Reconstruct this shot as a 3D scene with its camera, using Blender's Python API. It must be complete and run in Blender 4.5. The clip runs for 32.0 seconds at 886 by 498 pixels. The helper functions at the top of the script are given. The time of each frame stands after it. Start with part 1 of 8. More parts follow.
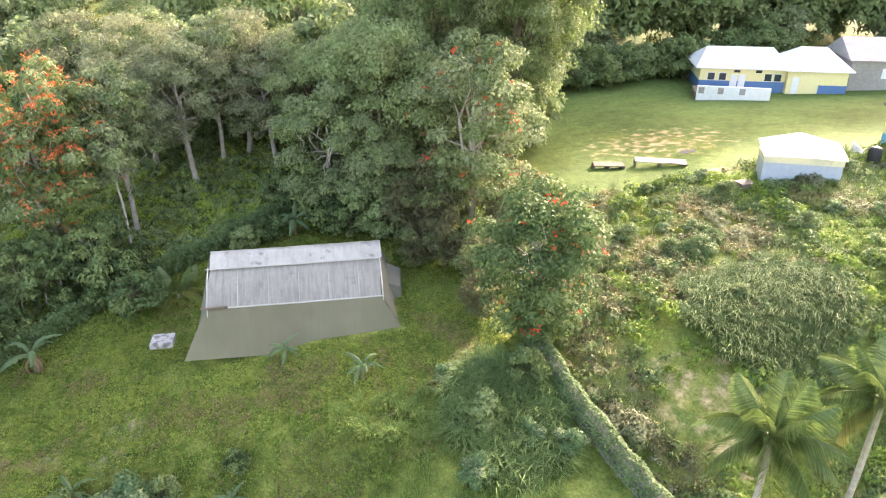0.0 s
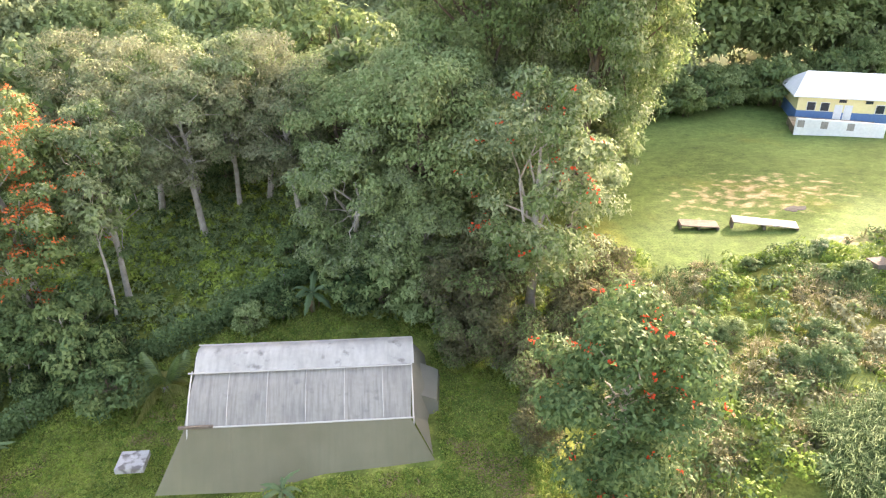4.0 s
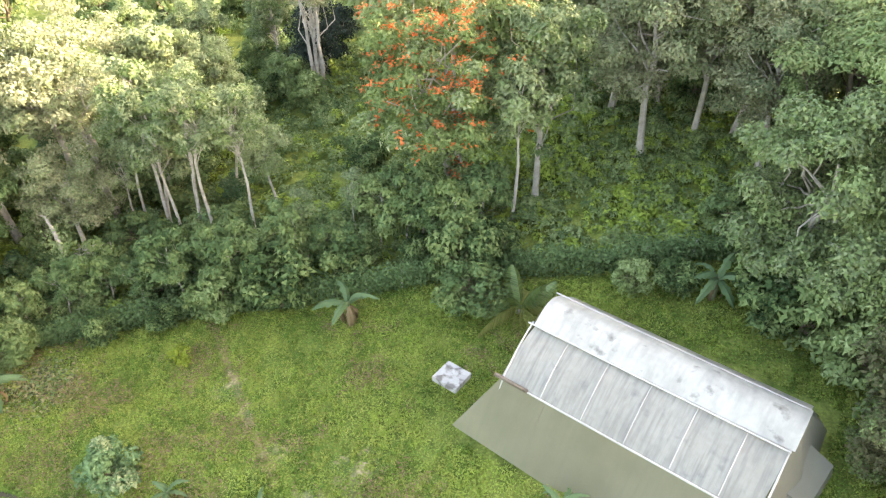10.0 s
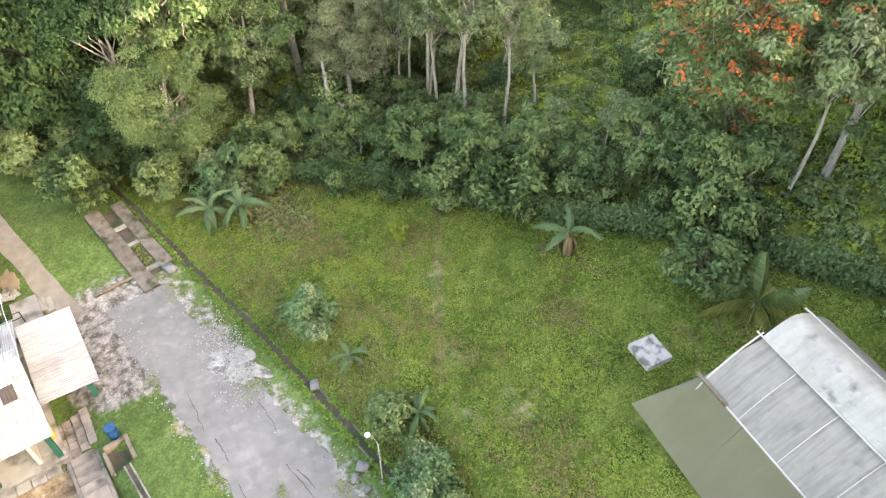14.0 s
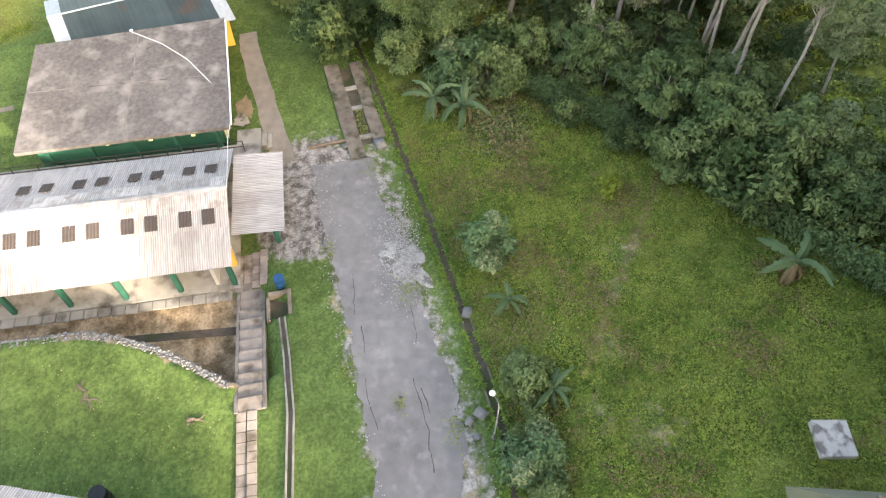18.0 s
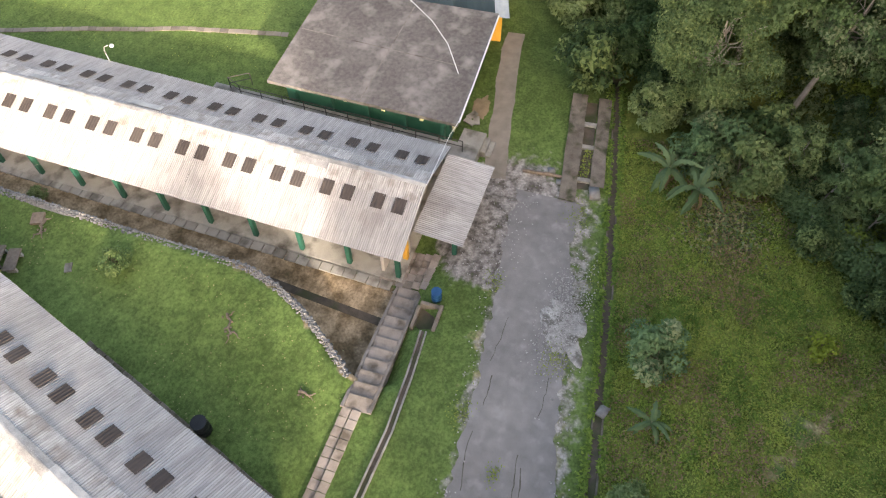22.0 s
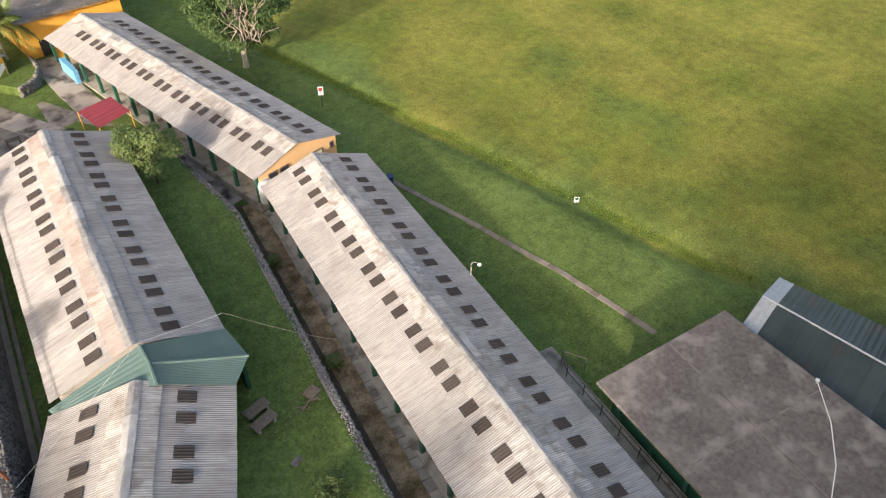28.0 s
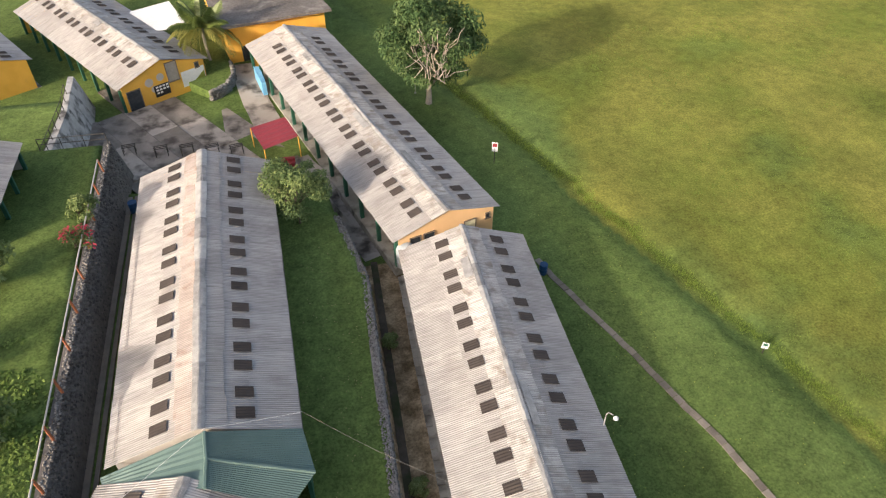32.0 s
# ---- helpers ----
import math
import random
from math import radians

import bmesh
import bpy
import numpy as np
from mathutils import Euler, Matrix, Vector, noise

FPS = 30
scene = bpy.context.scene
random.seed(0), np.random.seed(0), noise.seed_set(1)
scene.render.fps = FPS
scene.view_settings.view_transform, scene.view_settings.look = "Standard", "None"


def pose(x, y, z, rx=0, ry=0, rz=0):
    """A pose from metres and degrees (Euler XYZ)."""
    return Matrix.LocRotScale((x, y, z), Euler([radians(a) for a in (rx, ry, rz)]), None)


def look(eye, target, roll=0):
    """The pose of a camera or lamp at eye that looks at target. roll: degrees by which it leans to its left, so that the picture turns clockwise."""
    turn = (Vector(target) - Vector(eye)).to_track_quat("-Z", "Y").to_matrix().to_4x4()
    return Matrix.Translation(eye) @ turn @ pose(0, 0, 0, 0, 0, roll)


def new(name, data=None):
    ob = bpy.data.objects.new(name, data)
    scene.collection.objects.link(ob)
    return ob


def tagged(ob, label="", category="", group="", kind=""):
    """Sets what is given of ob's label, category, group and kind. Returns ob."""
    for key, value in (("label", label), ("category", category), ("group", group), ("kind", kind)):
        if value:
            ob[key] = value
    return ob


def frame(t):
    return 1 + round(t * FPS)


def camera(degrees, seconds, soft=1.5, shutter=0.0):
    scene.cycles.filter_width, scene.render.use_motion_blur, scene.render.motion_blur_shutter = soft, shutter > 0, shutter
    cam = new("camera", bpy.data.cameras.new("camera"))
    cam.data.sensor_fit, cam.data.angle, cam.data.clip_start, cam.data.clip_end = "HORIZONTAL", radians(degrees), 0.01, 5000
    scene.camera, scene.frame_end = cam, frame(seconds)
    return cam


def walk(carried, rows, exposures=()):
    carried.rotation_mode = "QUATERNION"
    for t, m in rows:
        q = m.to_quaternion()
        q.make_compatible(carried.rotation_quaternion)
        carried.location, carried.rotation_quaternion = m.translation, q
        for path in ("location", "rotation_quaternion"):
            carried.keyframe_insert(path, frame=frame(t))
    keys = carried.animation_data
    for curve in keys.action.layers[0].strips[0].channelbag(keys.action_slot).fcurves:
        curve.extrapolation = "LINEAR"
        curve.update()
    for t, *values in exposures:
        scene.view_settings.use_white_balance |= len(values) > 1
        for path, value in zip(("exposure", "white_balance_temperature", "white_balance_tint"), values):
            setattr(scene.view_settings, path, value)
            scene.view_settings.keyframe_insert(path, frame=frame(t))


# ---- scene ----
cam = camera(64.59, 32.0, 1.2)
# seconds, place in metres, yaw, pitch and roll in degrees
PATH = [
    (0, 0.001, 0.002, 29.894, -17.736, -26.349, -0.017),
    (0.5, 0.210, 1.404, 29.934, -19.649, -26.359, 0.003),
    (1, 0.455, 2.840, 29.966, -21.077, -26.363, 0.008),
    (1.5, 0.797, 4.361, 29.983, -21.486, -26.438, 0.099),
    (2, 1.281, 6.019, 29.984, -21.466, -26.434, 0.065),
    (2.5, 1.873, 7.772, 29.976, -21.404, -26.400, 0.050),
    (3, 2.492, 9.508, 29.970, -20.980, -26.327, -0.021),
    (3.5, 3.086, 11.098, 29.971, -18.722, -26.267, -0.048),
    (4, 3.661, 12.502, 29.977, -13.277, -26.278, 0.128),
    (4.5, 4.143, 13.731, 29.986, -9.131, -26.293, 0.214),
    (6.5, 5.384, 17.886, 30.030, 1.686, -29.480, 0.081),
    (7, 5.622, 18.763, 30.027, 7.378, -30.482, 0.061),
    (7.5, 5.789, 19.528, 30.010, 12.305, -31.383, 0.041),
    (8, 5.910, 20.207, 29.987, 15.857, -32.336, 0.018),
    (8.5, 5.979, 20.824, 29.961, 19.229, -33.433, -0.033),
    (9, 5.996, 21.396, 29.934, 22.596, -34.546, -0.002),
    (9.5, 5.962, 21.936, 29.905, 25.966, -35.685, 0.028),
    (10, 5.900, 22.441, 29.881, 29.314, -36.810, -0.043),
    (10.5, 5.823, 22.912, 29.876, 32.662, -37.899, -0.059),
    (11, 5.744, 23.344, 29.897, 36.016, -38.959, -0.038),
    (11.5, 5.618, 23.772, 29.930, 39.394, -40.029, -0.118),
    (12, 5.419, 24.183, 29.952, 42.651, -41.220, -0.121),
    (12.5, 5.190, 24.575, 29.957, 45.894, -42.488, -0.153),
    (13, 4.935, 24.914, 29.934, 49.011, -43.684, -0.054),
    (13.5, 4.667, 25.229, 29.901, 52.116, -44.852, 0.041),
    (14, 4.373, 25.553, 29.877, 55.262, -46.058, 0.113),
    (14.5, 4.042, 25.870, 29.866, 58.381, -47.276, 0.145),
    (16.5, 2.642, 27.052, 29.867, 71.206, -51.821, 0.207),
    (17, 2.226, 27.314, 29.873, 74.525, -52.864, 0.218),
    (17.5, 1.809, 27.566, 29.899, 77.922, -53.892, 0.160),
    (18, 1.354, 27.801, 29.930, 81.338, -54.915, 0.075),
    (18.5, 0.861, 28.015, 29.957, 84.780, -55.762, -0.065),
    (19, 0.342, 28.209, 29.986, 88.168, -56.540, -0.004),
    (19.5, -0.206, 28.361, 30.005, 91.586, -57.110, -0.172),
    (20, -0.752, 28.474, 30.032, 94.931, -57.186, -0.148),
    (20.5, -1.265, 28.561, 30.072, 98.305, -57.152, -0.093),
    (21, -1.766, 28.640, 30.112, 101.912, -57.096, -0.227),
    (21.5, -2.259, 28.700, 30.149, 105.693, -56.959, -0.135),
    (22, -2.730, 28.720, 30.184, 109.410, -56.125, -0.025),
    (22.5, -3.208, 28.707, 30.211, 112.867, -54.539, 0.020),
    (23, -3.702, 28.670, 30.229, 116.189, -52.888, 0.117),
    (23.5, -4.240, 28.597, 30.239, 119.463, -51.340, 0.053),
    (24, -4.858, 28.421, 30.244, 122.709, -49.857, 0.043),
    (24.5, -5.529, 28.184, 30.252, 125.926, -48.508, 0.054),
    (25, -6.295, 27.852, 30.252, 129.194, -47.241, 0.043),
    (25.5, -7.184, 27.380, 30.233, 132.757, -46.014, -0.006),
    (26, -8.186, 26.742, 30.198, 136.632, -44.944, -0.027),
    (26.5, -9.245, 25.932, 30.161, 140.326, -43.935, -0.017),
    (28.5, -13.508, 21.934, 30.044, 153.415, -41.676, 0.253),
    (29, -14.434, 20.892, 30.015, 155.782, -41.264, 0.132),
    (29.5, -15.242, 19.872, 29.983, 158.171, -40.940, 0.112),
    (30, -15.956, 18.877, 29.949, 160.785, -40.987, 0.078),
    (30.5, -16.603, 17.907, 29.909, 163.329, -41.049, 0.001),
    (31, -17.196, 16.966, 29.862, 164.879, -41.088, 0.017),
    (31.5, -17.703, 16.038, 29.817, 167.441, -41.154, -0.067),
    (32, -18.169, 15.075, 29.776, 169.995, -41.237, -0.120),
]
# the clip opens brighter, against the hazy light
EXPOSURES = [(0, 3.15, 7600, 20), (4, 3.15, 7700, 20), (9, 3.65, 8100, 13), (13.5, 3.4, 8000, 12), (15.5, 3.1, 7800, 12), (17.5, 2.8, 7700, 12), (20, 2.4, 7600, 13), (22, 2.1, 7500, 14), (25, 1.55, 7300, 14), (29, 1.2, 7250, 14), (32, 1.16, 7250, 14)]
walk(cam, [(t, pose(x, y, z, 90 + pitch, 0, yaw) @ pose(0, 0, 0, 0, 0, roll)) for t, x, y, z, yaw, pitch, roll in PATH], EXPOSURES)

# ---------------------------------------------------------------- light
SUN_DIR = Vector((0.782, 0.580, 0.325)).normalized()
world = bpy.data.worlds.new("world")
scene.world = world
world.use_nodes = True
wn = world.node_tree
sky = wn.nodes.new("ShaderNodeTexSky")
sky.sky_type = "NISHITA"
sky.sun_disc = False
sky.sun_elevation = math.asin(SUN_DIR.z)
sky.sun_rotation = math.atan2(SUN_DIR.x, SUN_DIR.y)
sky.dust_density = 4.0
sky.ozone_density = 0.6
wn.nodes["Background"].inputs["Strength"].default_value = 0.15
wn.links.new(sky.outputs[0], wn.nodes["Background"].inputs["Color"])
sun_data = bpy.data.lights.new("sun", "SUN")
sun_data.energy = 2.35
sun_data.angle = radians(2.0)
sun_data.color = (1.0, 0.95, 0.87)
sun = new("sun", sun_data)
sun.matrix_world = look(SUN_DIR * 200, (0, 0, 0))

# ---------------------------------------------------------------- materials


def mat(name, dark, light, scale=3.0, rough=0.8, metal=0.0, bump=0.3, fine=40.0, big=0.25, vary=0.0, island=0.0, spec=0.3,
        trans=0.0, stain=None, stain_scale=0.6, stain_at=(0.5, 0.7), bump_dist=0.03, alpha=1.0):
    """A surface whose colour runs from dark to light by noise at three scales, with relief, wear and stains."""
    m = bpy.data.materials.new(name)
    m.use_nodes = True
    nt = m.node_tree
    n, l = nt.nodes, nt.links
    b = n["Principled BSDF"]
    b.inputs["Roughness"].default_value = rough
    b.inputs["Metallic"].default_value = metal
    b.inputs["Specular IOR Level"].default_value = spec
    geo = n.new("ShaderNodeNewGeometry")

    def noise_at(s, detail=4.0):
        t = n.new("ShaderNodeTexNoise")
        t.inputs["Scale"].default_value = s
        t.inputs["Detail"].default_value = detail
        l.new(geo.outputs["Position"], t.inputs["Vector"])
        return t.outputs["Fac"]

    def add(a, c, k):
        t = n.new("ShaderNodeMath")
        t.operation = "MULTIPLY_ADD"
        l.new(c, t.inputs[0])
        t.inputs[1].default_value = k
        l.new(a, t.inputs[2])
        return t.outputs[0]

    fac = noise_at(scale)
    fac = add(fac, noise_at(big, 3.0), 0.9)
    fac = add(fac, noise_at(fine, 2.0), 0.6)
    reach = 2.5
    if vary:
        info = n.new("ShaderNodeObjectInfo")
        fac = add(fac, info.outputs["Random"], vary)
        reach += vary
    if island:
        fac = add(fac, geo.outputs["Random Per Island"], island)
        reach += island
    mid = reach / 2
    ramp = n.new("ShaderNodeMapRange")
    ramp.inputs["From Min"].default_value = mid - 0.16 * reach
    ramp.inputs["From Max"].default_value = mid + 0.16 * reach
    l.new(fac, ramp.inputs["Value"])
    mix = n.new("ShaderNodeMix")
    mix.data_type = "RGBA"
    mix.inputs["A"].default_value = (*dark, 1)
    mix.inputs["B"].default_value = (*light, 1)
    l.new(ramp.outputs[0], mix.inputs["Factor"])
    colour = mix.outputs["Result"]
    if stain:
        s = n.new("ShaderNodeMapRange")
        s.inputs["From Min"].default_value, s.inputs["From Max"].default_value = stain_at
        l.new(noise_at(stain_scale, 6.0), s.inputs["Value"])
        m2 = n.new("ShaderNodeMix")
        m2.data_type = "RGBA"
        m2.inputs["B"].default_value = (*stain, 1)
        l.new(colour, m2.inputs["A"])
        l.new(s.outputs[0], m2.inputs["Factor"])
        colour = m2.outputs["Result"]
    l.new(colour, b.inputs["Base Color"])
    if bump:
        bp = n.new("ShaderNodeBump")
        bp.inputs["Strength"].default_value = bump
        bp.inputs["Distance"].default_value = bump_dist
        l.new(noise_at(fine * 0.6, 3.0), bp.inputs["Height"])
        l.new(bp.outputs[0], b.inputs["Normal"])
    if trans:
        tr = n.new("ShaderNodeBsdfTranslucent")
        l.new(colour, tr.inputs["Color"])
        ms = n.new("ShaderNodeMixShader")
        ms.inputs[0].default_value = trans
        l.new(b.outputs[0], ms.inputs[1])
        l.new(tr.outputs[0], ms.inputs[2])
        l.new(ms.outputs[0], n["Material Output"].inputs["Surface"])
    if alpha < 1:
        tp = n.new("ShaderNodeBsdfTransparent")
        ms = n.new("ShaderNodeMixShader")
        ms.inputs[0].default_value = alpha
        old = n["Material Output"].inputs["Surface"].links[0].from_socket
        l.new(tp.outputs[0], ms.inputs[1])
        l.new(old, ms.inputs[2])
        l.new(ms.outputs[0], n["Material Output"].inputs["Surface"])
    return m


def leaf_mat(name, dark, light, trans=0.34, rough=0.65, vary=0.5, spec=0.12):
    return mat(name, dark, light, scale=0.8, rough=rough, bump=0, fine=9.0, big=0.12, vary=vary, island=0.9, trans=trans, spec=spec)


M = {
    "roof": mat("weathered_zinc", (0.328, 0.320, 0.316), (0.462, 0.450, 0.444), scale=1.2, rough=0.55, metal=0.0, bump=0.15, fine=25, big=0.2, vary=0.7,
                spec=0.5, stain=(0.30, 0.28, 0.27), stain_scale=0.5, stain_at=(0.56, 0.75)),
    "roofridge": mat("patched_ridge_zinc", (0.34, 0.33, 0.32), (0.60, 0.585, 0.57), scale=1.8, rough=0.5, bump=0.25, fine=18, big=0.35, vary=0.9,
                     spec=0.5, stain=(0.27, 0.235, 0.20), stain_scale=1.3, stain_at=(0.50, 0.70)),
    "roofrust": mat("rust_streaked_zinc", (0.31, 0.262, 0.245), (0.50, 0.455, 0.435), scale=1.6, rough=0.6, bump=0.15, fine=25, vary=0.6,
                    stain=(0.24, 0.15, 0.115), stain_scale=1.1, stain_at=(0.54, 0.74)),
    "cap": mat("flashing", (0.17, 0.17, 0.172), (0.46, 0.458, 0.455), scale=2.6, rough=0.6, metal=0.0, bump=0.2, fine=20, big=0.9, vary=0.7, spec=0.4),
    "green_roof": mat("green_sheet", (0.085, 0.145, 0.135), (0.125, 0.195, 0.18), scale=1.0, rough=0.5, bump=0.1, vary=0.4),
    "skylight": mat("dirty_skylight", (0.052, 0.044, 0.041), (0.085, 0.072, 0.066), spec=0.1, scale=2, rough=0.7, vary=0.5, bump=0.1),
    "yellow": mat("yellow_paint", (0.72, 0.38, 0.06), (0.84, 0.47, 0.09), scale=1, rough=0.75, bump=0.1, stain=(0.55, 0.33, 0.12), stain_at=(0.6, 0.8)),
    "peach": mat("peach_paint", (0.72, 0.46, 0.24), (0.80, 0.52, 0.28), scale=1, rough=0.75, bump=0.1),
    "green": mat("green_paint", (0.012, 0.075, 0.05), (0.03, 0.12, 0.08), scale=1, rough=0.6, bump=0.1),
    "cream": mat("cream_paint", (0.55, 0.52, 0.36), (0.70, 0.66, 0.45), scale=1, rough=0.75, bump=0.1, stain=(0.35, 0.33, 0.26), stain_at=(0.55, 0.75)),
    "plaster": mat("plaster", (0.40, 0.37, 0.34), (0.55, 0.52, 0.48), scale=1, rough=0.85, bump=0.2),
    "concrete": mat("concrete", (0.20, 0.185, 0.16), (0.42, 0.40, 0.36), scale=1.2, rough=0.9, bump=0.4, fine=30, vary=0.5,
                    stain=(0.10, 0.09, 0.075), stain_scale=0.9, stain_at=(0.5, 0.72)),
    "slabroof": mat("stained_concrete_roof", (0.080, 0.071, 0.066), (0.205, 0.187, 0.176), scale=3.4, rough=0.9, bump=0.35, big=0.3, fine=26,
                    stain=(0.27, 0.25, 0.235), stain_scale=0.7, stain_at=(0.53, 0.72)),
    "oldconcrete": mat("brown_worn_concrete", (0.155, 0.128, 0.105), (0.335, 0.285, 0.245), scale=2.0, rough=0.9, bump=0.4, fine=26, vary=0.5,
                       stain=(0.10, 0.08, 0.06), stain_scale=1.1, stain_at=(0.52, 0.70)),
    "court": mat("courtyard_concrete", (0.145, 0.128, 0.11), (0.40, 0.36, 0.32), scale=0.9, rough=0.9, bump=0.3, big=0.3, vary=1.3,
                 stain=(0.075, 0.064, 0.055), stain_scale=0.7, stain_at=(0.47, 0.66)),
    "asphalt": mat("worn_asphalt", (0.155, 0.145, 0.138), (0.26, 0.245, 0.235), scale=1.5, rough=0.9, bump=0.5, fine=40, big=0.2,
                   stain=(0.31, 0.295, 0.285), stain_scale=1.3, stain_at=(0.55, 0.85)),
    "grit": mat("gritty_earth", (0.105, 0.092, 0.08), (0.30, 0.275, 0.25), scale=2.2, rough=0.95, bump=0.8, fine=22, big=0.5,
                stain=(0.085, 0.066, 0.05), stain_scale=0.9, stain_at=(0.48, 0.68)),
    "palegrit": mat("pale_crushed_stone", (0.19, 0.18, 0.17), (0.50, 0.48, 0.455), scale=3.5, rough=0.95, bump=0.9, fine=18, big=0.7, stain=(0.15, 0.14, 0.125), stain_scale=1.6, stain_at=(0.5, 0.62)),
    "limewash": mat("stained_limewash", (0.30, 0.285, 0.27), (0.56, 0.54, 0.52), scale=1.6, rough=0.95, bump=0.6, fine=20, stain=(0.10, 0.095, 0.09), stain_scale=0.9, stain_at=(0.48, 0.66)),
    "paving": mat("worn_paving", (0.135, 0.114, 0.092), (0.285, 0.248, 0.206), scale=1.6, rough=0.95, bump=0.5, fine=26, vary=0.6),
    "moss": mat("mossy_concrete", (0.075, 0.06, 0.045), (0.235, 0.20, 0.165), scale=1.8, rough=0.95, bump=0.6, fine=22,
                stain=(0.05, 0.055, 0.025), stain_scale=1.1, stain_at=(0.52, 0.68)),
    "silt": mat("drain_silt", (0.045, 0.036, 0.026), (0.125, 0.10, 0.075), scale=2.5, rough=0.8, bump=0.4, stain=(0.045, 0.055, 0.02), stain_at=(0.5, 0.65)),
    "crack": mat("crack_earth", (0.065, 0.06, 0.05), (0.12, 0.11, 0.09), rough=1.0),
    "coverslab": mat("pale_cover_slab", (0.31, 0.295, 0.275), (0.47, 0.45, 0.43), scale=2, rough=0.9, bump=0.4, stain=(0.15, 0.135, 0.125), stain_scale=1.8, stain_at=(0.5, 0.62)),
    "gravel": mat("pale_rubble", (0.19, 0.18, 0.17), (0.46, 0.44, 0.42), scale=6, rough=0.95, bump=0.8, fine=60, island=0.8),
    "soil": mat("brown_soil", (0.15, 0.11, 0.07), (0.32, 0.245, 0.165), scale=2, rough=1.0, bump=0.6, fine=25, stain=(0.07, 0.075, 0.03), stain_at=(0.5, 0.65)),
    "stone": mat("rubble_stone", (0.10, 0.095, 0.09), (0.28, 0.268, 0.255), scale=4, rough=0.9, bump=0.6, fine=30, island=1.0),
    "darkstone": mat("mossy_dark_stone", (0.050, 0.046, 0.043), (0.185, 0.17, 0.16), scale=3, rough=0.95, bump=0.7, fine=20, island=0.8),
    "rail": mat("dark_rail", (0.03, 0.028, 0.025), (0.07, 0.06, 0.05), rough=0.6),
    "rust": mat("rusty_iron", (0.22, 0.075, 0.035), (0.38, 0.14, 0.07), rough=0.8),
    "blue": mat("blue_plastic", (0.008, 0.045, 0.115), (0.018, 0.08, 0.19), rough=0.45),
    "black": mat("black_plastic", (0.012, 0.012, 0.013), (0.03, 0.03, 0.032), rough=0.45),
    "white": mat("white_paint", (0.66, 0.66, 0.66), (0.84, 0.84, 0.84), rough=0.5, bump=0.05),
    "redroof": mat("red_sheet", (0.19, 0.025, 0.035), (0.27, 0.04, 0.05), rough=0.5, vary=0.3),
    "blueroof": mat("green_black_sheet", (0.018, 0.030, 0.030), (0.052, 0.074, 0.074), scale=0.6, rough=0.42, bump=0.1, vary=0.6, stain=(0.07, 0.046, 0.036), stain_scale=0.35, stain_at=(0.58, 0.72)),
    "paleblue": mat("pale_sheet", (0.30, 0.34, 0.37), (0.46, 0.50, 0.53), rough=0.5, vary=0.3),
    "glass": mat("dark_glass", (0.02, 0.025, 0.03), (0.05, 0.06, 0.07), rough=0.15, bump=0, spec=0.6),
    "wood": mat("grey_wood", (0.10, 0.075, 0.055), (0.24, 0.19, 0.15), scale=5, rough=0.9, bump=0.4),
    "bark": mat("pale_bark", (0.21, 0.18, 0.15), (0.50, 0.45, 0.40), scale=2.5, rough=0.95, bump=0.6, fine=14),
    "barkdark": mat("brown_bark", (0.07, 0.05, 0.035), (0.19, 0.145, 0.105), scale=2.5, rough=0.95, bump=0.6, fine=14),
    "film": mat("greenhouse_film", (0.35, 0.322, 0.28), (0.475, 0.44, 0.39), scale=0.7, rough=0.35, bump=0.15, fine=4, trans=0.35, spec=0.5,
                stain=(0.25, 0.24, 0.225), stain_scale=1.6, stain_at=(0.60, 0.80)),
    "filmwhite": mat("white_film", (0.455, 0.432, 0.39), (0.625, 0.60, 0.55), scale=0.8, rough=0.35, bump=0.15, fine=4, trans=0.3, spec=0.5,
                     stain=(0.20, 0.18, 0.165), stain_scale=1.3, stain_at=(0.60, 0.74)),
    "mesh": mat("shade_net", (0.222, 0.200, 0.130), (0.298, 0.270, 0.185), scale=0.6, rough=0.8, bump=0.2, fine=60, trans=0.3, alpha=0.86),
    "endnet": mat("thin_end_net", (0.235, 0.225, 0.180), (0.310, 0.295, 0.240), scale=0.6, rough=0.85, bump=0.2, fine=60, trans=0.2, alpha=0.8),
    "blockwall": mat("grey_block", (0.24, 0.22, 0.20), (0.40, 0.37, 0.34), scale=3, rough=0.9, bump=0.5),
    "paleyellow": mat("pale_yellow_paint", (0.74, 0.64, 0.32), (0.84, 0.75, 0.42), rough=0.7),
    "bluepaint": mat("blue_paint", (0.07, 0.15, 0.32), (0.11, 0.22, 0.42), rough=0.6),
    "lightblue": mat("light_blue_paint", (0.12, 0.36, 0.60), (0.18, 0.45, 0.68), rough=0.6),
    "greywall": mat("blue_grey_paint", (0.34, 0.38, 0.44), (0.44, 0.48, 0.54), rough=0.7),
    "flower": leaf_mat("orange_petals", (0.52, 0.11, 0.04), (0.72, 0.22, 0.08), trans=0.25, rough=0.6),
    "flower_red": leaf_mat("red_petals", (0.62, 0.05, 0.02), (0.80, 0.12, 0.05), trans=0.25, rough=0.6),
    "pinkflower": leaf_mat("pink_petals", (0.55, 0.05, 0.09), (0.75, 0.12, 0.15), trans=0.25, rough=0.6),
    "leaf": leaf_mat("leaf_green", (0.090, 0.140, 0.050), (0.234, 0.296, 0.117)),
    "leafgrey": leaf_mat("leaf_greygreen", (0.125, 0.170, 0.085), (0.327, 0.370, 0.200)),
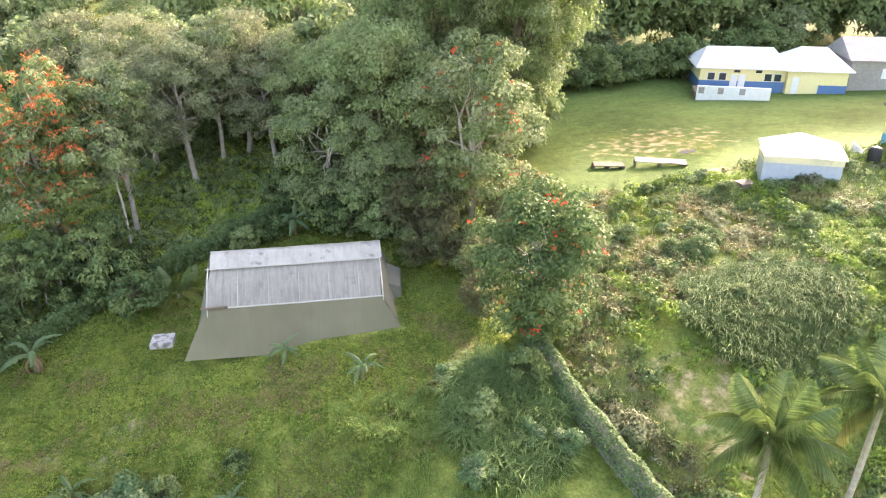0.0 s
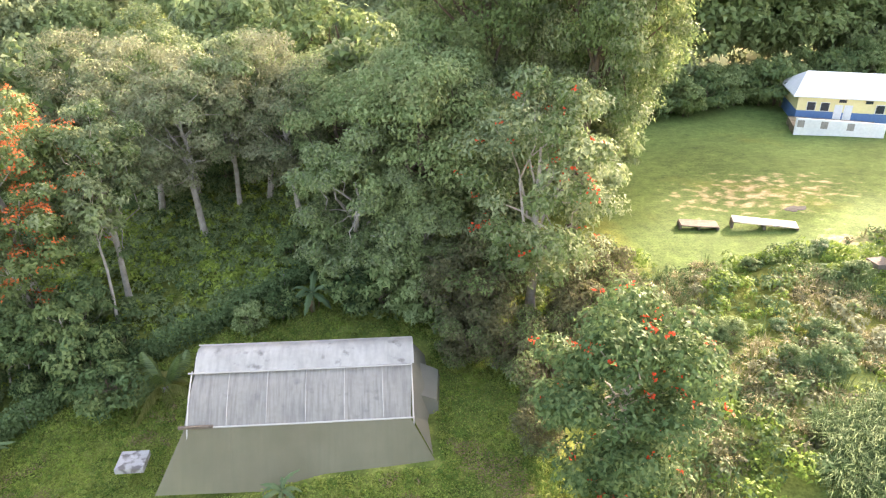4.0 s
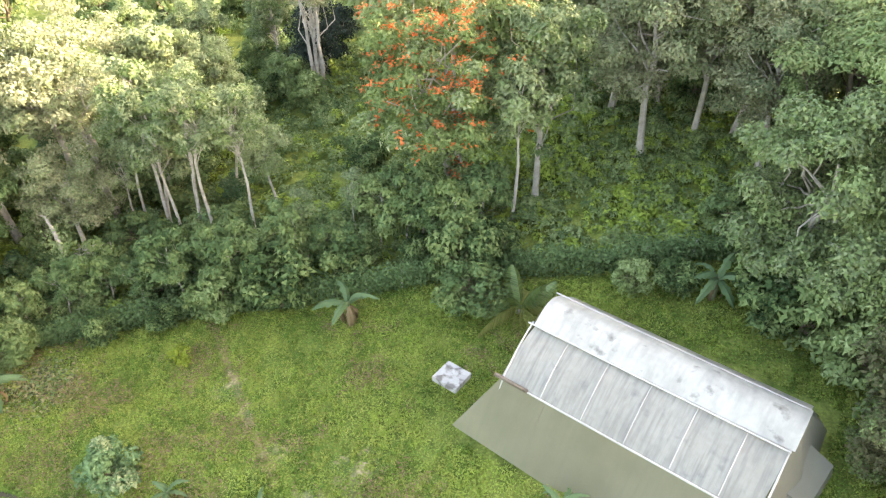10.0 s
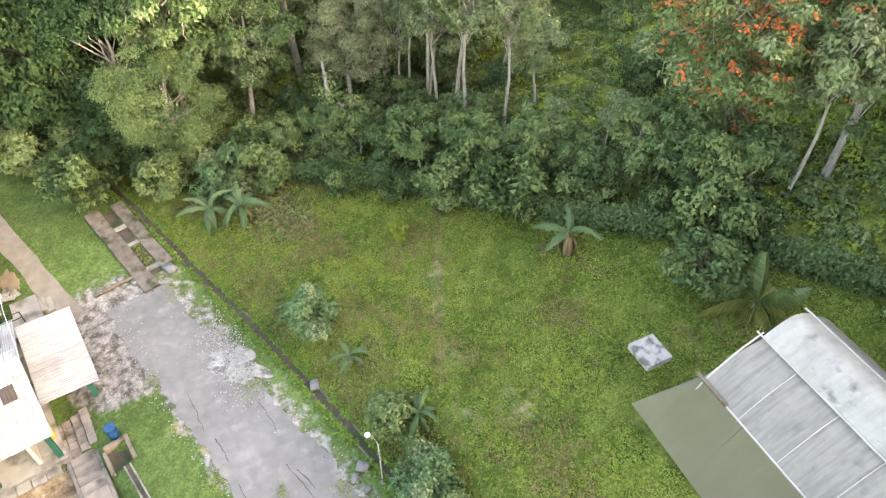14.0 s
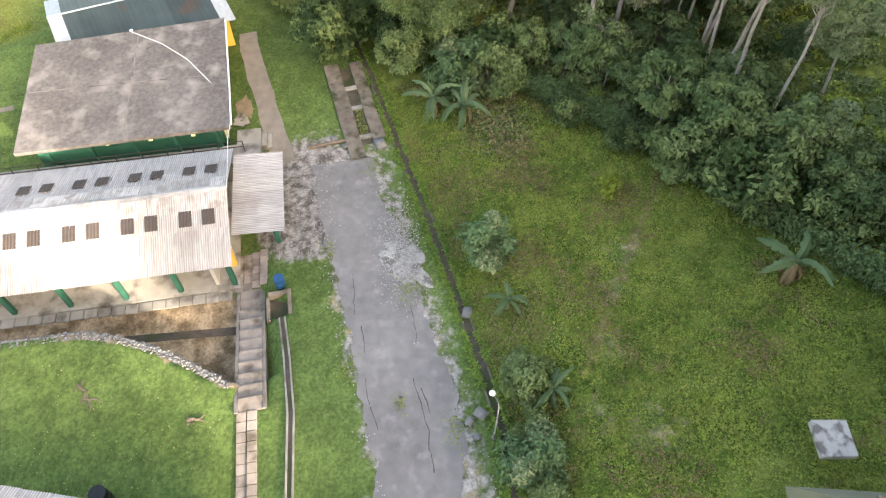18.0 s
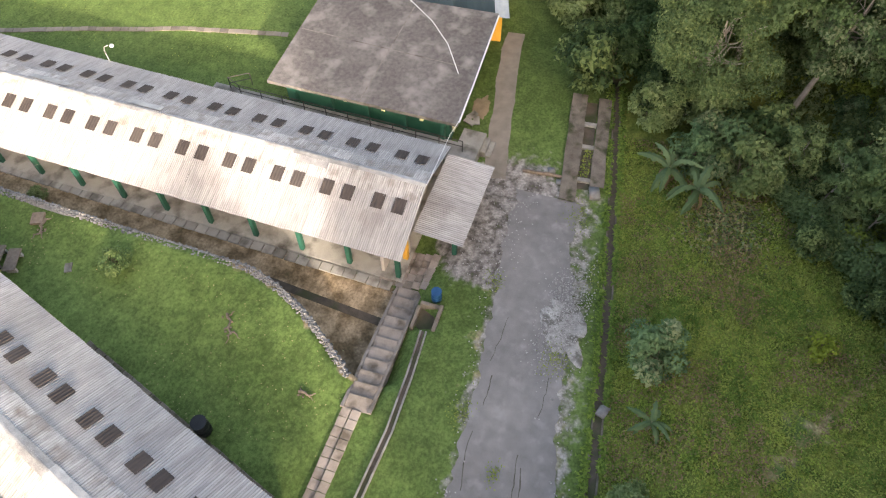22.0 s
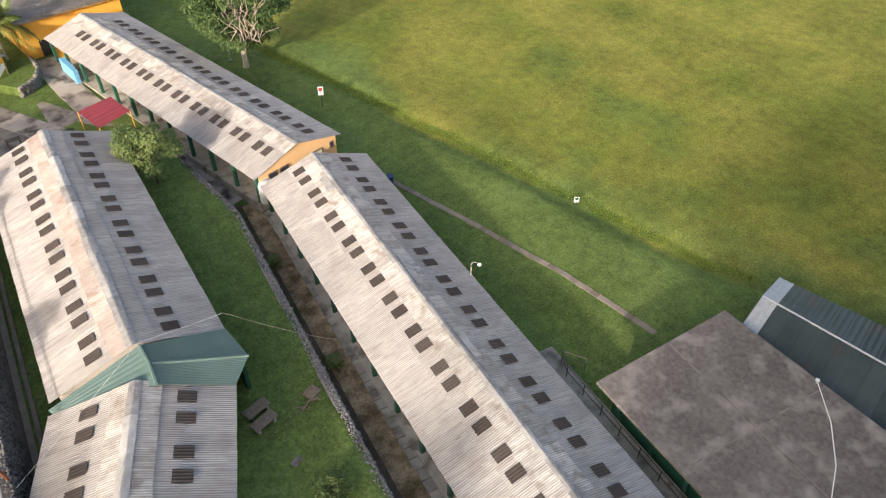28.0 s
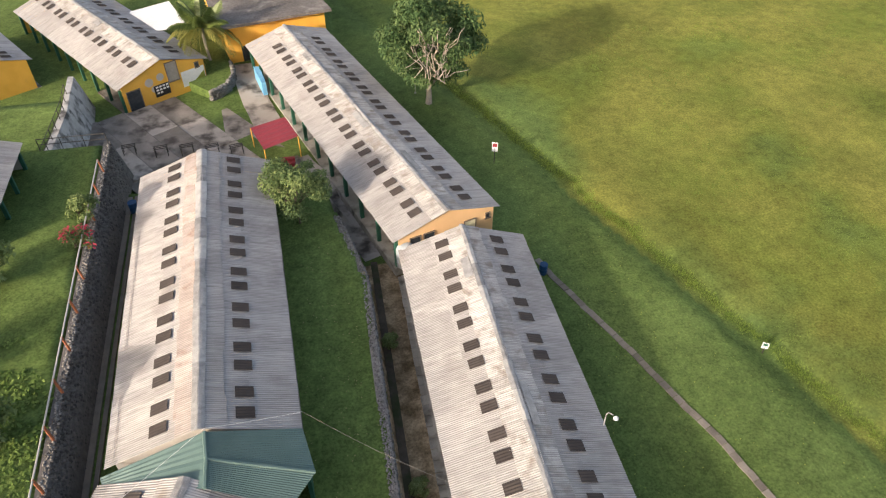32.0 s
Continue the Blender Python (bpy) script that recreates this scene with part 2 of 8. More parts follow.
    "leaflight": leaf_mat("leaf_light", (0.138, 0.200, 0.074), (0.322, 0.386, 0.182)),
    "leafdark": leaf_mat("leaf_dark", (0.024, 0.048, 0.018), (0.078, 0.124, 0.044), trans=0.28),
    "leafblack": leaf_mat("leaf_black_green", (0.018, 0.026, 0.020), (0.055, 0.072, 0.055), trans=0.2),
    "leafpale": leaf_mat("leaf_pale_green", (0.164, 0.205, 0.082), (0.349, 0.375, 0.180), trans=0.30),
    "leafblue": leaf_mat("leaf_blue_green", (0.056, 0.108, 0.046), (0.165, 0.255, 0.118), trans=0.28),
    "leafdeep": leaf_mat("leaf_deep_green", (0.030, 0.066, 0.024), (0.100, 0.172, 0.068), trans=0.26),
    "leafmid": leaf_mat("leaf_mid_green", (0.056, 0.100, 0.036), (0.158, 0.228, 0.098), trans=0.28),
    "leafbrown": leaf_mat("leaf_brown", (0.074, 0.080, 0.040), (0.186, 0.176, 0.090)),
    "leafdry": leaf_mat("leaf_dry", (0.165, 0.178, 0.100), (0.345, 0.352, 0.212)),
    "banana": leaf_mat("banana_leaf", (0.066, 0.122, 0.054), (0.175, 0.245, 0.122), trans=0.4, rough=0.4),
    "deadleaf": leaf_mat("dead_leaf", (0.16, 0.11, 0.06), (0.30, 0.22, 0.13)),
    "palm": leaf_mat("palm_leaf", (0.062, 0.108, 0.028), (0.200, 0.260, 0.088), trans=0.25, rough=0.4, spec=0.45),
    "palmyellow": leaf_mat("yellow_palm_leaf", (0.19, 0.205, 0.06), (0.35, 0.35, 0.12), trans=0.3),
    "cane": leaf_mat("tall_grass", (0.058, 0.108, 0.038), (0.150, 0.215, 0.086), trans=0.25, rough=0.7, spec=0.08),
    "canepale": leaf_mat("pale_cane", (0.074, 0.140, 0.044), (0.222, 0.310, 0.118), trans=0.25, rough=0.6),
    "canelight": leaf_mat("bright_grass", (0.088, 0.150, 0.034), (0.215, 0.295, 0.086), trans=0.25, rough=0.6),
    "straw": leaf_mat("dry_grass", (0.190, 0.172, 0.080), (0.400, 0.350, 0.180), trans=0.2, rough=0.7),
    "weed": leaf_mat("weeds", (0.123, 0.171, 0.037), (0.337, 0.380, 0.092), trans=0.35, rough=0.5),
    "weedgreen": leaf_mat("creeping_weed", (0.087, 0.155, 0.030), (0.263, 0.358, 0.074), trans=0.35),
    "weedlight": leaf_mat("bright_weed", (0.145, 0.220, 0.040), (0.376, 0.457, 0.097), trans=0.35),
    "yellowflower": leaf_mat("yellow_bush", (0.17, 0.22, 0.03), (0.33, 0.38, 0.06)),
}


def streaked(m, trough, streak, scale=(0.5, 7.0, 1.0), grime=(0.13, 0.12, 0.115)):
    """Grime in the troughs of corrugated sheets, and streaks that run down the slope."""
    nt = m.node_tree
    n, l = nt.nodes, nt.links
    b = n["Principled BSDF"]
    colour = b.inputs["Base Color"].links[0].from_socket
    a = n.new("ShaderNodeAttribute")
    a.attribute_name = "trough"
    tc = n.new("ShaderNodeTexCoord")
    info = n.new("ShaderNodeObjectInfo")
    mp = n.new("ShaderNodeMapping")
    mp.inputs["Scale"].default_value = scale
    l.new(tc.outputs["Object"], mp.inputs["Vector"])
    t = n.new("ShaderNodeTexNoise")
    t.noise_dimensions = "4D"
    t.inputs["Scale"].default_value = 1.6
    t.inputs["Detail"].default_value = 5.0
    l.new(mp.outputs[0], t.inputs["Vector"])
    w = n.new("ShaderNodeMath")
    w.operation = "MULTIPLY"
    w.inputs[1].default_value = 37.0
    l.new(info.outputs["Random"], w.inputs[0])
    l.new(w.outputs[0], t.inputs["W"])
    r = n.new("ShaderNodeMapRange")
    r.inputs["From Min"].default_value, r.inputs["From Max"].default_value = 0.42, 0.72
    r.inputs["To Max"].default_value = streak
    l.new(t.outputs["Fac"], r.inputs["Value"])
    k = n.new("ShaderNodeMath")
    k.operation = "MULTIPLY_ADD"
    l.new(a.outputs["Fac"], k.inputs[0])
    k.inputs[1].default_value = trough
    l.new(r.outputs[0], k.inputs[2])
    k.use_clamp = True
    mix = n.new("ShaderNodeMix")
    mix.data_type = "RGBA"
    l.new(k.outputs[0], mix.inputs["Factor"])
    l.new(colour, mix.inputs["A"])
    mix.inputs["B"].default_value = (*grime, 1)
    l.new(mix.outputs["Result"], b.inputs["Base Color"])


streaked(M["roof"], 0.5, 0.5)
streaked(M["roofrust"], 0.5, 0.4)
streaked(M["roofridge"], 0.45, 0.6)
streaked(M["film"], 0.0, 0.75, (5.0, 0.45, 0.45), (0.17, 0.16, 0.15))
streaked(M["filmwhite"], 0.0, 0.6, (2.0, 0.5, 0.5), (0.25, 0.235, 0.22))
streaked(M["mesh"], 0.0, 0.4, (3.0, 0.3, 0.3), (0.20, 0.20, 0.13))
# the ground: turf, dry patches and bare earth, mixed by what grows where
ground_mat = mat("turf", (0.066, 0.109, 0.028), (0.126, 0.176, 0.054), scale=2.2, rough=0.95, bump=0.6, fine=30, big=0.09, spec=0.1)


def ground_nodes():
    nt = ground_mat.node_tree
    n, l = nt.nodes, nt.links
    b = n["Principled BSDF"]
    colour = b.inputs["Base Color"].links[0].from_socket
    geo = n.new("ShaderNodeNewGeometry")
    for attr, dark, light, s in (("dry", (0.122, 0.150, 0.030), (0.184, 0.190, 0.044), 0.11), ("soil", (0.20, 0.142, 0.080), (0.385, 0.288, 0.185), 0.9), ("grit", (0.115, 0.10, 0.088), (0.33, 0.305, 0.28), 1.9),
                                 ("weed", (0.086, 0.118, 0.026), (0.190, 0.212, 0.052), 0.7)):
        a = n.new("ShaderNodeAttribute")
        a.attribute_name = attr
        t = n.new("ShaderNodeTexNoise")
        t.inputs["Scale"].default_value = s
        t.inputs["Detail"].default_value = 6.0
        l.new(geo.outputs["Position"], t.inputs["Vector"])
        mm = n.new("ShaderNodeMix")
        mm.data_type = "RGBA"
        mm.inputs["A"].default_value = (*dark, 1)
        mm.inputs["B"].default_value = (*light, 1)
        r = n.new("ShaderNodeMapRange")
        r.inputs["From Min"].default_value, r.inputs["From Max"].default_value = 0.38, 0.62
        l.new(t.outputs["Fac"], r.inputs["Value"])
        l.new(r.outputs[0], mm.inputs["Factor"])
        # the cover thins out raggedly where it ends
        f = n.new("ShaderNodeMath")
        f.operation = "ADD"
        l.new(a.outputs["Fac"], f.inputs[0])
        g = n.new("ShaderNodeMath")
        g.operation = "MULTIPLY_ADD"
        l.new(t.outputs["Fac"], g.inputs[0])
        g.inputs[1].default_value, g.inputs[2].default_value = 1.6, -0.8
        l.new(g.outputs[0], f.inputs[1])
        r2 = n.new("ShaderNodeMapRange")
        r2.inputs["From Min"].default_value, r2.inputs["From Max"].default_value = 0.3, 0.75
        l.new(f.outputs[0], r2.inputs["Value"])
        h = n.new("ShaderNodeMath")
        h.operation = "MULTIPLY"
        q = n.new("ShaderNodeMath")
        q.operation = "GREATER_THAN"
        q.inputs[1].default_value = 0.02
        l.new(a.outputs["Fac"], q.inputs[0])
        l.new(q.outputs[0], h.inputs[0])
        l.new(r2.outputs[0], h.inputs[1])
        mix = n.new("ShaderNodeMix")
        mix.data_type = "RGBA"
        l.new(h.outputs[0], mix.inputs["Factor"])
        l.new(colour, mix.inputs["A"])
        l.new(mm.outputs["Result"], mix.inputs["B"])
        colour = mix.outputs["Result"]
    for s, lo, hi, detail in ((0.085, 0.80, 1.20, 5.0), (0.9, 0.80, 1.20, 6.0), (6.0, 0.66, 1.34, 6.0)):
        t = n.new("ShaderNodeTexNoise")
        t.inputs["Scale"].default_value = s
        t.inputs["Detail"].default_value = detail
        t.inputs["Roughness"].default_value = 0.65
        l.new(geo.outputs["Position"], t.inputs["Vector"])
        r = n.new("ShaderNodeMapRange")
        r.inputs["From Min"].default_value, r.inputs["From Max"].default_value = 0.33, 0.67
        r.inputs["To Min"].default_value, r.inputs["To Max"].default_value = lo, hi
        l.new(t.outputs["Fac"], r.inputs["Value"])
        v = n.new("ShaderNodeVectorMath")
        v.operation = "SCALE"
        l.new(colour, v.inputs[0])
        l.new(r.outputs[0], v.inputs["Scale"])
        colour = v.outputs[0]
    l.new(colour, b.inputs["Base Color"])


ground_nodes()

# ---------------------------------------------------------------- building blocks


def mesh_of(name, verts, faces, material, smooth=False):
    me = bpy.data.meshes.new(name)
    me.from_pydata([tuple(v) for v in verts], [], [tuple(f) for f in faces])
    me.materials.append(M[material] if isinstance(material, str) else material)
    if smooth:
        me.polygons.foreach_set("use_smooth", [True] * len(me.polygons))
    me.update()
    return me


def big_mesh(name, verts, quads, material):
    """A mesh of many quads from arrays."""
    me = bpy.data.meshes.new(name)
    verts, quads = np.asarray(verts, np.float32), np.asarray(quads, np.int32)
    me.vertices.add(len(verts))
    me.vertices.foreach_set("co", verts.ravel())
    me.loops.add(quads.size)
    me.loops.foreach_set("vertex_index", quads.ravel())
    me.polygons.add(len(quads))
    me.polygons.foreach_set("loop_start", np.arange(len(quads), dtype=np.int32) * quads.shape[1])
    me.materials.append(M[material] if isinstance(material, str) else material)
    me.update(calc_edges=True)
    return me


def thing(name, place, label, category, group="", kind="", turn=0.0):
    ob = new(name)
    ob.empty_display_size = 0.3
    ob.matrix_world = pose(*place, 0, 0, turn)
    return tagged(ob, label, category, group, kind)


def sub(name, me, parent, m=None, label=""):
    """One mesh as a part of a thing; m: its place within the thing."""
    ob = new(name, me)
    ob.parent = parent
    if m is not None:
        ob.matrix_local = m
    return tagged(ob, label)


def single(name, me, label, category, place=(0, 0, 0), turn=0.0, kind="", group=""):
    ob = new(name, me)
    ob.matrix_world = pose(*place, 0, 0, turn)
    return tagged(ob, label, category, group, kind)


def box_data(x0, x1, y0, y1, z0, z1):
    v = [(x, y, z) for z in (z0, z1) for y in (y0, y1) for x in (x0, x1)]
    f = [(0, 2, 3, 1), (4, 5, 7, 6), (0, 1, 5, 4), (2, 6, 7, 3), (0, 4, 6, 2), (1, 3, 7, 5)]
    return v, f


def box(name, x0, x1, y0, y1, z0, z1, material, bevel=0.0):
    v, f = box_data(x0, x1, y0, y1, z0, z1)
    if not bevel:
        return mesh_of(name, v, f, material)
    bm = bmesh.new()
    vs = [bm.verts.new(p) for p in v]
    for q in f:
        bm.faces.new([vs[i] for i in q])
    bmesh.ops.bevel(bm, geom=bm.edges[:], offset=bevel, segments=1, affect="EDGES")
    me = bpy.data.meshes.new(name)
    bm.to_mesh(me)
    bm.free()
    me.materials.append(M[material])
    return me


def joined(name, parts, material):
    v, f = [], []
    for pv, pf in parts:
        k = len(v)
        v += list(pv)
        f += [tuple(i + k for i in q) for q in pf]
    return mesh_of(name, v, f, material)


def tube_data(points, radii, sides=8, closed=True):
    v, f = [], []
    pts = [Vector(p) for p in points]
    for i, p in enumerate(pts):
        d = (pts[min(i + 1, len(pts) - 1)] - pts[max(i - 1, 0)]).normalized()
        a = d.orthogonal().normalized() if abs(d.z) > 0.95 else Vector((0, 0, 1)).cross(d).normalized()
        b = d.cross(a)
        r = radii[i] if hasattr(radii, "__len__") else radii
        v += [tuple(p + (a * math.cos(k * math.tau / sides) + b * math.sin(k * math.tau / sides)) * r) for k in range(sides)]
    for i in range(len(pts) - 1):
        for k in range(sides):
            f.append((i * sides + k, i * sides + (k + 1) % sides, (i + 1) * sides + (k + 1) % sides, (i + 1) * sides + k))
    if closed:
        f.append(tuple(range(sides))[::-1])
        f.append(tuple((len(pts) - 1) * sides + k for k in range(sides)))
    return v, f


def lathe_data(profile, sides=16):
    v = [(r * math.cos(k * math.tau / sides), r * math.sin(k * math.tau / sides), z) for r, z in profile for k in range(sides)]
    f = [(i * sides + k, i * sides + (k + 1) % sides, (i + 1) * sides + (k + 1) % sides, (i + 1) * sides + k)
         for i in range(len(profile) - 1) for k in range(sides)]
    f.append(tuple(range(sides))[::-1])
    f.append(tuple((len(profile) - 1) * sides + k for k in range(sides)))
    return v, f


# ---------------------------------------------------------------- the lie of the land


def step(a, b, x):
    t = min(1.0, max(0.0, (x - a) / (b - a)))
    return t * t * (3 - 2 * t)


def mixed(a, b, t):
    return a + (b - a) * t


def road_level(x):
    return min(-0.5, max(-5.35, -2.6 + 0.13 * (x + 10)))


def drain_y(x):
    """The concrete drain that runs along the drive, at the foot of the slope."""
    return 32.45 + 0.09 * (x + 11) - 0.0016 * (x + 11) ** 2 if x < -11 else 32.45 + 0.06 * (x + 11) - 0.022 * (x + 11) ** 2


def wall_x(y):
    """The rubble retaining wall between the lawn and the low yard."""
    if y < -20:
        return -18.9 + 0.22 * (-20 - y)
    if y < 11:
        return -18.85
    return -18.85 + 4.1 * min(1.0, (y - 11) / 8.2) ** 1.6


def terrace_x(y):
    """The edge of the upper terrace above the dark wall."""
    return -2.87 + 0.0755 * (-6.5 - y)


def hill(x, y):
    z = 2.7 + 0.19 * (x - 4) if x < 4 else 2.7 + 0.085 * min(x - 4, 46)
    z += 0.055 * (y - 38) * step(24, 10, x)
    if y > 52:
        z -= 0.09 * (min(y, 88) - 52) * step(20, 45, x)
    if y > 48:
        z += 0.16 * (min(y, 75) - 48) * step(30, -10, x)
    if y > 75:
        z += 0.045 * (y - 75) * step(60, 10, x)
    z = max(z, -5.2 + 0.10 * max(0, y - 34))
    return z


def school(x, y):
    low = -5.5
    lawn = -3.1
    z = lawn if x > wall_x(y) - 0.28 else low
    z = mixed(z, -4.9, step(-32.6, -33.2, y)) if x > -19 else z
    top = terrace_x(y)
    if x > top - 0.1 and y > -36:
        z = mixed(z, 0.0, step(top, top + 0.5, x) * step(-36, -35.4, y))
    if x > 4.6 and y < -35:
        z = mixed(z, -1.6, step(4.6, 5.1, x) * step(-46.5, -46, y))
    if x > -6 and y > 10:
        z = mixed(z, road_level(x), step(8, 18, y))
    return z


def land(x, y):
    z = school(x, y)
    z = mixed(z, road_level(x), step(19.2, 22.5, y))
    d = y - drain_y(x)
    if x > 4:
        z = mixed(z, hill(x, y), step(-14, 3, y - 32))
        z = mixed(mixed(road_level(x), hill(x, y), step(0.3, 4.5, d)) if y > 20 else z, z, step(4, 12, x))
    else:
        z = mixed(z, hill(x, y), step(0.3, 4.5, d))
    if x < -40:
        z = mixed(z, -5.8, step(-40, -46, x) * step(40, 30, y))
    # the shallow swale along the edge of the playing field
    e = ((x + 44.5) + 0.37 * (y + 11.5)) * 0.938
    if y < 6:
        z -= 0.45 * math.exp(-(e / 1.3) ** 2) * step(6, 0, y)
    if -22.0 < x < -13.5 and abs(y - 20.43 - 0.061 * (x + 13.25)) < 0.72:
        z = min(z, -3.25 + 0.285 * (x + 13.25))
    if -20.4 < x < -19.0 and 21.3 < y < 22.2:
        z -= 0.7
    z += 0.10 * noise.noise((x * 0.13, y * 0.13, 0.0)) + (0.25 * noise.noise((x * 0.05, y * 0.05, 3.0)) if y > 50 else 0)
    return z


def cover(x, y):
    """How dry the turf is, how bare the earth, how weedy the growth."""
    dry = soil = weed = grit = 0.0
    d = y - drain_y(x)
    if d > 0.2:
        weed = 1.0
        if x > 20 and y > 20:
            dry, weed = 0.55, 0.4
        if x > 30 and y > 52:
            weed, dry = 0.0, 0.12
            soil = 0.42 * max(0.0, 1 - (((x - 48) / 12) ** 2 + ((y - 67) / 8) ** 2) ** 1.5) + 0.5 * max(0.0, 1 - ((x - 47.5) / 5) ** 2 - ((y - 54) / 2.5) ** 2)
        if ((x - 25.5) / 5) ** 2 + ((y - 27) / 4.5) ** 2 < 1:
            soil = 0.42
    e = ((x + 44.5) + 0.37 * (y + 11.5)) * 0.938
    if e < 0.8 and y < 25:
        dry = 0.35 + 0.65 * step(-0.5, -9, e) + 0.35 * noise.noise((x * 0.06, y * 0.06, 5.0))
        dry = max(0.03, dry * mixed(1.0, 0.45, step(-4, 12, y)))
    if wall_x(y) - 3.2 < x < wall_x(y) - 0.2 and -24 < y < 19:
        soil = 1.0
    if x < wall_x(y) and -21.8 < x < -14 and 10 < y < 19.6:
        soil = 1.0
    for px_, py_, r in ((-19.2, 41.0, 1.3), (-16.3, 39.8, 1.0), (-8.1, 38.8, 1.5), (-9.5, 36.6, 1.1), (-13.0, 38.2, 0.9), (-33.5, 36.6, 1.6)):
        if (x - px_) ** 2 + (y - py_) ** 2 < r * r:
            soil, weed = 0.45, 0.35
    if 22.3 < y < 31.8 and -31 < x < 8 and abs(y - 27.6) > 2.0 and soil == 0:
        soil = 0.30 * step(3.6, 2.2, abs(y - (26.0 + 0.13 * (x + 30) if x < -10 else 28.6)))
    # broken stone along the drive and round the porch
    if 20.3 < y < drain_y(x) - 0.5 and -36 < x < 3:
        mid = 26.2 + 0.115 * (x + 29) if x < -9 else 28.5 - 0.022 * (x + 9) ** 2
        grit = 0.62 * step(4.1, 2.3, abs(y - mid)) * step(-36, -32, x)
        apron = ((x + 28.2) / 6.2) ** 2 + ((y - 23.6) / 4.2) ** 2
        grit = max(grit, 0.95 * step(1.15, 0.55, apron))
        if -23 < x < -5 and 21 < y < mid - 2.4:
            grit *= 0.25
    return dry, soil, weed, grit


def build_ground():
    xs = np.concatenate([np.arange(-420, -90, 15), np.arange(-90, -52, 2.0), np.arange(-52, 28, 0.5), np.arange(28, 110, 2.0), np.arange(110, 430, 15)])
    ys = np.concatenate([np.arange(-320, -80, 15), np.arange(-80, -36, 1.0), np.arange(-36, 56, 0.5), np.arange(56, 110, 2.0), np.arange(110, 430, 15)])
    verts = [(x, y, land(x, y)) for y in ys for x in xs]
    nx = len(xs)
    quads = [(j * nx + i, j * nx + i + 1, (j + 1) * nx + i + 1, (j + 1) * nx + i) for j in range(len(ys) - 1) for i in range(nx - 1)]
    me = big_mesh("ground", verts, quads, ground_mat)
    c = np.array([cover(x, y) for y in ys for x in xs], np.float32)
    for k, name in enumerate(("dry", "soil", "weed", "grit")):
        me.attributes.new(name, "FLOAT", "POINT").data.foreach_set("value", c[:, k])
    me.polygons.foreach_set("use_smooth", [True] * len(me.polygons))
    single("ground", me, "green turf and weedy slope with dry patches", "ground", kind="structure")


build_ground()


def strip(name, line, width, material, label, lift=0.04, thick=0.12, kind="structure", category="path", seg=1.0, wobble=0.0):
    """A ribbon of paving laid over the land along a line of plan points."""
    pts = []
    for (x0, y0), (x1, y1) in zip(line, line[1:]):
        n = max(1, int(math.hypot(x1 - x0, y1 - y0) / seg))
        pts += [(mixed(x0, x1, i / n), mixed(y0, y1, i / n)) for i in range(n)]
    pts.append(line[-1])
    v, f = [], []
    for i, (x, y) in enumerate(pts):
        a, b = pts[max(i - 1, 0)], pts[min(i + 1, len(pts) - 1)]
        d = Vector((b[0] - a[0], b[1] - a[1])).normalized()
        wl = width / 2 + wobble * (noise.noise((x * 0.55, y * 0.55, 1.0)) * 1.5 + 0.6 * noise.noise((x * 2.1, y * 2.1, 4.0)))
        wr = width / 2 + wobble * (noise.noise((x * 0.55, y * 0.55, 9.0)) * 1.5 + 0.6 * noise.noise((x * 2.1, y * 2.1, 7.0)))
        for w, dz in ((-wl, -thick), (-wl, 0), (0, 0.01), (wr, 0), (wr, -thick)):
            px_, py_ = x - d.y * w, y + d.x * w
            v.append((px_, py_, land(px_, py_) + lift + dz))
    for i in range(len(pts) - 1):
        f += [(i * 5 + k, i * 5 + k + 1, i * 5 + k + 6, i * 5 + k + 5) for k in range(4)]
    return single(name, mesh_of(name, v, f, material), label, category, kind=kind)


def patch(name, x, y, rx, ry, turn, material, label, category, lift=0.06, seed=0, rough=0.35, kind="structure", points=64):
    """An irregular blob of surface that hugs the ground, thinning out at its edge."""
    c, t = math.cos(radians(turn)), math.sin(radians(turn))
    v, f = [], []
    rings = (0.0, 0.3, 0.55, 0.8, 0.95, 1.02)
    for j, r in enumerate(rings):
        for i in range(points):
            a = i * math.tau / points
            k = 1 + rough * (noise.noise((math.cos(a) * 1.6, math.sin(a) * 1.6, seed)) * 1.5 + 0.8 * noise.noise((math.cos(a) * 5, math.sin(a) * 5, seed + 9.0)))
            u, w = math.cos(a) * rx * r * k, math.sin(a) * ry * r * k
            px_, py_ = x + u * c - w * t, y + u * t + w * c
            v.append((px_, py_, land(px_, py_) + (lift if j < 4 else lift * 0.8 if j == 4 else -0.03)))
    n = points
    for j in range(len(rings) - 1):
        f += [(j * n + i, j * n + (i + 1) % n, (j + 1) * n + (i + 1) % n, (j + 1) * n + i) for i in range(n)]
    return single(name, mesh_of(name, v, f, material, smooth=True), label, category, kind=kind)

# ---------------------------------------------------------------- school blocks


def sheet_mesh(length, waves=8, pitch=0.1275, amp=0.024, material="roof", name="sheet"):
    """One corrugated sheet: waves along y, length along x."""
    ys = [i * pitch / 4 for i in range(waves * 4 + 1)]
    zs = [amp * math.sin(i * math.pi / 2) for i in range(waves * 4 + 1)]
    v = [(x, y, z) for x in (0, length) for y, z in zip(ys, zs)]
    n = len(ys)
    me = mesh_of(name, v, [(i, i + 1, n + i + 1, n + i) for i in range(n - 1)], material, smooth=True)
    low = [1.0 if z < -amp * 0.5 else 0.0 for z in zs]
    me.attributes.new("trough", "FLOAT", "POINT").data.foreach_set("value", low * 2)
    return me


SHEET = 1.02


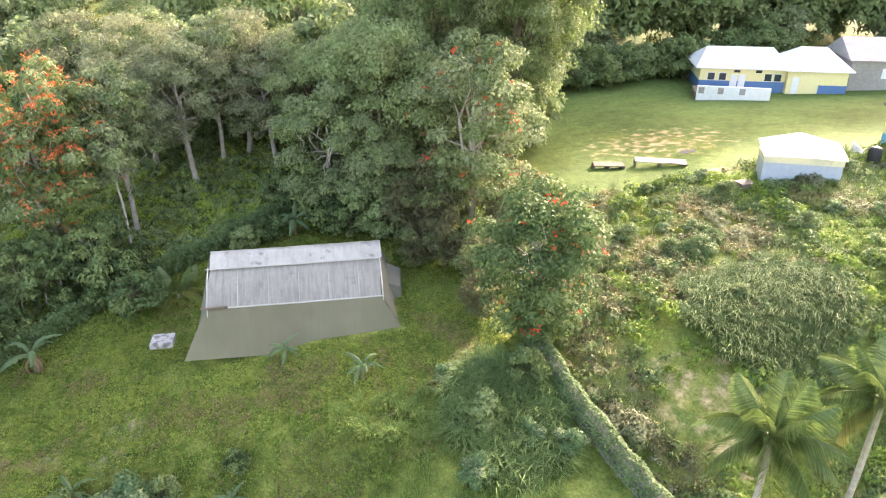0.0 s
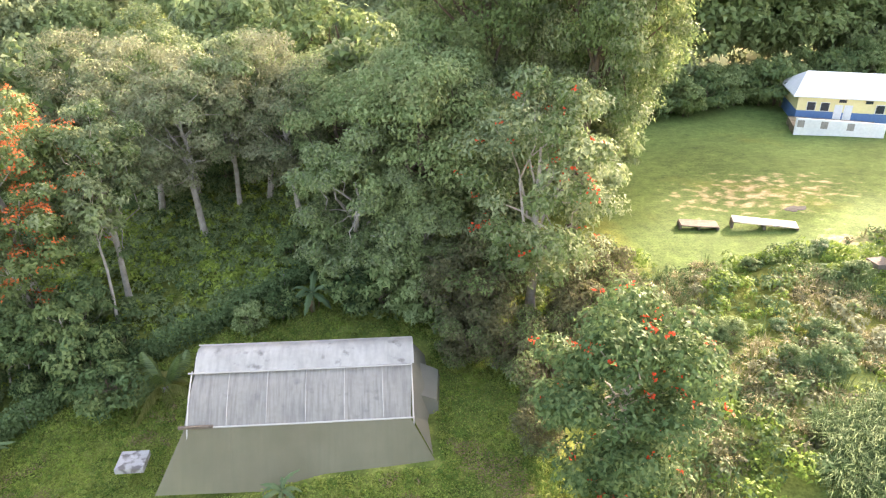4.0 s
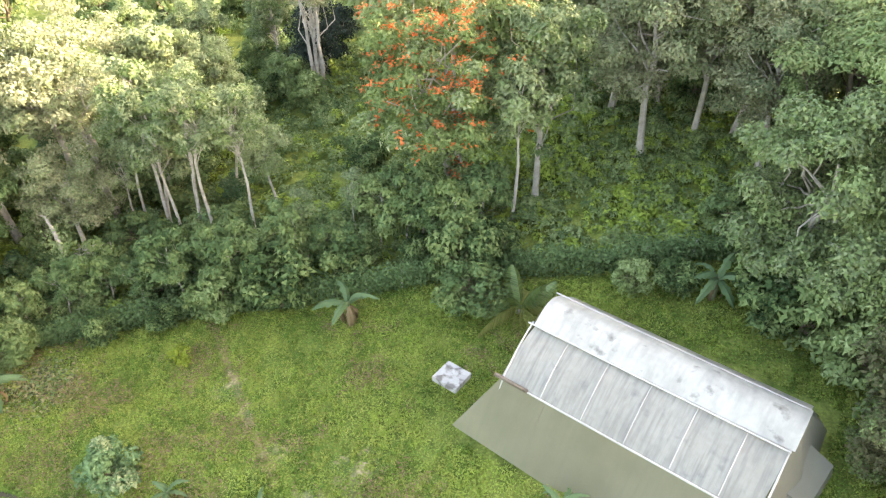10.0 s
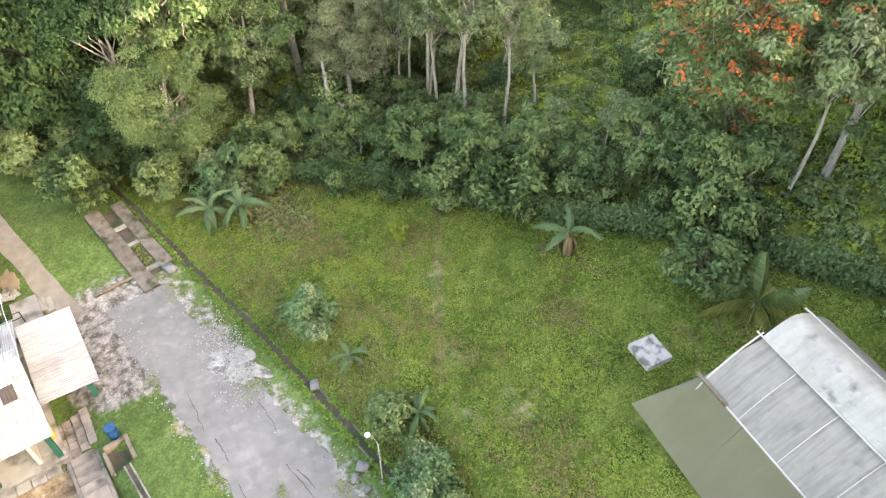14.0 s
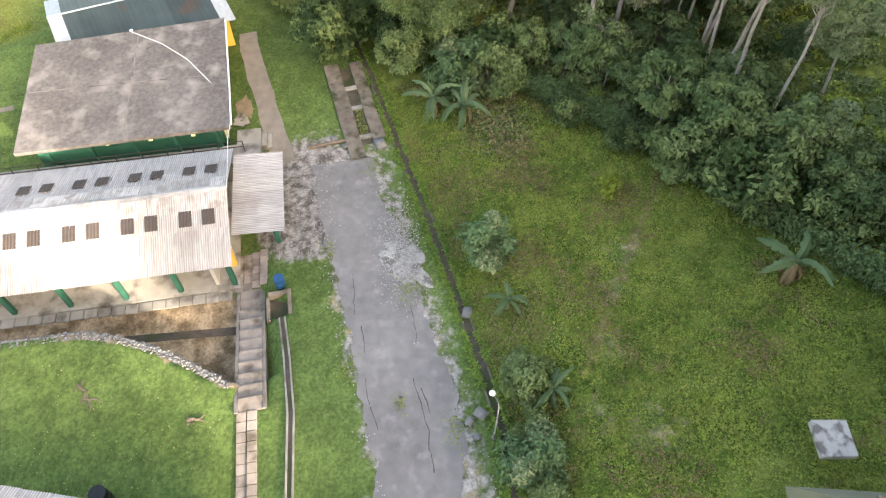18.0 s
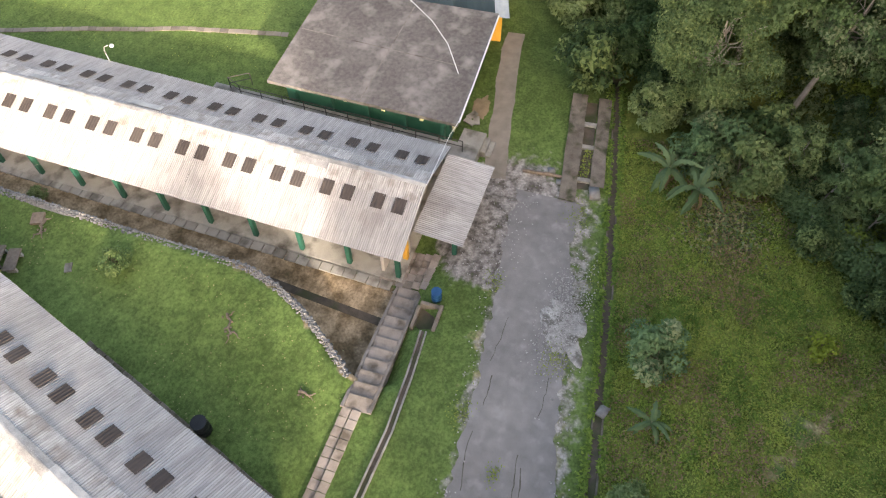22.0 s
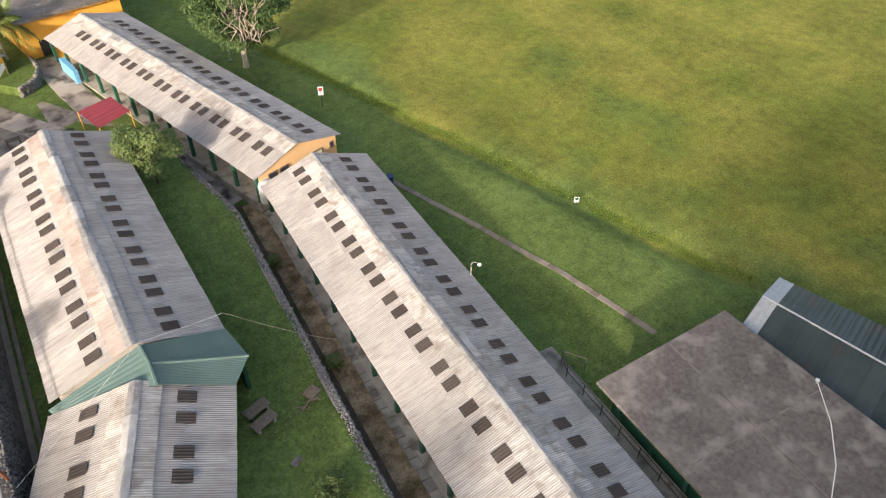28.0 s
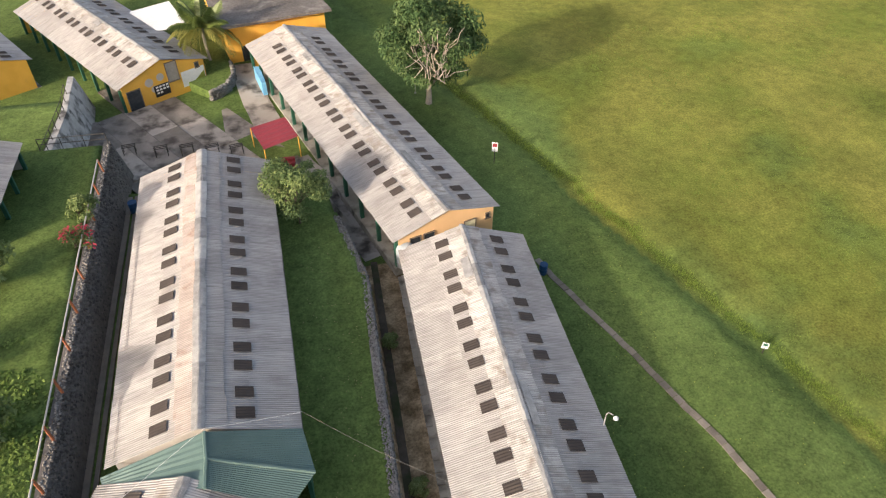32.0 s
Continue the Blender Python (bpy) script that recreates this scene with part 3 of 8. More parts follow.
def roof_slope(parent, side, length, half, eave, ridge, material="roof", tiers=2, y0=0.0, rnd=None):
    """Corrugated sheets in overlapping courses on one slope; side is +1 or -1 across the ridge."""
    rise = ridge - eave
    slope = math.hypot(half, rise)
    tilt = math.degrees(math.atan2(rise, half))
    count = max(1, round(length / SHEET))
    course = slope / tiers
    me = sheet_mesh(course + 0.15, material=material)
    wide = length / count / SHEET
    for k in range(tiers):
        for i in range(count):
            along = k * course
            x = half - along * half / slope
            z = eave + along * rise / slope + 0.022 * k
            if side > 0:
                m = pose(x, y0 + i * length / count, z, 0, tilt - 180, 0) @ Matrix.Diagonal((1, 1, -1, 1))
            else:
                m = pose(-x, y0 + i * length / count, z, 0, -tilt, 0)
            m = m @ pose(rnd.uniform(-0.03, 0.0), 0, rnd.uniform(-0.006, 0.006), 0, 0, rnd.uniform(-0.25, 0.25)) @ Matrix.Diagonal((1, wide, 1, 1))
            sub("sheet", me, parent, m)


def skylights(parent, side, half, eave, ridge, at, frac, size=(0.95, 0.72)):
    rise = ridge - eave
    slope = math.hypot(half, rise)
    tilt = math.degrees(math.atan2(rise, half))
    me = sheet_mesh(size[0], waves=4, pitch=size[1] / 4, amp=0.02, material="skylight", name="skylight")
    for y in at:
        x = half - frac * half
        z = eave + frac * rise + 0.11
        if side > 0:
            m = pose(x, y - size[1] / 2, z, 0, tilt - 180, 0) @ Matrix.Diagonal((1, 1, -1, 1))
        else:
            m = pose(-x, y - size[1] / 2, z, 0, -tilt, 0)
        sub("skylight", me, parent, m, "brown dirty translucent sheet")


def gable(parent, y, half, base, eave, ridge, material, thick=0.2, inset=0.5):
    w = half - inset
    top = eave + (ridge - eave) * inset / half - 0.1
    v = [(-w, y, base), (w, y, base), (w, y, top), (0, y, ridge - 0.1), (-w, y, top)]
    v += [(a, b + thick, c) for a, b, c in v]
    f = [(0, 1, 2, 3, 4), (9, 8, 7, 6, 5)] + [(i, (i + 1) % 5 + 0, (i + 1) % 5 + 5, i + 5) for i in range(5)]
    return sub("gable_wall", mesh_of("gable_wall", v, f, material), parent)


def opening(parent, kind, x, y, z0, w, h, face, frame="white", pane="glass"):
    """A window or door in a gable: a frame proud of the wall round a recessed leaf."""
    d = -1 if face < 0 else 1
    bars = [box_data(x - w / 2 - 0.06, x + w / 2 + 0.06, y, y + d * 0.08, z0 + h, z0 + h + 0.07),
            box_data(x - w / 2 - 0.06, x - w / 2, y, y + d * 0.08, z0, z0 + h),
            box_data(x + w / 2, x + w / 2 + 0.06, y, y + d * 0.08, z0, z0 + h)]
    if kind == "window":
        bars.append(box_data(x - w / 2 - 0.1, x + w / 2 + 0.1, y, y + d * 0.13, z0 - 0.07, z0))
    fr = sub(kind, joined(kind, bars, frame), parent)
    sub("pane" if kind == "window" else "leaf", mesh_of("pane", *box_data(x - w / 2, x + w / 2, y + d * 0.004, y + d * 0.03, z0, z0 + h), pane), fr)
    return fr


def school_block(name, corner, turn, length, width, eave, ridge, floor, pairs, label, fracs=(0.42, 0.55), gables=("plaster", "plaster"), posts=True,
                 gap=1.1, first=1.0, module=3.18, late=None, seed=1, cap_wide=1.3, cap_ragged=0.09, wall="plaster", walk=1, ridge_mat="roofridge", lee_mat=None, cap_half=0.20, patches=True, setback=0.15):
    """A long classroom block; local y runs along it, +x is the open walkway side. corner: the middle of its first end."""
    rnd = random.Random(seed)
    ob = thing(name, (corner[0], corner[1], 0), label, "school building", turn=turn)
    half = width / 2
    for side in (1, -1):
        roof_slope(ob, side, length, half, eave, ridge, rnd=rnd)
        ys = [first + module * min(k, 6) + (late or module) * max(0, k - 6) + s * gap / 2 for k in range(pairs) for s in (-1, 1)]
        skylights(ob, side, half, eave, ridge, ys, fracs[0 if side > 0 else 1] - 0.1)
    # short overlay sheets and flashing along the ridge
    rise = ridge - eave
    tilt = math.degrees(math.atan2(rise, half))
    count = round(length / SHEET)
    for side in (1, -1):
        me = sheet_mesh(cap_wide, material=lee_mat if lee_mat and side > 0 else ridge_mat, name="ridge_sheet")
        for i in range(count):
            r = cap_wide + rnd.uniform(-cap_ragged, cap_ragged)
            x, z = r * math.cos(radians(tilt)), ridge - r * math.sin(radians(tilt)) + 0.07
            m = pose(x, i * length / count, z, 0, tilt - 180, 0) @ Matrix.Diagonal((1, 1, -1, 1)) if side > 0 else pose(-x, i * length / count, z, 0, -tilt, 0)
            sub("ridge_sheet", me, ob, m @ Matrix.Diagonal((r / cap_wide, length / count / SHEET, 1, 1)))
    pieces = round(length / 2.1)
    run = length / pieces
    for i in range(pieces):
        w = cap_half + rnd.uniform(-0.03, 0.06)
        v, lift = [], 0.105 + 0.012 * (i % 2) + rnd.uniform(0, 0.01)
        for j in range(6):
            for a in (-1.0, -0.55, -0.12, 0.12, 0.55, 1.0):
                x = a * w + rnd.uniform(-0.012, 0.012)
                v.append((x, (i + j / 5 * 1.03) * run, ridge + lift - abs(x) * rise / half + rnd.uniform(-0.009, 0.009)))
        f = [(j * 6 + k, j * 6 + k + 1, j * 6 + k + 7, j * 6 + k + 6) for j in range(5) for k in range(5)]
        sub("ridge_cap", mesh_of("ridge_cap", v, f, "cap"), ob, None, "grey folded ridge flashing")
    for k in range(int(length / 9) if patches else 0):
        y, ln, w = rnd.uniform(1, length - 4), rnd.uniform(1.2, 3.0), rnd.uniform(0.35, 0.6)
        side = rnd.choice((-1, 1, -1))
        x0, x1 = 0.28, 0.28 + w
        drop = rise / half
        vv = []
        for j in range(9):
            yy = y + ln * j / 8
            for x in (x0, (x0 + x1) / 2, x1 + rnd.uniform(-0.04, 0.04)):
                vv.append((side * x, yy, ridge - x * drop + 0.15 + rnd.uniform(-0.012, 0.012)))
        sub("patch_sheet", mesh_of("patch_sheet", vv, [(j * 3 + m, j * 3 + m + 1, j * 3 + m + 4, j * 3 + m + 3) for j in range(8) for m in range(2)], "cap", smooth=True), ob, None, "flattened metal patch")
    # under the roof
    sub("floor_slab", box("floor_slab", -half + (0.5 if walk > 0 else 0.1), half - (0.1 if walk > 0 else 0.5), 0.1, length - 0.1, floor - 0.6, floor + 0.12, "concrete"), ob)
    for x in (walk * (half - 2.3), -walk * (half - 0.57)):
        sub("long_wall", box("long_wall", x - 0.075, x + 0.075, 0.35, length - 0.35, floor, eave + 0.1, wall), ob)
    # doors and louvred windows along the walkway
    x = walk * (half - 2.22)
    for k in range(int(length / 3.18)):
        y = 0.9 + k * 3.18
        sub("door", box("door", x - 0.03, x + 0.03, y, y + 0.9, floor + 0.1, floor + 2.05, "green", 0.01), ob)
        sub("window", box("window", x - 0.03, x + 0.03, y + 1.25, y + 2.55, floor + 1.0, floor + 1.95, "glass", 0.01), ob)
    gable(ob, setback, half, floor - 0.4, eave, ridge, gables[0])
    gable(ob, length - 0.35, half, floor - 0.4, eave, ridge, gables[1])
    n = int(length / 3.18)
    if posts:
        post = box("post", -0.13, 0.13, -0.13, 0.13, 0, eave - floor - 0.02, "green", 0.02)
        for i in range(n + 1):
            sub("post", post, ob, pose(half - 0.45, 0.4 + i * (length - 0.8) / n, floor + 0.1), "dark green painted post")
        sub("eave_beam", box("eave_beam", half - 0.53, half - 0.37, 0.3, length - 0.3, eave - 0.12, eave + 0.06, "green"), ob)
    return ob


block_a = school_block("classroom_block", (-26.62, 19.3), 180.76, 41.5, 9.1, -2.92, -1.4, -5.45, 13,
                       "long classroom block with a grey corrugated zinc roof and dark skylights", posts=False, first=1.76, module=3.2, late=3.12, gap=1.3, fracs=(0.5, 0.64), seed=1,
                       gables=("plaster", "plaster"), walk=-1, setback=1.3)
# its walkway is on the other local side, as the block is turned round
post_mesh = box("post", -0.14, 0.14, -0.14, 0.14, 0, 2.5, "green", 0.02)
for i in range(14):
    sub("post", post_mesh, block_a, pose(-4.1, 0.4 + i * 40.7 / 13, -5.35), "dark green painted post")
sub("eave_beam", box("eave_beam", -4.18, -4.02, 0.3, 41.2, -3.05, -2.87, "green"), block_a)
block_b = school_block("classroom_block", (-25.35, -23.4), 198.35, 35.8, 8.8, -2.15, -0.95, -4.85, 11,
                       "classroom block with a pale zinc roof and peach gable wall", posts=False, first=2.1, module=2.96, gap=1.2, fracs=(0.5, 0.55), seed=2, gables=("peach", "yellow"), walk=-1)
for i in range(12):
    sub("post", post_mesh, block_b, pose(-4.0, 0.4 + i * 35.0 / 11, -4.75), "dark green painted post")
for x, w in ((-2.6, 0.8), (-1.5, 0.8)):
    opening(block_b, "window", x, 0.15, -3.6, w, 1.15, -1, "wood", "glass")
opening(block_b, "door", 1.9, 0.15, -4.7, 0.9, 2.1, -1, "wood", "cream")
opening(block_b, "window", 3.4, 0.15, -2.9, 0.3, 0.4, -1, "wood")
block_c = school_block("classroom_block", (-10.0, -6.2), 184.05, 24.9, 9.45, -0.4, 1.2, -3.05, 8,
                       "classroom block with a pale corrugated roof, rust-streaked along the ridge", posts=False, first=1.6, module=3.11, gap=1.3, fracs=(0.55, 0.57), seed=3, gables=("plaster", "yellow"), ridge_mat="roofrust", lee_mat="roof", cap_half=0.33, patches=False)
block_c2 = school_block("classroom_block", (-9.65, -3.7), -16.7, 23.5, 9.4, -0.4, 1.2, -3.05, 7,
                        "classroom block with a weathered corrugated roof and paired skylights", posts=False, first=1.6, module=3.27, gap=1.3, fracs=(0.5, 0.49), seed=4, cap_half=0.33, cap_ragged=0.03, patches=False)
block_d = school_block("classroom_block", (-2.4, -50.9), 214.4, 26.0, 9.6, -2.2, -0.7, -5.1, 8,
                       "classroom block with an orange gable wall of painted signs", posts=False, first=2.75, module=3.25, gap=1.25, fracs=(0.5, 0.6), seed=5, gables=("yellow", "yellow"), walk=-1)
for i in range(9):
    sub("post", post_mesh, block_d, pose(-4.4, 0.4 + i * 25.2 / 8, -5.0), "dark green painted post")

# the green hipped link between the two upper blocks


def green_link():
    ob = thing("link_roof", (0, 0, 0), "green corrugated hipped roof joining two blocks", "roof")
    a, b, c = Vector((-5.2, -5.4, -0.38)), Vector((-14.75, -6.5, -0.38)), Vector((-15.3, -3.9, -0.38))
    d, r1, r2 = Vector((-14.1, -2.3, -0.38)), Vector((-10.3, -6.0, 1.2)), Vector((-10.5, -4.5, 1.15))

    def ribbed(p, q, s, t, name="green_sheet"):
        # p-q is the low edge, t-s the high one; waves run up the slope
        n = max(8, int((q - p).length / 0.032))
        up = (q - p).cross(t - p).normalized()
        up = up if up.z > 0 else -up
        v = []
        for i in range(n + 1):
            k = i / n
            w = up * (0.015 * math.sin(i * math.pi / 2) + 0.03)
            v += [p.lerp(q, k) + w, t.lerp(s, k) + w]
        sub("green_sheet", mesh_of("green_sheet", v, [(2 * i, 2 * i + 2, 2 * i + 3, 2 * i + 1) for i in range(n)], "green_roof"), ob)

    ribbed(b, c, r2, r1)
    ribbed(c, d, Vector((-10.55, -3.0, 1.12)), r2)
    ribbed(a, Vector((-5.4, -4.9, -0.38)), r2, r1)
    ribbed(Vector((-5.4, -4.9, -0.36)), Vector((-5.3, -4.6, -0.36)), Vector((-10.55, -3.0, 1.12)), r2)
    for p, q in ((r1, r2), (r2, c), (r2, Vector((-10.55, -3.0, 1.12)))):
        v, f = tube_data([p + Vector((0, 0, 0.03)), q + Vector((0, 0, 0.03))], 0.10, 6)
        sub("hip_cap", mesh_of("hip_cap", v, f, "green_roof"), ob)
    sub("end_wall", mesh_of("end_wall", [(-14.8, -6.2, -3.1), (-15.0, -3.9, -3.1), (-15.0, -3.9, -0.5), (-14.8, -6.2, -0.5),
                                         (-14.6, -6.2, -3.1), (-14.8, -3.9, -3.1), (-14.8, -3.9, -0.5), (-14.6, -6.2, -0.5)],
                            [(0, 1, 2, 3), (7, 6, 5, 4), (0, 4, 5, 1), (1, 5, 6, 2), (2, 6, 7, 3), (3, 7, 4, 0)], "green"), ob)


green_link()

# porch over the end of the first block


def porch():
    ob = thing("porch", (0, 0, 0), "flat corrugated porch roof over the block end", "porch")
    me = sheet_mesh(3.05, material="roof", name="porch_sheet")
    for i in range(6):
        sub("porch_sheet", me, ob, pose(-24.3 - i * 1.06, 19.25, -2.96 - 0.012 * (i % 2), 0, 0, 90) @ pose(0, 0, 0, 0, 3, 0) @ Matrix.Diagonal((1, 1.045, 1, 1)))
    for x in (-24.7, -30.2):
        sub("post", post_mesh, ob, pose(x, 21.7, -5.86), "dark green painted post")
    sub("corner_post", box("corner_post", -24.05, -23.75, 18.75, 19.05, -5.6, -3.0, "yellow", 0.02), ob, None, "yellow painted post")
    sub("beam", box("beam", -30.5, -24.4, 21.62, 21.78, -3.40, -3.27, "green"), ob)


porch()

# ---------------------------------------------------------------- hall with a flat concrete roof


def prism(name, plan, z0, z1, material):
    n = len(plan)
    v = [(x, y, z0) for x, y in plan] + [(x, y, z1) for x, y in plan]
    f = [tuple(range(n))[::-1], tuple(range(n, 2 * n))] + [(i, (i + 1) % n, n + (i + 1) % n, n + i) for i in range(n)]
    return mesh_of(name, v, f, material)


def hall():
    ob = thing("hall", (0, 0, 0), "green and cream hall with a stained flat concrete roof", "building")
    sub("roof_slab", prism("roof_slab", [(-32.45, 5.7), (-43.1, 5.2), (-44.3, 18.4), (-32.85, 19.1)], -2.85, -2.6, "slabroof"), ob)
    sub("wall", prism("wall", [(-33.3, 6.5), (-42.5, 6.1), (-43.6, 17.7), (-33.7, 18.3)], -5.9, -2.85, "green"), ob, None, "dark green painted wall")
    sub("side_wall", prism("side_wall", [(-34.2, 18.25), (-43.5, 17.75), (-43.52, 17.95), (-34.2, 18.45)], -4.9, -2.86, "cream"), ob, None, "pale cream side wall")
    for i in range(5):
        y = 7.2 + i * 2.7
        sub("post", box("post", -33.32, -33.05, y - 0.13, y + 0.13, -5.6, -2.85, "green"), ob)
    for i in range(4):
        sub("wall_lamp", box("wall_lamp", -33.1, -32.8, 8.4 + i * 2.7, 8.65 + i * 2.7, -3.1, -2.93, "paleyellow", 0.02), ob)
    v, f = tube_data([(-33.0, 19.15, -2.55), (-36.4, 18.98, -2.5), (-43.9, 18.5, -2.5)], 0.06, 6)
    sub("pipe", mesh_of("pipe", v, f, "white"), ob, None, "white plastic pipe")
    seam = [box_data(-43.5, -32.7, 12.3, 12.36, -2.62, -2.594), box_data(-38.1, -38.04, 5.6, 18.6, -2.62, -2.593)]
    sub("roof_joint", joined("roof_joint", seam, "grit"), ob)
    sub("dish", mesh_of("dish", *lathe_data([(0.04, -0.05), (0.05, 0.3), (0.2, 0.42), (0.22, 0.5)], 12), "white"), ob, pose(-43.4, 11.9, -2.6) @ Matrix.Scale(0.6, 4), "small white dish")


hall()


def hut():
    ob = thing("long_shed", (0, 0, 0), "low shed with a dark green-black sheet roof", "shed")
    a, b, c, d = Vector((-42.9, 6.6, -3.3)), Vector((-49.3, 4.4, -3.3)), Vector((-53.4, 15.9, -3.3)), Vector((-44.9, 19.1, -3.3))
    ra, rc = (a + b) / 2 + Vector((0, 0, 0.8)), (c + d) / 2 + Vector((0, 0, 0.8))

    def slope(p, q, s, t, n, materials):
        for i in range(n):
            k0, k1 = i / n, (i + 1) / n
            v, m = [], 10
            p0, q0 = p.lerp(q, k0), t.lerp(s, k0)
            p1, q1 = p.lerp(q, k1), t.lerp(s, k1)
            for j in range(m + 1):
                w = Vector((0, 0, 0.02 * math.sin(j * math.pi / 2)))
                v += [p0.lerp(p1, j / m) + w, q0.lerp(q1, j / m) + w]
            sub("sheet", mesh_of("sheet", v, [(2 * j, 2 * j + 2, 2 * j + 3, 2 * j + 1) for j in range(m)], materials[0 if i in (0, n - 1) else 1]), ob)

    slope(a, d, rc, ra, 12, ("paleblue", "blueroof"))
    slope(b, c, rc, ra, 12, ("paleblue", "blueroof"))
    v, f = tube_data([ra, rc], 0.07, 6)
    sub("ridge_cap", mesh_of("ridge_cap", v, f, "greywall"), ob)
    ins = lambda p: p.lerp((a + c) / 2, 0.08)
    pl = [(ins(p).x, ins(p).y) for p in (a, b, c, d)]
    sub("wall", prism("wall", pl, -5.9, -3.3, "yellow"), ob)


hut()


def railing(name, line, z, height, label, gap=1.6, material="rail", rails=(1.0, 0.5)):
    ob = thing(name, (0, 0, 0), label, "railing")
    for (x0, y0, z0), (x1, y1, z1) in zip(line, line[1:]):
        n = max(1, round(math.hypot(x1 - x0, y1 - y0) / gap))
        for i in range(n + 1):
            k = i / n
            x, y, zz = mixed(x0, x1, k), mixed(y0, y1, k), mixed(z0, z1, k)
            v, f = tube_data([(x, y, zz - 0.1), (x, y, zz + height)], 0.035, 6)
            sub("post", mesh_of("post", v, f, material), ob)
        for r in rails:
            v, f = tube_data([(x0, y0, z0 + height * r), (x1, y1, z1 + height * r)], 0.03, 6)
            sub("rail", mesh_of("rail", v, f, material), ob)
    return ob


def yard():
    single("walkway", prism("walkway", [(-31.2, 1), (-32.9, 1), (-33.2, 20.6), (-31.5, 20.6)], -5.9, -4.6, "concrete"),
           "raised concrete walkway between block and hall", "walkway", kind="structure")
    railing("railing", [(-32.25, 3.4, -4.6), (-32.45, 19.6, -4.6)], 0, 1.0, "dark iron pipe railing along the raised walkway")
    railing("railing", [(-32.25, 3.4, -4.6), (-32.7, 2.3, -4.6), (-33.6, 3.5, -4.6)], 0, 1.0, "dark iron railing round the walkway end")
    strip("pavement", [(-31.6, 22.2), (-33.8, 21.6), (-37.8, 20.9), (-41.4, 20.1), (-46.5, 19.3)], 1.45, "paving", "broken concrete strip beside the hall", wobble=0.10, seg=0.3)
    patch("bare_earth", -37.6, 19.3, 1.3, 0.55, 0, "soil", "brown earth pit beside the hall", "earth", 0.05, 6, 0.25)
    for i, (x, y, a) in enumerate(((-36.2, 19.4, 20), (-35.9, 19.0, 70), (-36.5, 19.0, -30))):
        single("broken_slab", box("broken_slab", -0.4, 0.4, -0.22, 0.22, -0.05, 0.05, "concrete", 0.015), "broken concrete slab leaning by the hall", "slab", (x, y, land(x, y) + 0.14 + 0.05 * i), a)
    st = thing("entrance_steps", (-33.3, 19.9, -5.5), "low concrete platform and steps at the hall end", "steps", kind="structure")
    sub("landing", box("landing", -1.4, 0.2, -0.9, 0.7, 0, 0.75, "concrete", 0.02), st)
    sub("step", box("step", -1.3, 0.1, 0.7, 1.05, 0, 0.5, "concrete", 0.02), st)
    sub("step", box("step", -1.3, 0.1, 1.05, 1.4, 0, 0.25, "concrete", 0.02), st)
    strip("verge", [(-22.3, -22), (-22.3, 19.6)], 0.6, "concrete", "worn edge paving along the classroom block", lift=0.05, seg=0.8, wobble=0.06)
    # covered drain under the retaining wall
    strip("drain", [(-19.8, -24), (-19.8, 11), (-19.35, 19.4)], 0.5, "silt", "open concrete drain at the foot of the wall", lift=0.03)


yard()


def verge_slabs():
    ob = thing("edge_paving", (0, 0, 0), "row of square concrete slabs beside the block", "paving")
    rnd = random.Random(8)
    me = box("slab", -0.29, 0.29, -0.36, 0.36, -0.06, 0.05, "concrete", 0.02)
    for i in range(54):
        y = 19.2 - i * 0.77
        sub("slab", me, ob, pose(-21.68 + rnd.uniform(-0.03, 0.03), y, land(-21.68, y) + 0.1, rnd.uniform(-1, 1), rnd.uniform(-1, 1), rnd.uniform(-2, 2)))


verge_slabs()


def stones_mesh(name, places, size, material, seed=0, flat=0.7):
    """Many rough stones as one mesh."""
    rnd = np.random.default_rng(seed)
    base = np.array([(x, y, z) for x in (-1, 1) for y in (-1, 1) for z in (-1, 1)], float)
    faces = np.array([(0, 1, 3, 2), (4, 6, 7, 5), (0, 4, 5, 1), (2, 3, 7, 6), (0, 2, 6, 4), (1, 5, 7, 3)])
    n = len(places)
    v = base[None] * rnd.uniform(0.62, 1.0, (n, 8, 3)) * (np.array(size) * rnd.uniform(0.6, 1.15, (n, 1)))[:, None, :]
    a = rnd.uniform(0, np.pi, n)
    c, s = np.cos(a)[:, None], np.sin(a)[:, None]
    x, y = v[..., 0] * c - v[..., 1] * s, v[..., 0] * s + v[..., 1] * c
    v = np.stack([x, y, v[..., 2] * flat], -1) + np.asarray(places)[:, None, :]
    q = faces[None] + (np.arange(n) * 8)[:, None, None]
    return big_mesh(name, v.reshape(-1, 3), q.reshape(-1, 4), material)


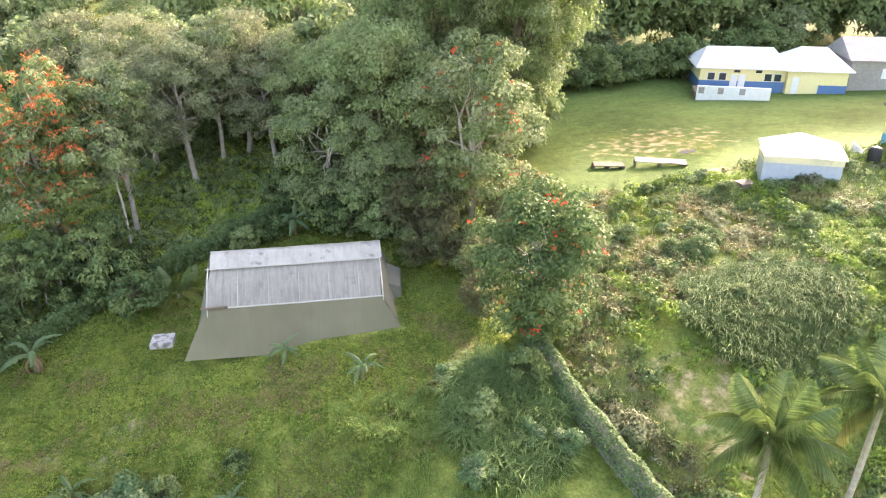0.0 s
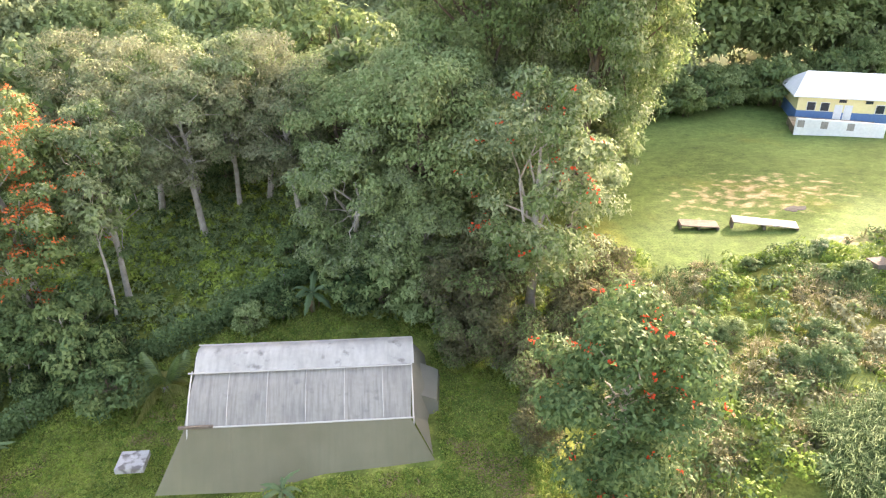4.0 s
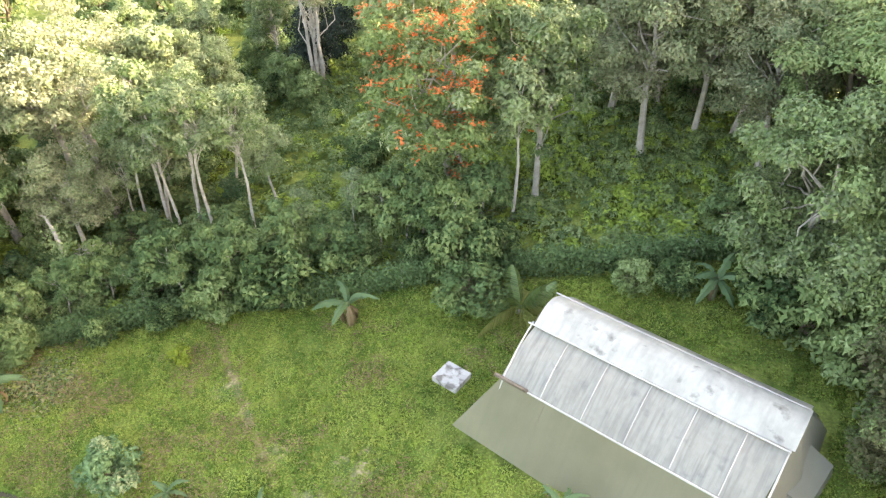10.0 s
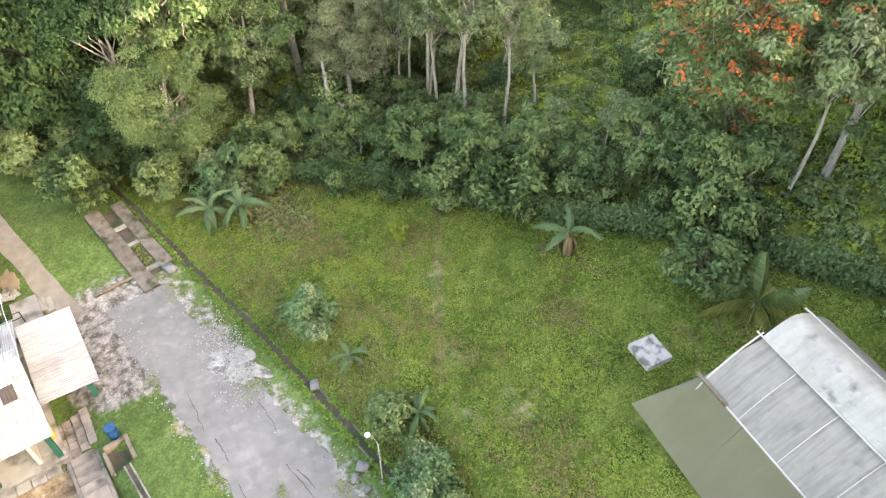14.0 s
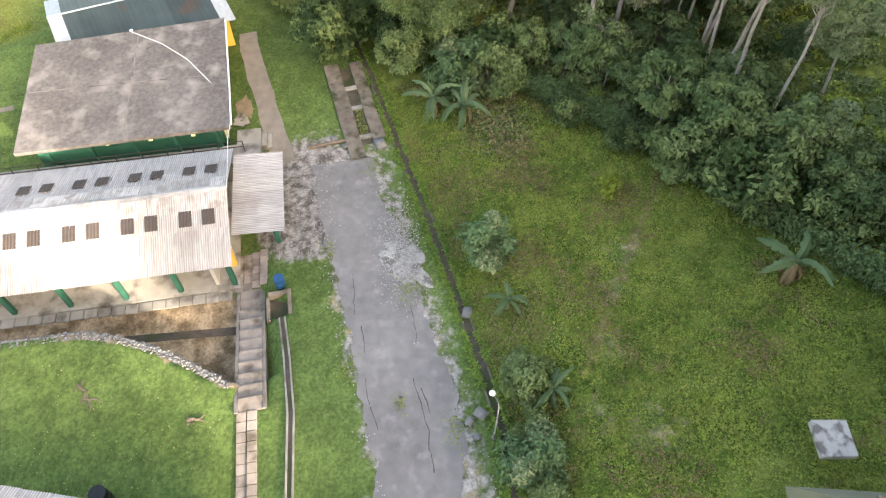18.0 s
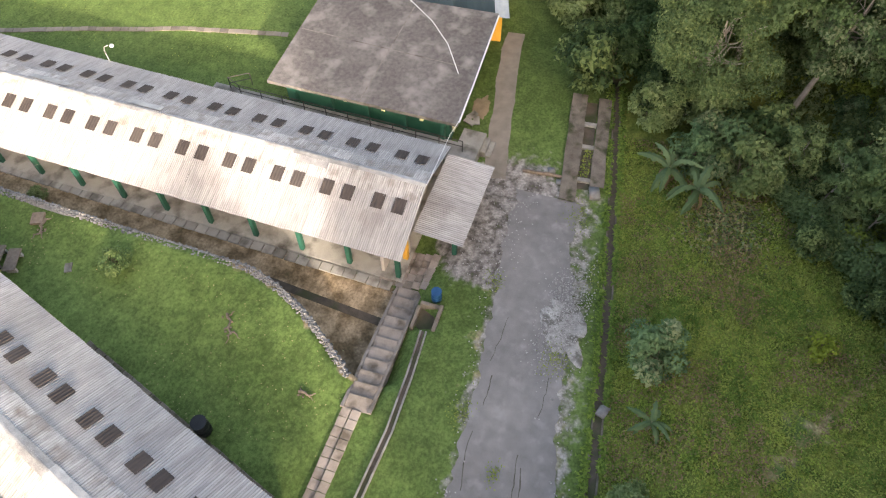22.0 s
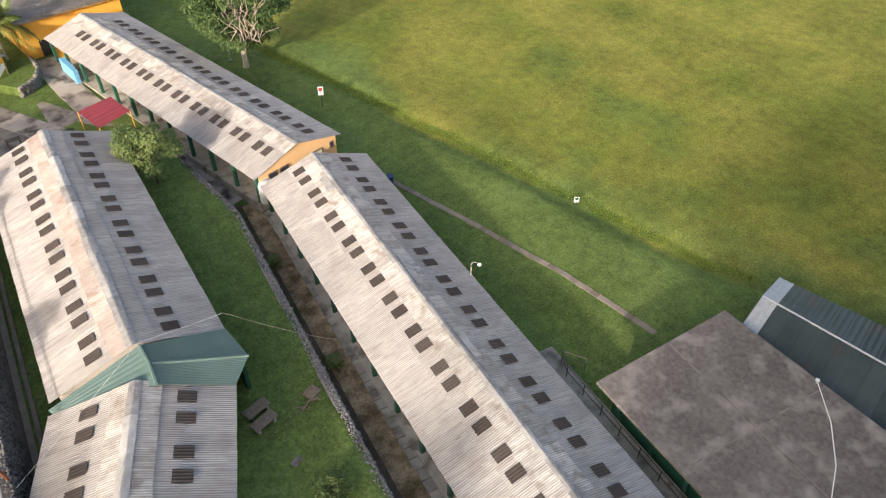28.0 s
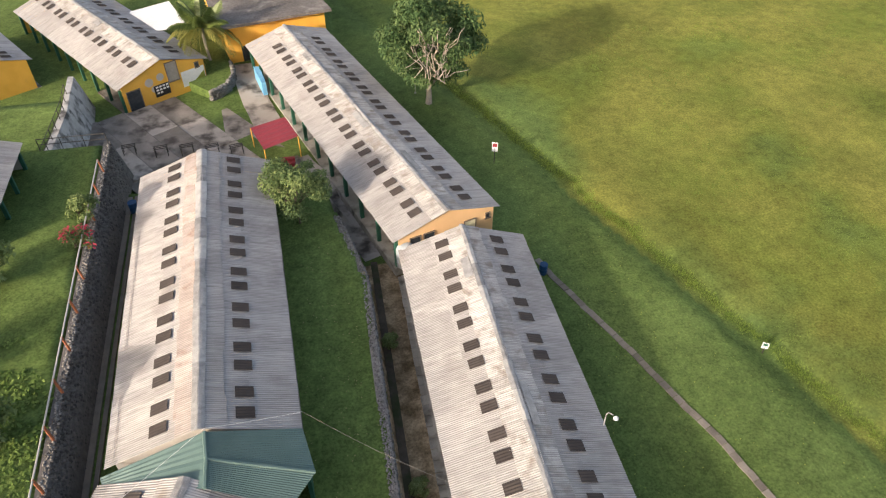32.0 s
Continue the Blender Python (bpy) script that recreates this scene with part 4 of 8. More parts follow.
def rubble_wall():
    ob = thing("retaining_wall", (0, 0, 0), "curved grey rubble retaining wall below the lawn", "wall", kind="structure")
    ys = np.arange(-27, 19.35, 0.35)
    v, f = [], []
    for y in ys:
        x = wall_x(y)
        v += [(x - 0.42, y, -5.7), (x - 0.30, y, -3.12), (x + 0.20, y, -3.14), (x + 0.42, y, -5.7)]
    for i in range(len(ys) - 1):
        f += [(i * 4 + k, i * 4 + k + 1, i * 4 + k + 5, i * 4 + k + 4) for k in range(3)]
    k = (len(ys) - 1) * 4
    f += [(0, 1, 2, 3), (k, k + 3, k + 2, k + 1)]
    sub("wall_core", mesh_of("wall_core", v, f, "stone"), ob)
    rnd = random.Random(5)
    top = [(wall_x(y) - 0.06 + rnd.uniform(-0.2, 0.2), y, -3.11 + rnd.uniform(-0.02, 0.02)) for y in np.arange(-27, 19.3, 0.022)]
    sub("coping_stones", stones_mesh("coping_stones", top, (0.062, 0.058, 0.05), "stone", 1), ob)
    face = [(wall_x(y) - 0.38 + 0.05 * h, y + rnd.uniform(-0.1, 0.1), -5.4 + h * 1.0) for y in np.arange(-27, 19.3, 0.25) for h in np.arange(0, 2.3, 0.24)]
    sub("face_stones", stones_mesh("face_stones", face, (0.10, 0.15, 0.15), "stone", 2), ob)


rubble_wall()


def dark_wall():
    ob = thing("retaining_wall", (0, 0, 0), "tall dark mossy stone wall behind the upper block", "wall", kind="structure")
    foot = lambda y: -3.24 + 0.063 * (-6.5 - y)
    ys = np.arange(-35.5, 6.1, 0.5)
    v, f = [], []
    for y in ys:
        t = terrace_x(y)
        v += [(foot(y) - 0.12, y, -3.3), (t, y, 0.05), (t + 0.45, y, 0.05), (t + 0.6, y, -3.3)]
    for i in range(len(ys) - 1):
        f += [(i * 4 + k, i * 4 + k + 1, i * 4 + k + 5, i * 4 + k + 4) for k in range(3)]
    k = (len(ys) - 1) * 4
    f += [(0, 1, 2, 3), (k, k + 3, k + 2, k + 1)]
    sub("wall_core", mesh_of("wall_core", v, f, "darkstone"), ob)
    rnd = random.Random(6)
    face = [(mixed(foot(y), terrace_x(y), h / 3.3) - 0.02, y + rnd.uniform(-0.15, 0.15), -3.2 + h) for y in np.arange(-35, 6, 0.22) for h in np.arange(0, 3.3, 0.2)]
    sub("face_stones", stones_mesh("face_stones", face, (0.06, 0.12, 0.11), "darkstone", 3), ob)
    edge = [(terrace_x(y) + rnd.uniform(-0.06, 0.3), y, 0.06) for y in np.arange(-35, 6, 0.05)]
    sub("coping_stones", stones_mesh("coping_stones", edge, (0.07, 0.07, 0.05), "stone", 5), ob)
    strip("drain", [(foot(4) - 0.22, 4), (foot(-32) - 0.22, -32)], 0.38, "paving", "brown-stained concrete gutter at the foot of the dark wall", lift=0.1)
    strip("drain_curb", [(foot(4) - 0.72, 4), (foot(-32) - 0.72, -32)], 0.24, "paving", "concrete curb beside the classroom block", lift=0.16, category="kerb")
    fe = thing("pipe_fence", (0, 0, 0), "pipe rail on rusty slanting posts above the wall", "fence")
    line = []
    for i in range(12):
        y = 1.0 - i * 2.95
        x = terrace_x(y) + 0.22
        line.append((x, y, 0.97))
        sub("post", mesh_of("post", *tube_data([(x - 0.22, y + 0.18, -0.05), (x, y, 1.0)], 0.075, 6), "rust"), fe, None, "rusty red iron post")
    sub("rail", mesh_of("rail", *tube_data(line, 0.05, 6), "plaster"), fe)
    # whitewashed wall and railing above the courtyard
    w = thing("courtyard_wall", (0, 0, 0), "whitewashed rough wall at the courtyard edge", "wall", kind="structure")
    v = []
    for x, y, run in ((3.3, -35.6, 1.3), (3.5, -40.0, 1.2), (3.7, -44.0, 1.1), (4.0, -47.0, 1.2), (4.6, -50.5, 1.0)):
        v += [(x, y, -5.2), (x + run, y, -1.5), (x + run + 0.5, y, -1.45), (x + run + 0.9, y, -5.2)]
    f = [(i * 4 + k, i * 4 + k + 1, i * 4 + k + 5, i * 4 + k + 4) for i in range(4) for k in range(3)] + [(0, 3, 2, 1), (16, 17, 18, 19)]
    sub("wall", mesh_of("wall", v, f, "limewash"), w)
    railing("railing", [(4.85, -36, -1.45), (5.05, -44.0, -1.45), (5.45, -47.0, -1.45)], 0, 0.95, "dark iron railing on the courtyard wall")
    railing("railing", [(-0.6, -35.2, 0.0), (4.4, -35.2, 0.0)], 0, 0.95, "dark iron railing at the terrace end")


dark_wall()

# ---------------------------------------------------------------- greenhouse


def greenhouse():
    ob = thing("greenhouse", (-4.7, 42.2, 0), "tent-shaped greenhouse of weathered film and grey netting", "greenhouse", turn=-8.45)
    g = 2.6

    def sheet(name, rows, material, sag=0.0, n=14, label=""):
        """A stretched sheet between left and right ends given row by row (x0, x1, y0, y1, z0, z1)."""
        v, f = [], []
        for x0, x1, y0, y1, z0, z1 in rows:
            for i in range(n + 1):
                k = i / n
                dip = sag * math.sin(k * math.pi * 6) ** 2
                v.append((mixed(x0, x1, k), mixed(y0, y1, k), mixed(z0, z1, k) - dip))
        f = [(j * (n + 1) + i, j * (n + 1) + i + 1, (j + 1) * (n + 1) + i + 1, (j + 1) * (n + 1) + i) for j in range(len(rows) - 1) for i in range(n)]
        return sub(name, mesh_of(name, v, f, material, smooth=True), ob, None, label)

    def curve(z0, z1, y0, y1, bulge, n=7):
        return [(y0 + (y1 - y0) * k / n, z0 + (z1 - z0) * k / n + bulge * math.sin(math.pi * k / n)) for k in range(n + 1)]

    # front netting, front film, cap, back film, back netting
    front = [(mixed(0, 1.5, k), mixed(15.35, 13.45, k), mixed(0, 1.84, k), mixed(-0.43, 1.66, k), mixed(g - 0.3, 5.08, k), mixed(g - 0.3, 5.08, k)) for k in (0, 0.25, 0.5, 0.75, 1)]
    sheet("front_net", front, "mesh", 0.0, label="grey-green shade netting")
    sheet("front_film", [(1.5 + 0.3 * i / 7, 13.45 + 0.15 * i / 7, y, y - 0.05, z, z) for i, (y, z) in enumerate(curve(5.12, 6.9, 1.84, 4.35, 0.22))], "film", 0.02, 24, "dull translucent plastic film")
    sheet("cap", [(1.75, 13.75, y, y, z, z) for y, z in curve(6.95, 7.0, 4.15, 6.75, 0.55)], "filmwhite", 0.02, 24, "white sun-bleached film over the ridge")
    sheet("back_film", [(1.8, 13.7, y, y, z, z) for y, z in curve(6.9, 5.12, 6.6, 9.0, 0.22)], "film", 0.02, 24)
    back = [(mixed(1.5, 0.2, k), mixed(13.5, 15, k), mixed(9, 10.8, k), mixed(9, 10.8, k), mixed(5.08, g, k), mixed(5.08, g, k)) for k in (0, 0.5, 1)]
    sheet("back_net", back, "mesh")
    # end nets
    for x_top, x_bot, nm in ((1.6, 0.3, "end_net"), (13.5, 15.2, "end_net")):
        v = [(x_bot - (0.3 if x_bot < 5 else 0), 0.0, g - 0.3), (x_bot, 4.5, g - 0.3), (x_bot, 10.6, g - 0.3), (x_top, 9.0, 5.1), (x_top + 0.05, 6.7, 6.9), (x_top + 0.05, 5.4, 7.4), (x_top + 0.05, 4.3, 6.9), (x_top, 1.84, 5.1)]
        sub(nm, mesh_of(nm, v, [(0, 1, 7), (1, 6, 7), (1, 4, 5), (1, 5, 6), (1, 2, 4), (2, 3, 4)], "endnet"), ob)
    # entrance lobby
    v = [(13.6, 3.6, 2.3), (15.3, 3.7, 2.3), (15.7, 7.0, 2.3), (13.6, 7.0, 2.3), (13.75, 3.8, 5.1), (15.0, 3.9, 4.5), (15.3, 6.8, 4.5), (13.75, 6.8, 5.3)]
    sub("lobby_net", mesh_of("lobby_net", v, [(4, 5, 6, 7), (0, 1, 5, 4), (1, 2, 6, 5), (2, 3, 7, 6)], "endnet"), ob)
    # pipes and battens
    for k in range(5):
        x0 = 3.65 + k * 2.08
        pts = [(x0, y, z + 0.03) for y, z in curve(5.12, 6.9, 1.84, 4.3, 0.22)]
        sub("batten", mesh_of("batten", *tube_data(pts, 0.024, 5), "plaster"), ob)
        sub("seam", mesh_of("seam", *tube_data([(x0 + 0.3, mixed(0, 1.84, j / 4) - 0.03 + 0.02 * 0, mixed(g - 0.3, 5.1, j / 4) + 0.02) for j in range(5)], 0.02, 4), "mesh"), ob)
    for y, z, r in ((1.8, 5.12, 0.05), (4.12, 6.95, 0.045), (6.75, 7.02, 0.045)):
        sub("purlin", mesh_of("purlin", *tube_data([(1.45, y, z), (7.5, y - 0.04, z - 0.02), (13.65, y - 0.08, z)], r, 6), "plaster"), ob)
    for x in (1.62, 13.6):
        sub("end_hoop", mesh_of("end_hoop", *tube_data([(x, 0.5, g), (x, 1.84, 5.12)] + [(x, y, z) for y, z in curve(5.12, 6.95, 1.84, 4.3, 0.22)][1:], 0.045, 5), "plaster"), ob)
    sub("board", mesh_of("board", *box_data(1.2, 3.0, 1.72, 1.86, 5.1, 5.24), "wood"), ob)


greenhouse()
single("concrete_cover", box("concrete_cover", -0.76, 0.76, -0.72, 0.72, -0.25, 0.1, "coverslab", 0.03), "square pale concrete cover slab in the weeds", "slab",
       (-6.1, 44.75, 2.65), -8)

# ---------------------------------------------------------------- drive, drains and paths
strip("road", [(-31.3, 25.9), (-29, 26.0), (-24, 26.9), (-17.5, 27.6), (-10, 28.5), (-5, 28.0), (0, 26.6), (5, 23.6), (9, 20.0)], 4.3, "asphalt", "cracked grey asphalt drive", lift=0.05, category="road", seg=0.16, wobble=0.36)
patch("rubble_patch", -21.6, 29.0, 2.0, 1.1, 25, "palegrit", "pale crushed rubble at the road edge", "rubble", 0.075, 2, 0.4)


def rubble():
    rng = np.random.default_rng(9)
    p = [(rng.normal(-22.6, 2.0), rng.normal(28.9, 0.6)) for _ in range(1500)] + [(rng.uniform(-32, -23), rng.uniform(20.8, 25.5)) for _ in range(300)] + [(x, 27.7 + 0.13 * (x + 17) + rng.choice((-1, 1)) * rng.normal(2.5, 0.25)) for x in rng.uniform(-30, -5, 300)]
    p = [(x, y, land(x, y) + 0.07) for x, y in p if y < drain_y(x) - 0.6 and not (-31 < x < -24 and y < 22)]
    single("rubble", stones_mesh("rubble", p, (0.042, 0.038, 0.028), "gravel", 4), "loose pale rubble scattered on the drive", "rubble", kind="stuff")


rubble()


def road_cracks():
    rnd = random.Random(3)
    for y0, x0, x1 in ((26.0, -21.3, -18.0), (26.2, -17.5, -15.4), (29.0, -18.4, -15.7), (28.6, -13.8, -8.4), (26.2, -14.2, -11.0), (28.9, -13.2, -11.6)):
        x = x0
        v, f = [], []
        y = y0
        while x < x1:
            yy = y + 0.02 * (x - x0)
            w = 0.012 + 0.05 * abs(noise.noise((x, y0, 2)))
            v += [(x, yy - w, land(x, yy) + 0.068), (x, yy + w, land(x, yy) + 0.068)]
            x += 0.3
            y += rnd.uniform(-0.08, 0.08)
        f = [(2 * i, 2 * i + 1, 2 * i + 3, 2 * i + 2) for i in range(len(v) // 2 - 1)]
        single("crack", mesh_of("crack", v, f, "crack"), "dark crack with weeds in the asphalt", "crack")


road_cracks()


def channel(name, line, width, label, lip=0.14, bank="moss"):
    """An open drain: two concrete kerbs and a dark bed between."""
    pts = []
    for (x0, y0), (x1, y1) in zip(line, line[1:]):
        n = max(1, int(math.hypot(x1 - x0, y1 - y0)))
        pts += [(mixed(x0, x1, i / n), mixed(y0, y1, i / n)) for i in range(n)]
    pts.append(line[-1])
    ob = thing(name, (0, 0, 0), label, "drain", kind="structure")
    for nm, a, b, h, material in (("kerb", -width / 2 - lip, -width / 2, 0.10, bank), ("kerb", width / 2, width / 2 + lip, 0.10, bank), ("bed", -width / 2, width / 2, 0.02, "silt")):
        v, f = [], []
        for i, (x, y) in enumerate(pts):
            p, q = pts[max(i - 1, 0)], pts[min(i + 1, len(pts) - 1)]
            d = Vector((q[0] - p[0], q[1] - p[1])).normalized()
            base = land(x, y)
            for w, z in ((a, -0.3), (a, h), (b, h), (b, -0.3)):
                v.append((x - d.y * w, y + d.x * w, base + z + 0.02 * noise.noise((x, y, w))))
        f = [(i * 4 + k, i * 4 + k + 1, i * 4 + k + 5, i * 4 + k + 4) for i in range(len(pts) - 1) for k in range(3)]
        sub(nm, mesh_of(nm, v, f, material), ob)


channel("roadside_drain", [(x, drain_y(x)) for x in range(-44, 7)], 0.42, "mossy open concrete drain along the foot of the slope", 0.09)
channel("lawn_drain", [(-18.9, 21.9), (-16, 22.2), (-12.8, 22.4), (-8.0, 22.3), (-4, 21.6)], 0.22, "narrow concrete gutter in the grass", 0.09, "concrete")


def slab_path():
    """A footpath of short cast slabs with open joints, laid along the grass."""
    ob = thing("path", (0, 0, 0), "narrow footpath of worn brownish concrete slabs across the grass", "path", kind="structure")
    line = [Vector(p) for p in ((-40.1, 2.9), (-39.15, -1.1), (-38.0, -5.4), (-37.0, -7.9), (-35.6, -12.1), (-33.7, -16.9), (-32.45, -20.3), (-31.9, -22.2))]
    rnd = random.Random(44)
    for a, b in zip(line, line[1:]):
        n = round((b - a).length / 0.62)
        d = (b - a) / n
        u = d.normalized()
        w = Vector((-u.y, u.x)) * 0.23
        for i in range(n):
            p = a + d * i + w * rnd.uniform(-0.10, 0.10)
            q = p + d - u * rnd.uniform(0.02, 0.05)
            top = [(c.x, c.y, land(c.x, c.y) + 0.05 + rnd.uniform(0, 0.015)) for c in (p - w, p + w, q + w, q - w)]
            low = [(x, y, z - 0.14) for x, y, z in top]
            sub("slab", mesh_of("slab", low + top, [(4, 7, 6, 5), (0, 4, 5, 1), (1, 5, 6, 2), (2, 6, 7, 3), (3, 7, 4, 0)], "paving"), ob)


slab_path()


def stairs():
    ob = thing("stairway", (-13.25, 20.43, 0), "long shallow concrete stairs with side curbs", "stairs", kind="structure", turn=183.5)
    n, deep, rise = 11, 0.78, 0.222
    rnd = random.Random(14)
    for i in range(n):
        z = -3.0 - i * rise
        sub("tread", box("tread", i * deep, (i + 1) * deep + 0.02, -0.63, 0.63, z - 0.5, z + rnd.uniform(-0.015, 0.015), "oldconcrete", 0.02), ob)
    end, low = n * deep, -3.0 - n * rise
    for y0, y1 in ((-0.80, -0.635), (0.635, 0.80)):
        v = [(0, y0, -3.6), (0, y0, -2.88), (end, y0, low + 0.20), (end, y0, low - 0.7), (0, y1, -3.6), (0, y1, -2.88), (end, y1, low + 0.20), (end, y1, low - 0.7)]
        sub("curb", mesh_of("curb", v, [(0, 1, 2, 3), (7, 6, 5, 4), (1, 5, 6, 2), (0, 4, 5, 1), (3, 2, 6, 7)], "oldconcrete"), ob)


stairs()


def tile_path():
    ob = thing("tiled_path", (0, 0, 0), "path of paired square concrete tiles", "path", kind="structure")
    rnd = random.Random(4)
    me = box("tile", -0.25, 0.25, -0.24, 0.24, -0.05, 0.03, "oldconcrete", 0.012)
    for i in range(17):
        x = -13.0 + i * 0.53
        for y in (19.98, 20.5):
            sub("tile", me, ob, pose(x, y + 0.02 * i / 3, land(x, y) + 0.07, rnd.uniform(-1.5, 1.5), rnd.uniform(-1.5, 1.5), rnd.uniform(-3, 3)))
    for i in range(5):
        for j in range(-2, 4):
            x, y = -22.1 - i * 0.52, 19.2 + j * 0.52
            sub("tile", me, ob, pose(x, y, max(land(x, y), -5.5) + 0.08, rnd.uniform(-1.5, 1.5), rnd.uniform(-1.5, 1.5), rnd.uniform(-3, 3)))


tile_path()


def ramp():
    for pts, w in (([(-40.9, 25.7), (-31.3, 27.0)], 1.05), ([(-41, 27.5), (-32.9, 28.6)], 0.9)):
        strip("ramp", pts, w, "moss", "mossy concrete wheel track beside the drain", lift=0.24, thick=0.5, category="ramp", wobble=0.04, seg=0.6)
    strip("pit", [(-40.5, 26.65), (-32.6, 27.75)], 0.8, "silt", "dark silted pit between the wheel tracks", lift=0.02, category="pit")
    for x, y in ((-38.3, 27.0), (-36.2, 27.25), (-33.3, 27.65)):
        single("cross_beam", box("cross_beam", -0.17, 0.17, -0.46, 0.46, -0.2, 0.18, "concrete", 0.02), "concrete cross beam between the wheel tracks", "beam", (x, y, land(x, y)), 8)
    for y, x in ((24.6, -32.9),):
        single("log", mesh_of("log", *tube_data([(-32.8, 23.7, land(-32.8, 23.7) + 0.14), (-32.9, 24.6, land(-32.9, 24.6) + 0.15), (-33.05, 25.4, land(-33.05, 25.4) + 0.13), (-33.1, 26.3, land(-33.1, 26.3) + 0.14)], [0.13, 0.12, 0.13, 0.1], 9), "wood"), "old grey log lying at the end of the drive", "log")
    pit = thing("drain_pit", (-19.75, 21.75, land(-20.8, 21.75)), "square concrete drain pit below the stairs", "drain", kind="structure", turn=2)
    sub("wall", box("wall", -0.95, 0.75, 0.5, 0.72, -0.6, 0.40, "moss", 0.02), pit)
    sub("wall", box("wall", -0.95, -0.72, -0.6, 0.5, -0.6, 0.30, "moss", 0.02), pit)
    sub("wall", box("wall", -0.72, 0.75, -0.75, -0.55, -0.6, 0.12, "moss", 0.02), pit)
    sub("pit_floor", box("pit_floor", -0.72, 0.75, -0.55, 0.5, -0.4, -0.25, "silt"), pit)


ramp()


def barrel(place, material="blue", label="", s=1.0):
    ob = thing("drum", place, label, "drum")
    prof = [(0.27, 0), (0.29, 0.05), (0.29, 0.28), (0.305, 0.31), (0.29, 0.34), (0.29, 0.56), (0.305, 0.59), (0.29, 0.62), (0.29, 0.84), (0.27, 0.88)]
    sub("body", mesh_of("body", *lathe_data(prof), material, smooth=True), ob)
    sub("rim", mesh_of("rim", *lathe_data([(0.28, 0.86), (0.3, 0.88), (0.3, 0.91), (0.26, 0.91)]), material), ob)
    ob.scale = (s, s, s)
    return ob


barrel((-21.15, 21.85, land(-21.15, 21.85)), label="dark blue plastic drum beside the drain pit")
barrel((-31.9, -20.6, land(-31.9, -20.6)), label="blue plastic drum beside the classroom block")
barrel((-2.5, -30.1, land(-2.5, -30.1)), label="dark blue plastic drum by the stone wall", s=1.1)
barrel((-9.9, 13.9, land(-9.9, 13.9)), "black", "black plastic water drum at the block wall", 1.3)


def street_lamp(place, height, turn, label="white street lamp on a thin pole"):
    ob = thing("street_lamp", place, label, "street lamp", turn=turn)
    sub("pole", mesh_of("pole", *tube_data([(0, 0, -0.2), (0, 0, height - 0.3), (0.1, 0, height), (0.4, 0, height + 0.1)], [0.04, 0.035, 0.03, 0.025], 8), "coverslab"), ob)
    sub("lamp_head", mesh_of("lamp_head", *lathe_data([(0.04, 0.13), (0.10, 0.08), (0.15, 0.0), (0.14, -0.04)], 12), "white", smooth=True), ob, pose(0.6, 0, height + 0.02))
    sub("base", mesh_of("base", *lathe_data([(0.12, -0.1), (0.12, 0.12), (0.07, 0.15)], 10), "concrete"), ob)


street_lamp((-10.0, 32.0, land(-10, 32.0)), 4.0, 200)
street_lamp((-30.75, -5.6, land(-30.75, -5.6)), 3.9, 120)
street_lamp((-26.6, -48.8, land(-26.6, -48.8)), 3.6, 90)

# ---------------------------------------------------------------- courtyard and far blocks


def courtyard():
    ob = thing("courtyard", (0, 0, 0), "stained concrete courtyard laid in large bays", "courtyard", kind="structure")
    u = Vector((0.565, -0.825))
    w = Vector((-0.825, -0.565))
    o = Vector((6.0, -36.5))
    for i in range(9):
        for j in range(-2, 4):
            z = -4.36 - 0.09 * i - 0.03 * (j % 2)
            p = o + w * (i * 2.6) + u * (j * 5.8 - 4)
            pts = [p, p + w * 2.53, p + w * 2.53 + u * 5.74, p + u * 5.74]
            m = sum(pts, Vector((0, 0))) / 4
            if p.x > 3.2 or m.y > -33.2 or m.x < -17:
                continue
            sub("bay", prism("bay", [(q.x, q.y) for q in pts], -5.9, z, "court"), ob)


courtyard()


def red_canopy():
    ob = thing("canopy", (0, 0, 0), "red sheet-metal canopy with red steps", "canopy")
    p = [Vector((-10.75, -40.6, -2.9)), Vector((-13.8, -41.7, -2.75)), Vector((-14.9, -38.3, -2.8)), Vector((-12.0, -36.9, -2.95))]
    n = 24
    v = []
    for i in range(n + 1):
        w = Vector((0, 0, 0.02 * math.sin(i * math.pi / 2)))
        v += [p[0].lerp(p[3], i / n) + w, p[1].lerp(p[2], i / n) + w]
    sub("sheet", mesh_of("sheet", v, [(2 * i, 2 * i + 2, 2 * i + 3, 2 * i + 1) for i in range(n)], "redroof"), ob)
    for q in p:
        sub("post", mesh_of("post", *tube_data([(q.x * 0.99 - 0.125, q.y * 0.99 - 0.39, -5.0), (q.x * 0.99 - 0.125, q.y * 0.99 - 0.39, q.z - 0.02)], 0.05, 6), "yellow"), ob)
    for i in range(3):
        sub("tread", box("tread", -14.4, -13.2, -37.1 + 0.35 * i, -36.75 + 0.35 * i, -5.0, -4.0 - 0.25 * i, "redroof"), ob)


red_canopy()


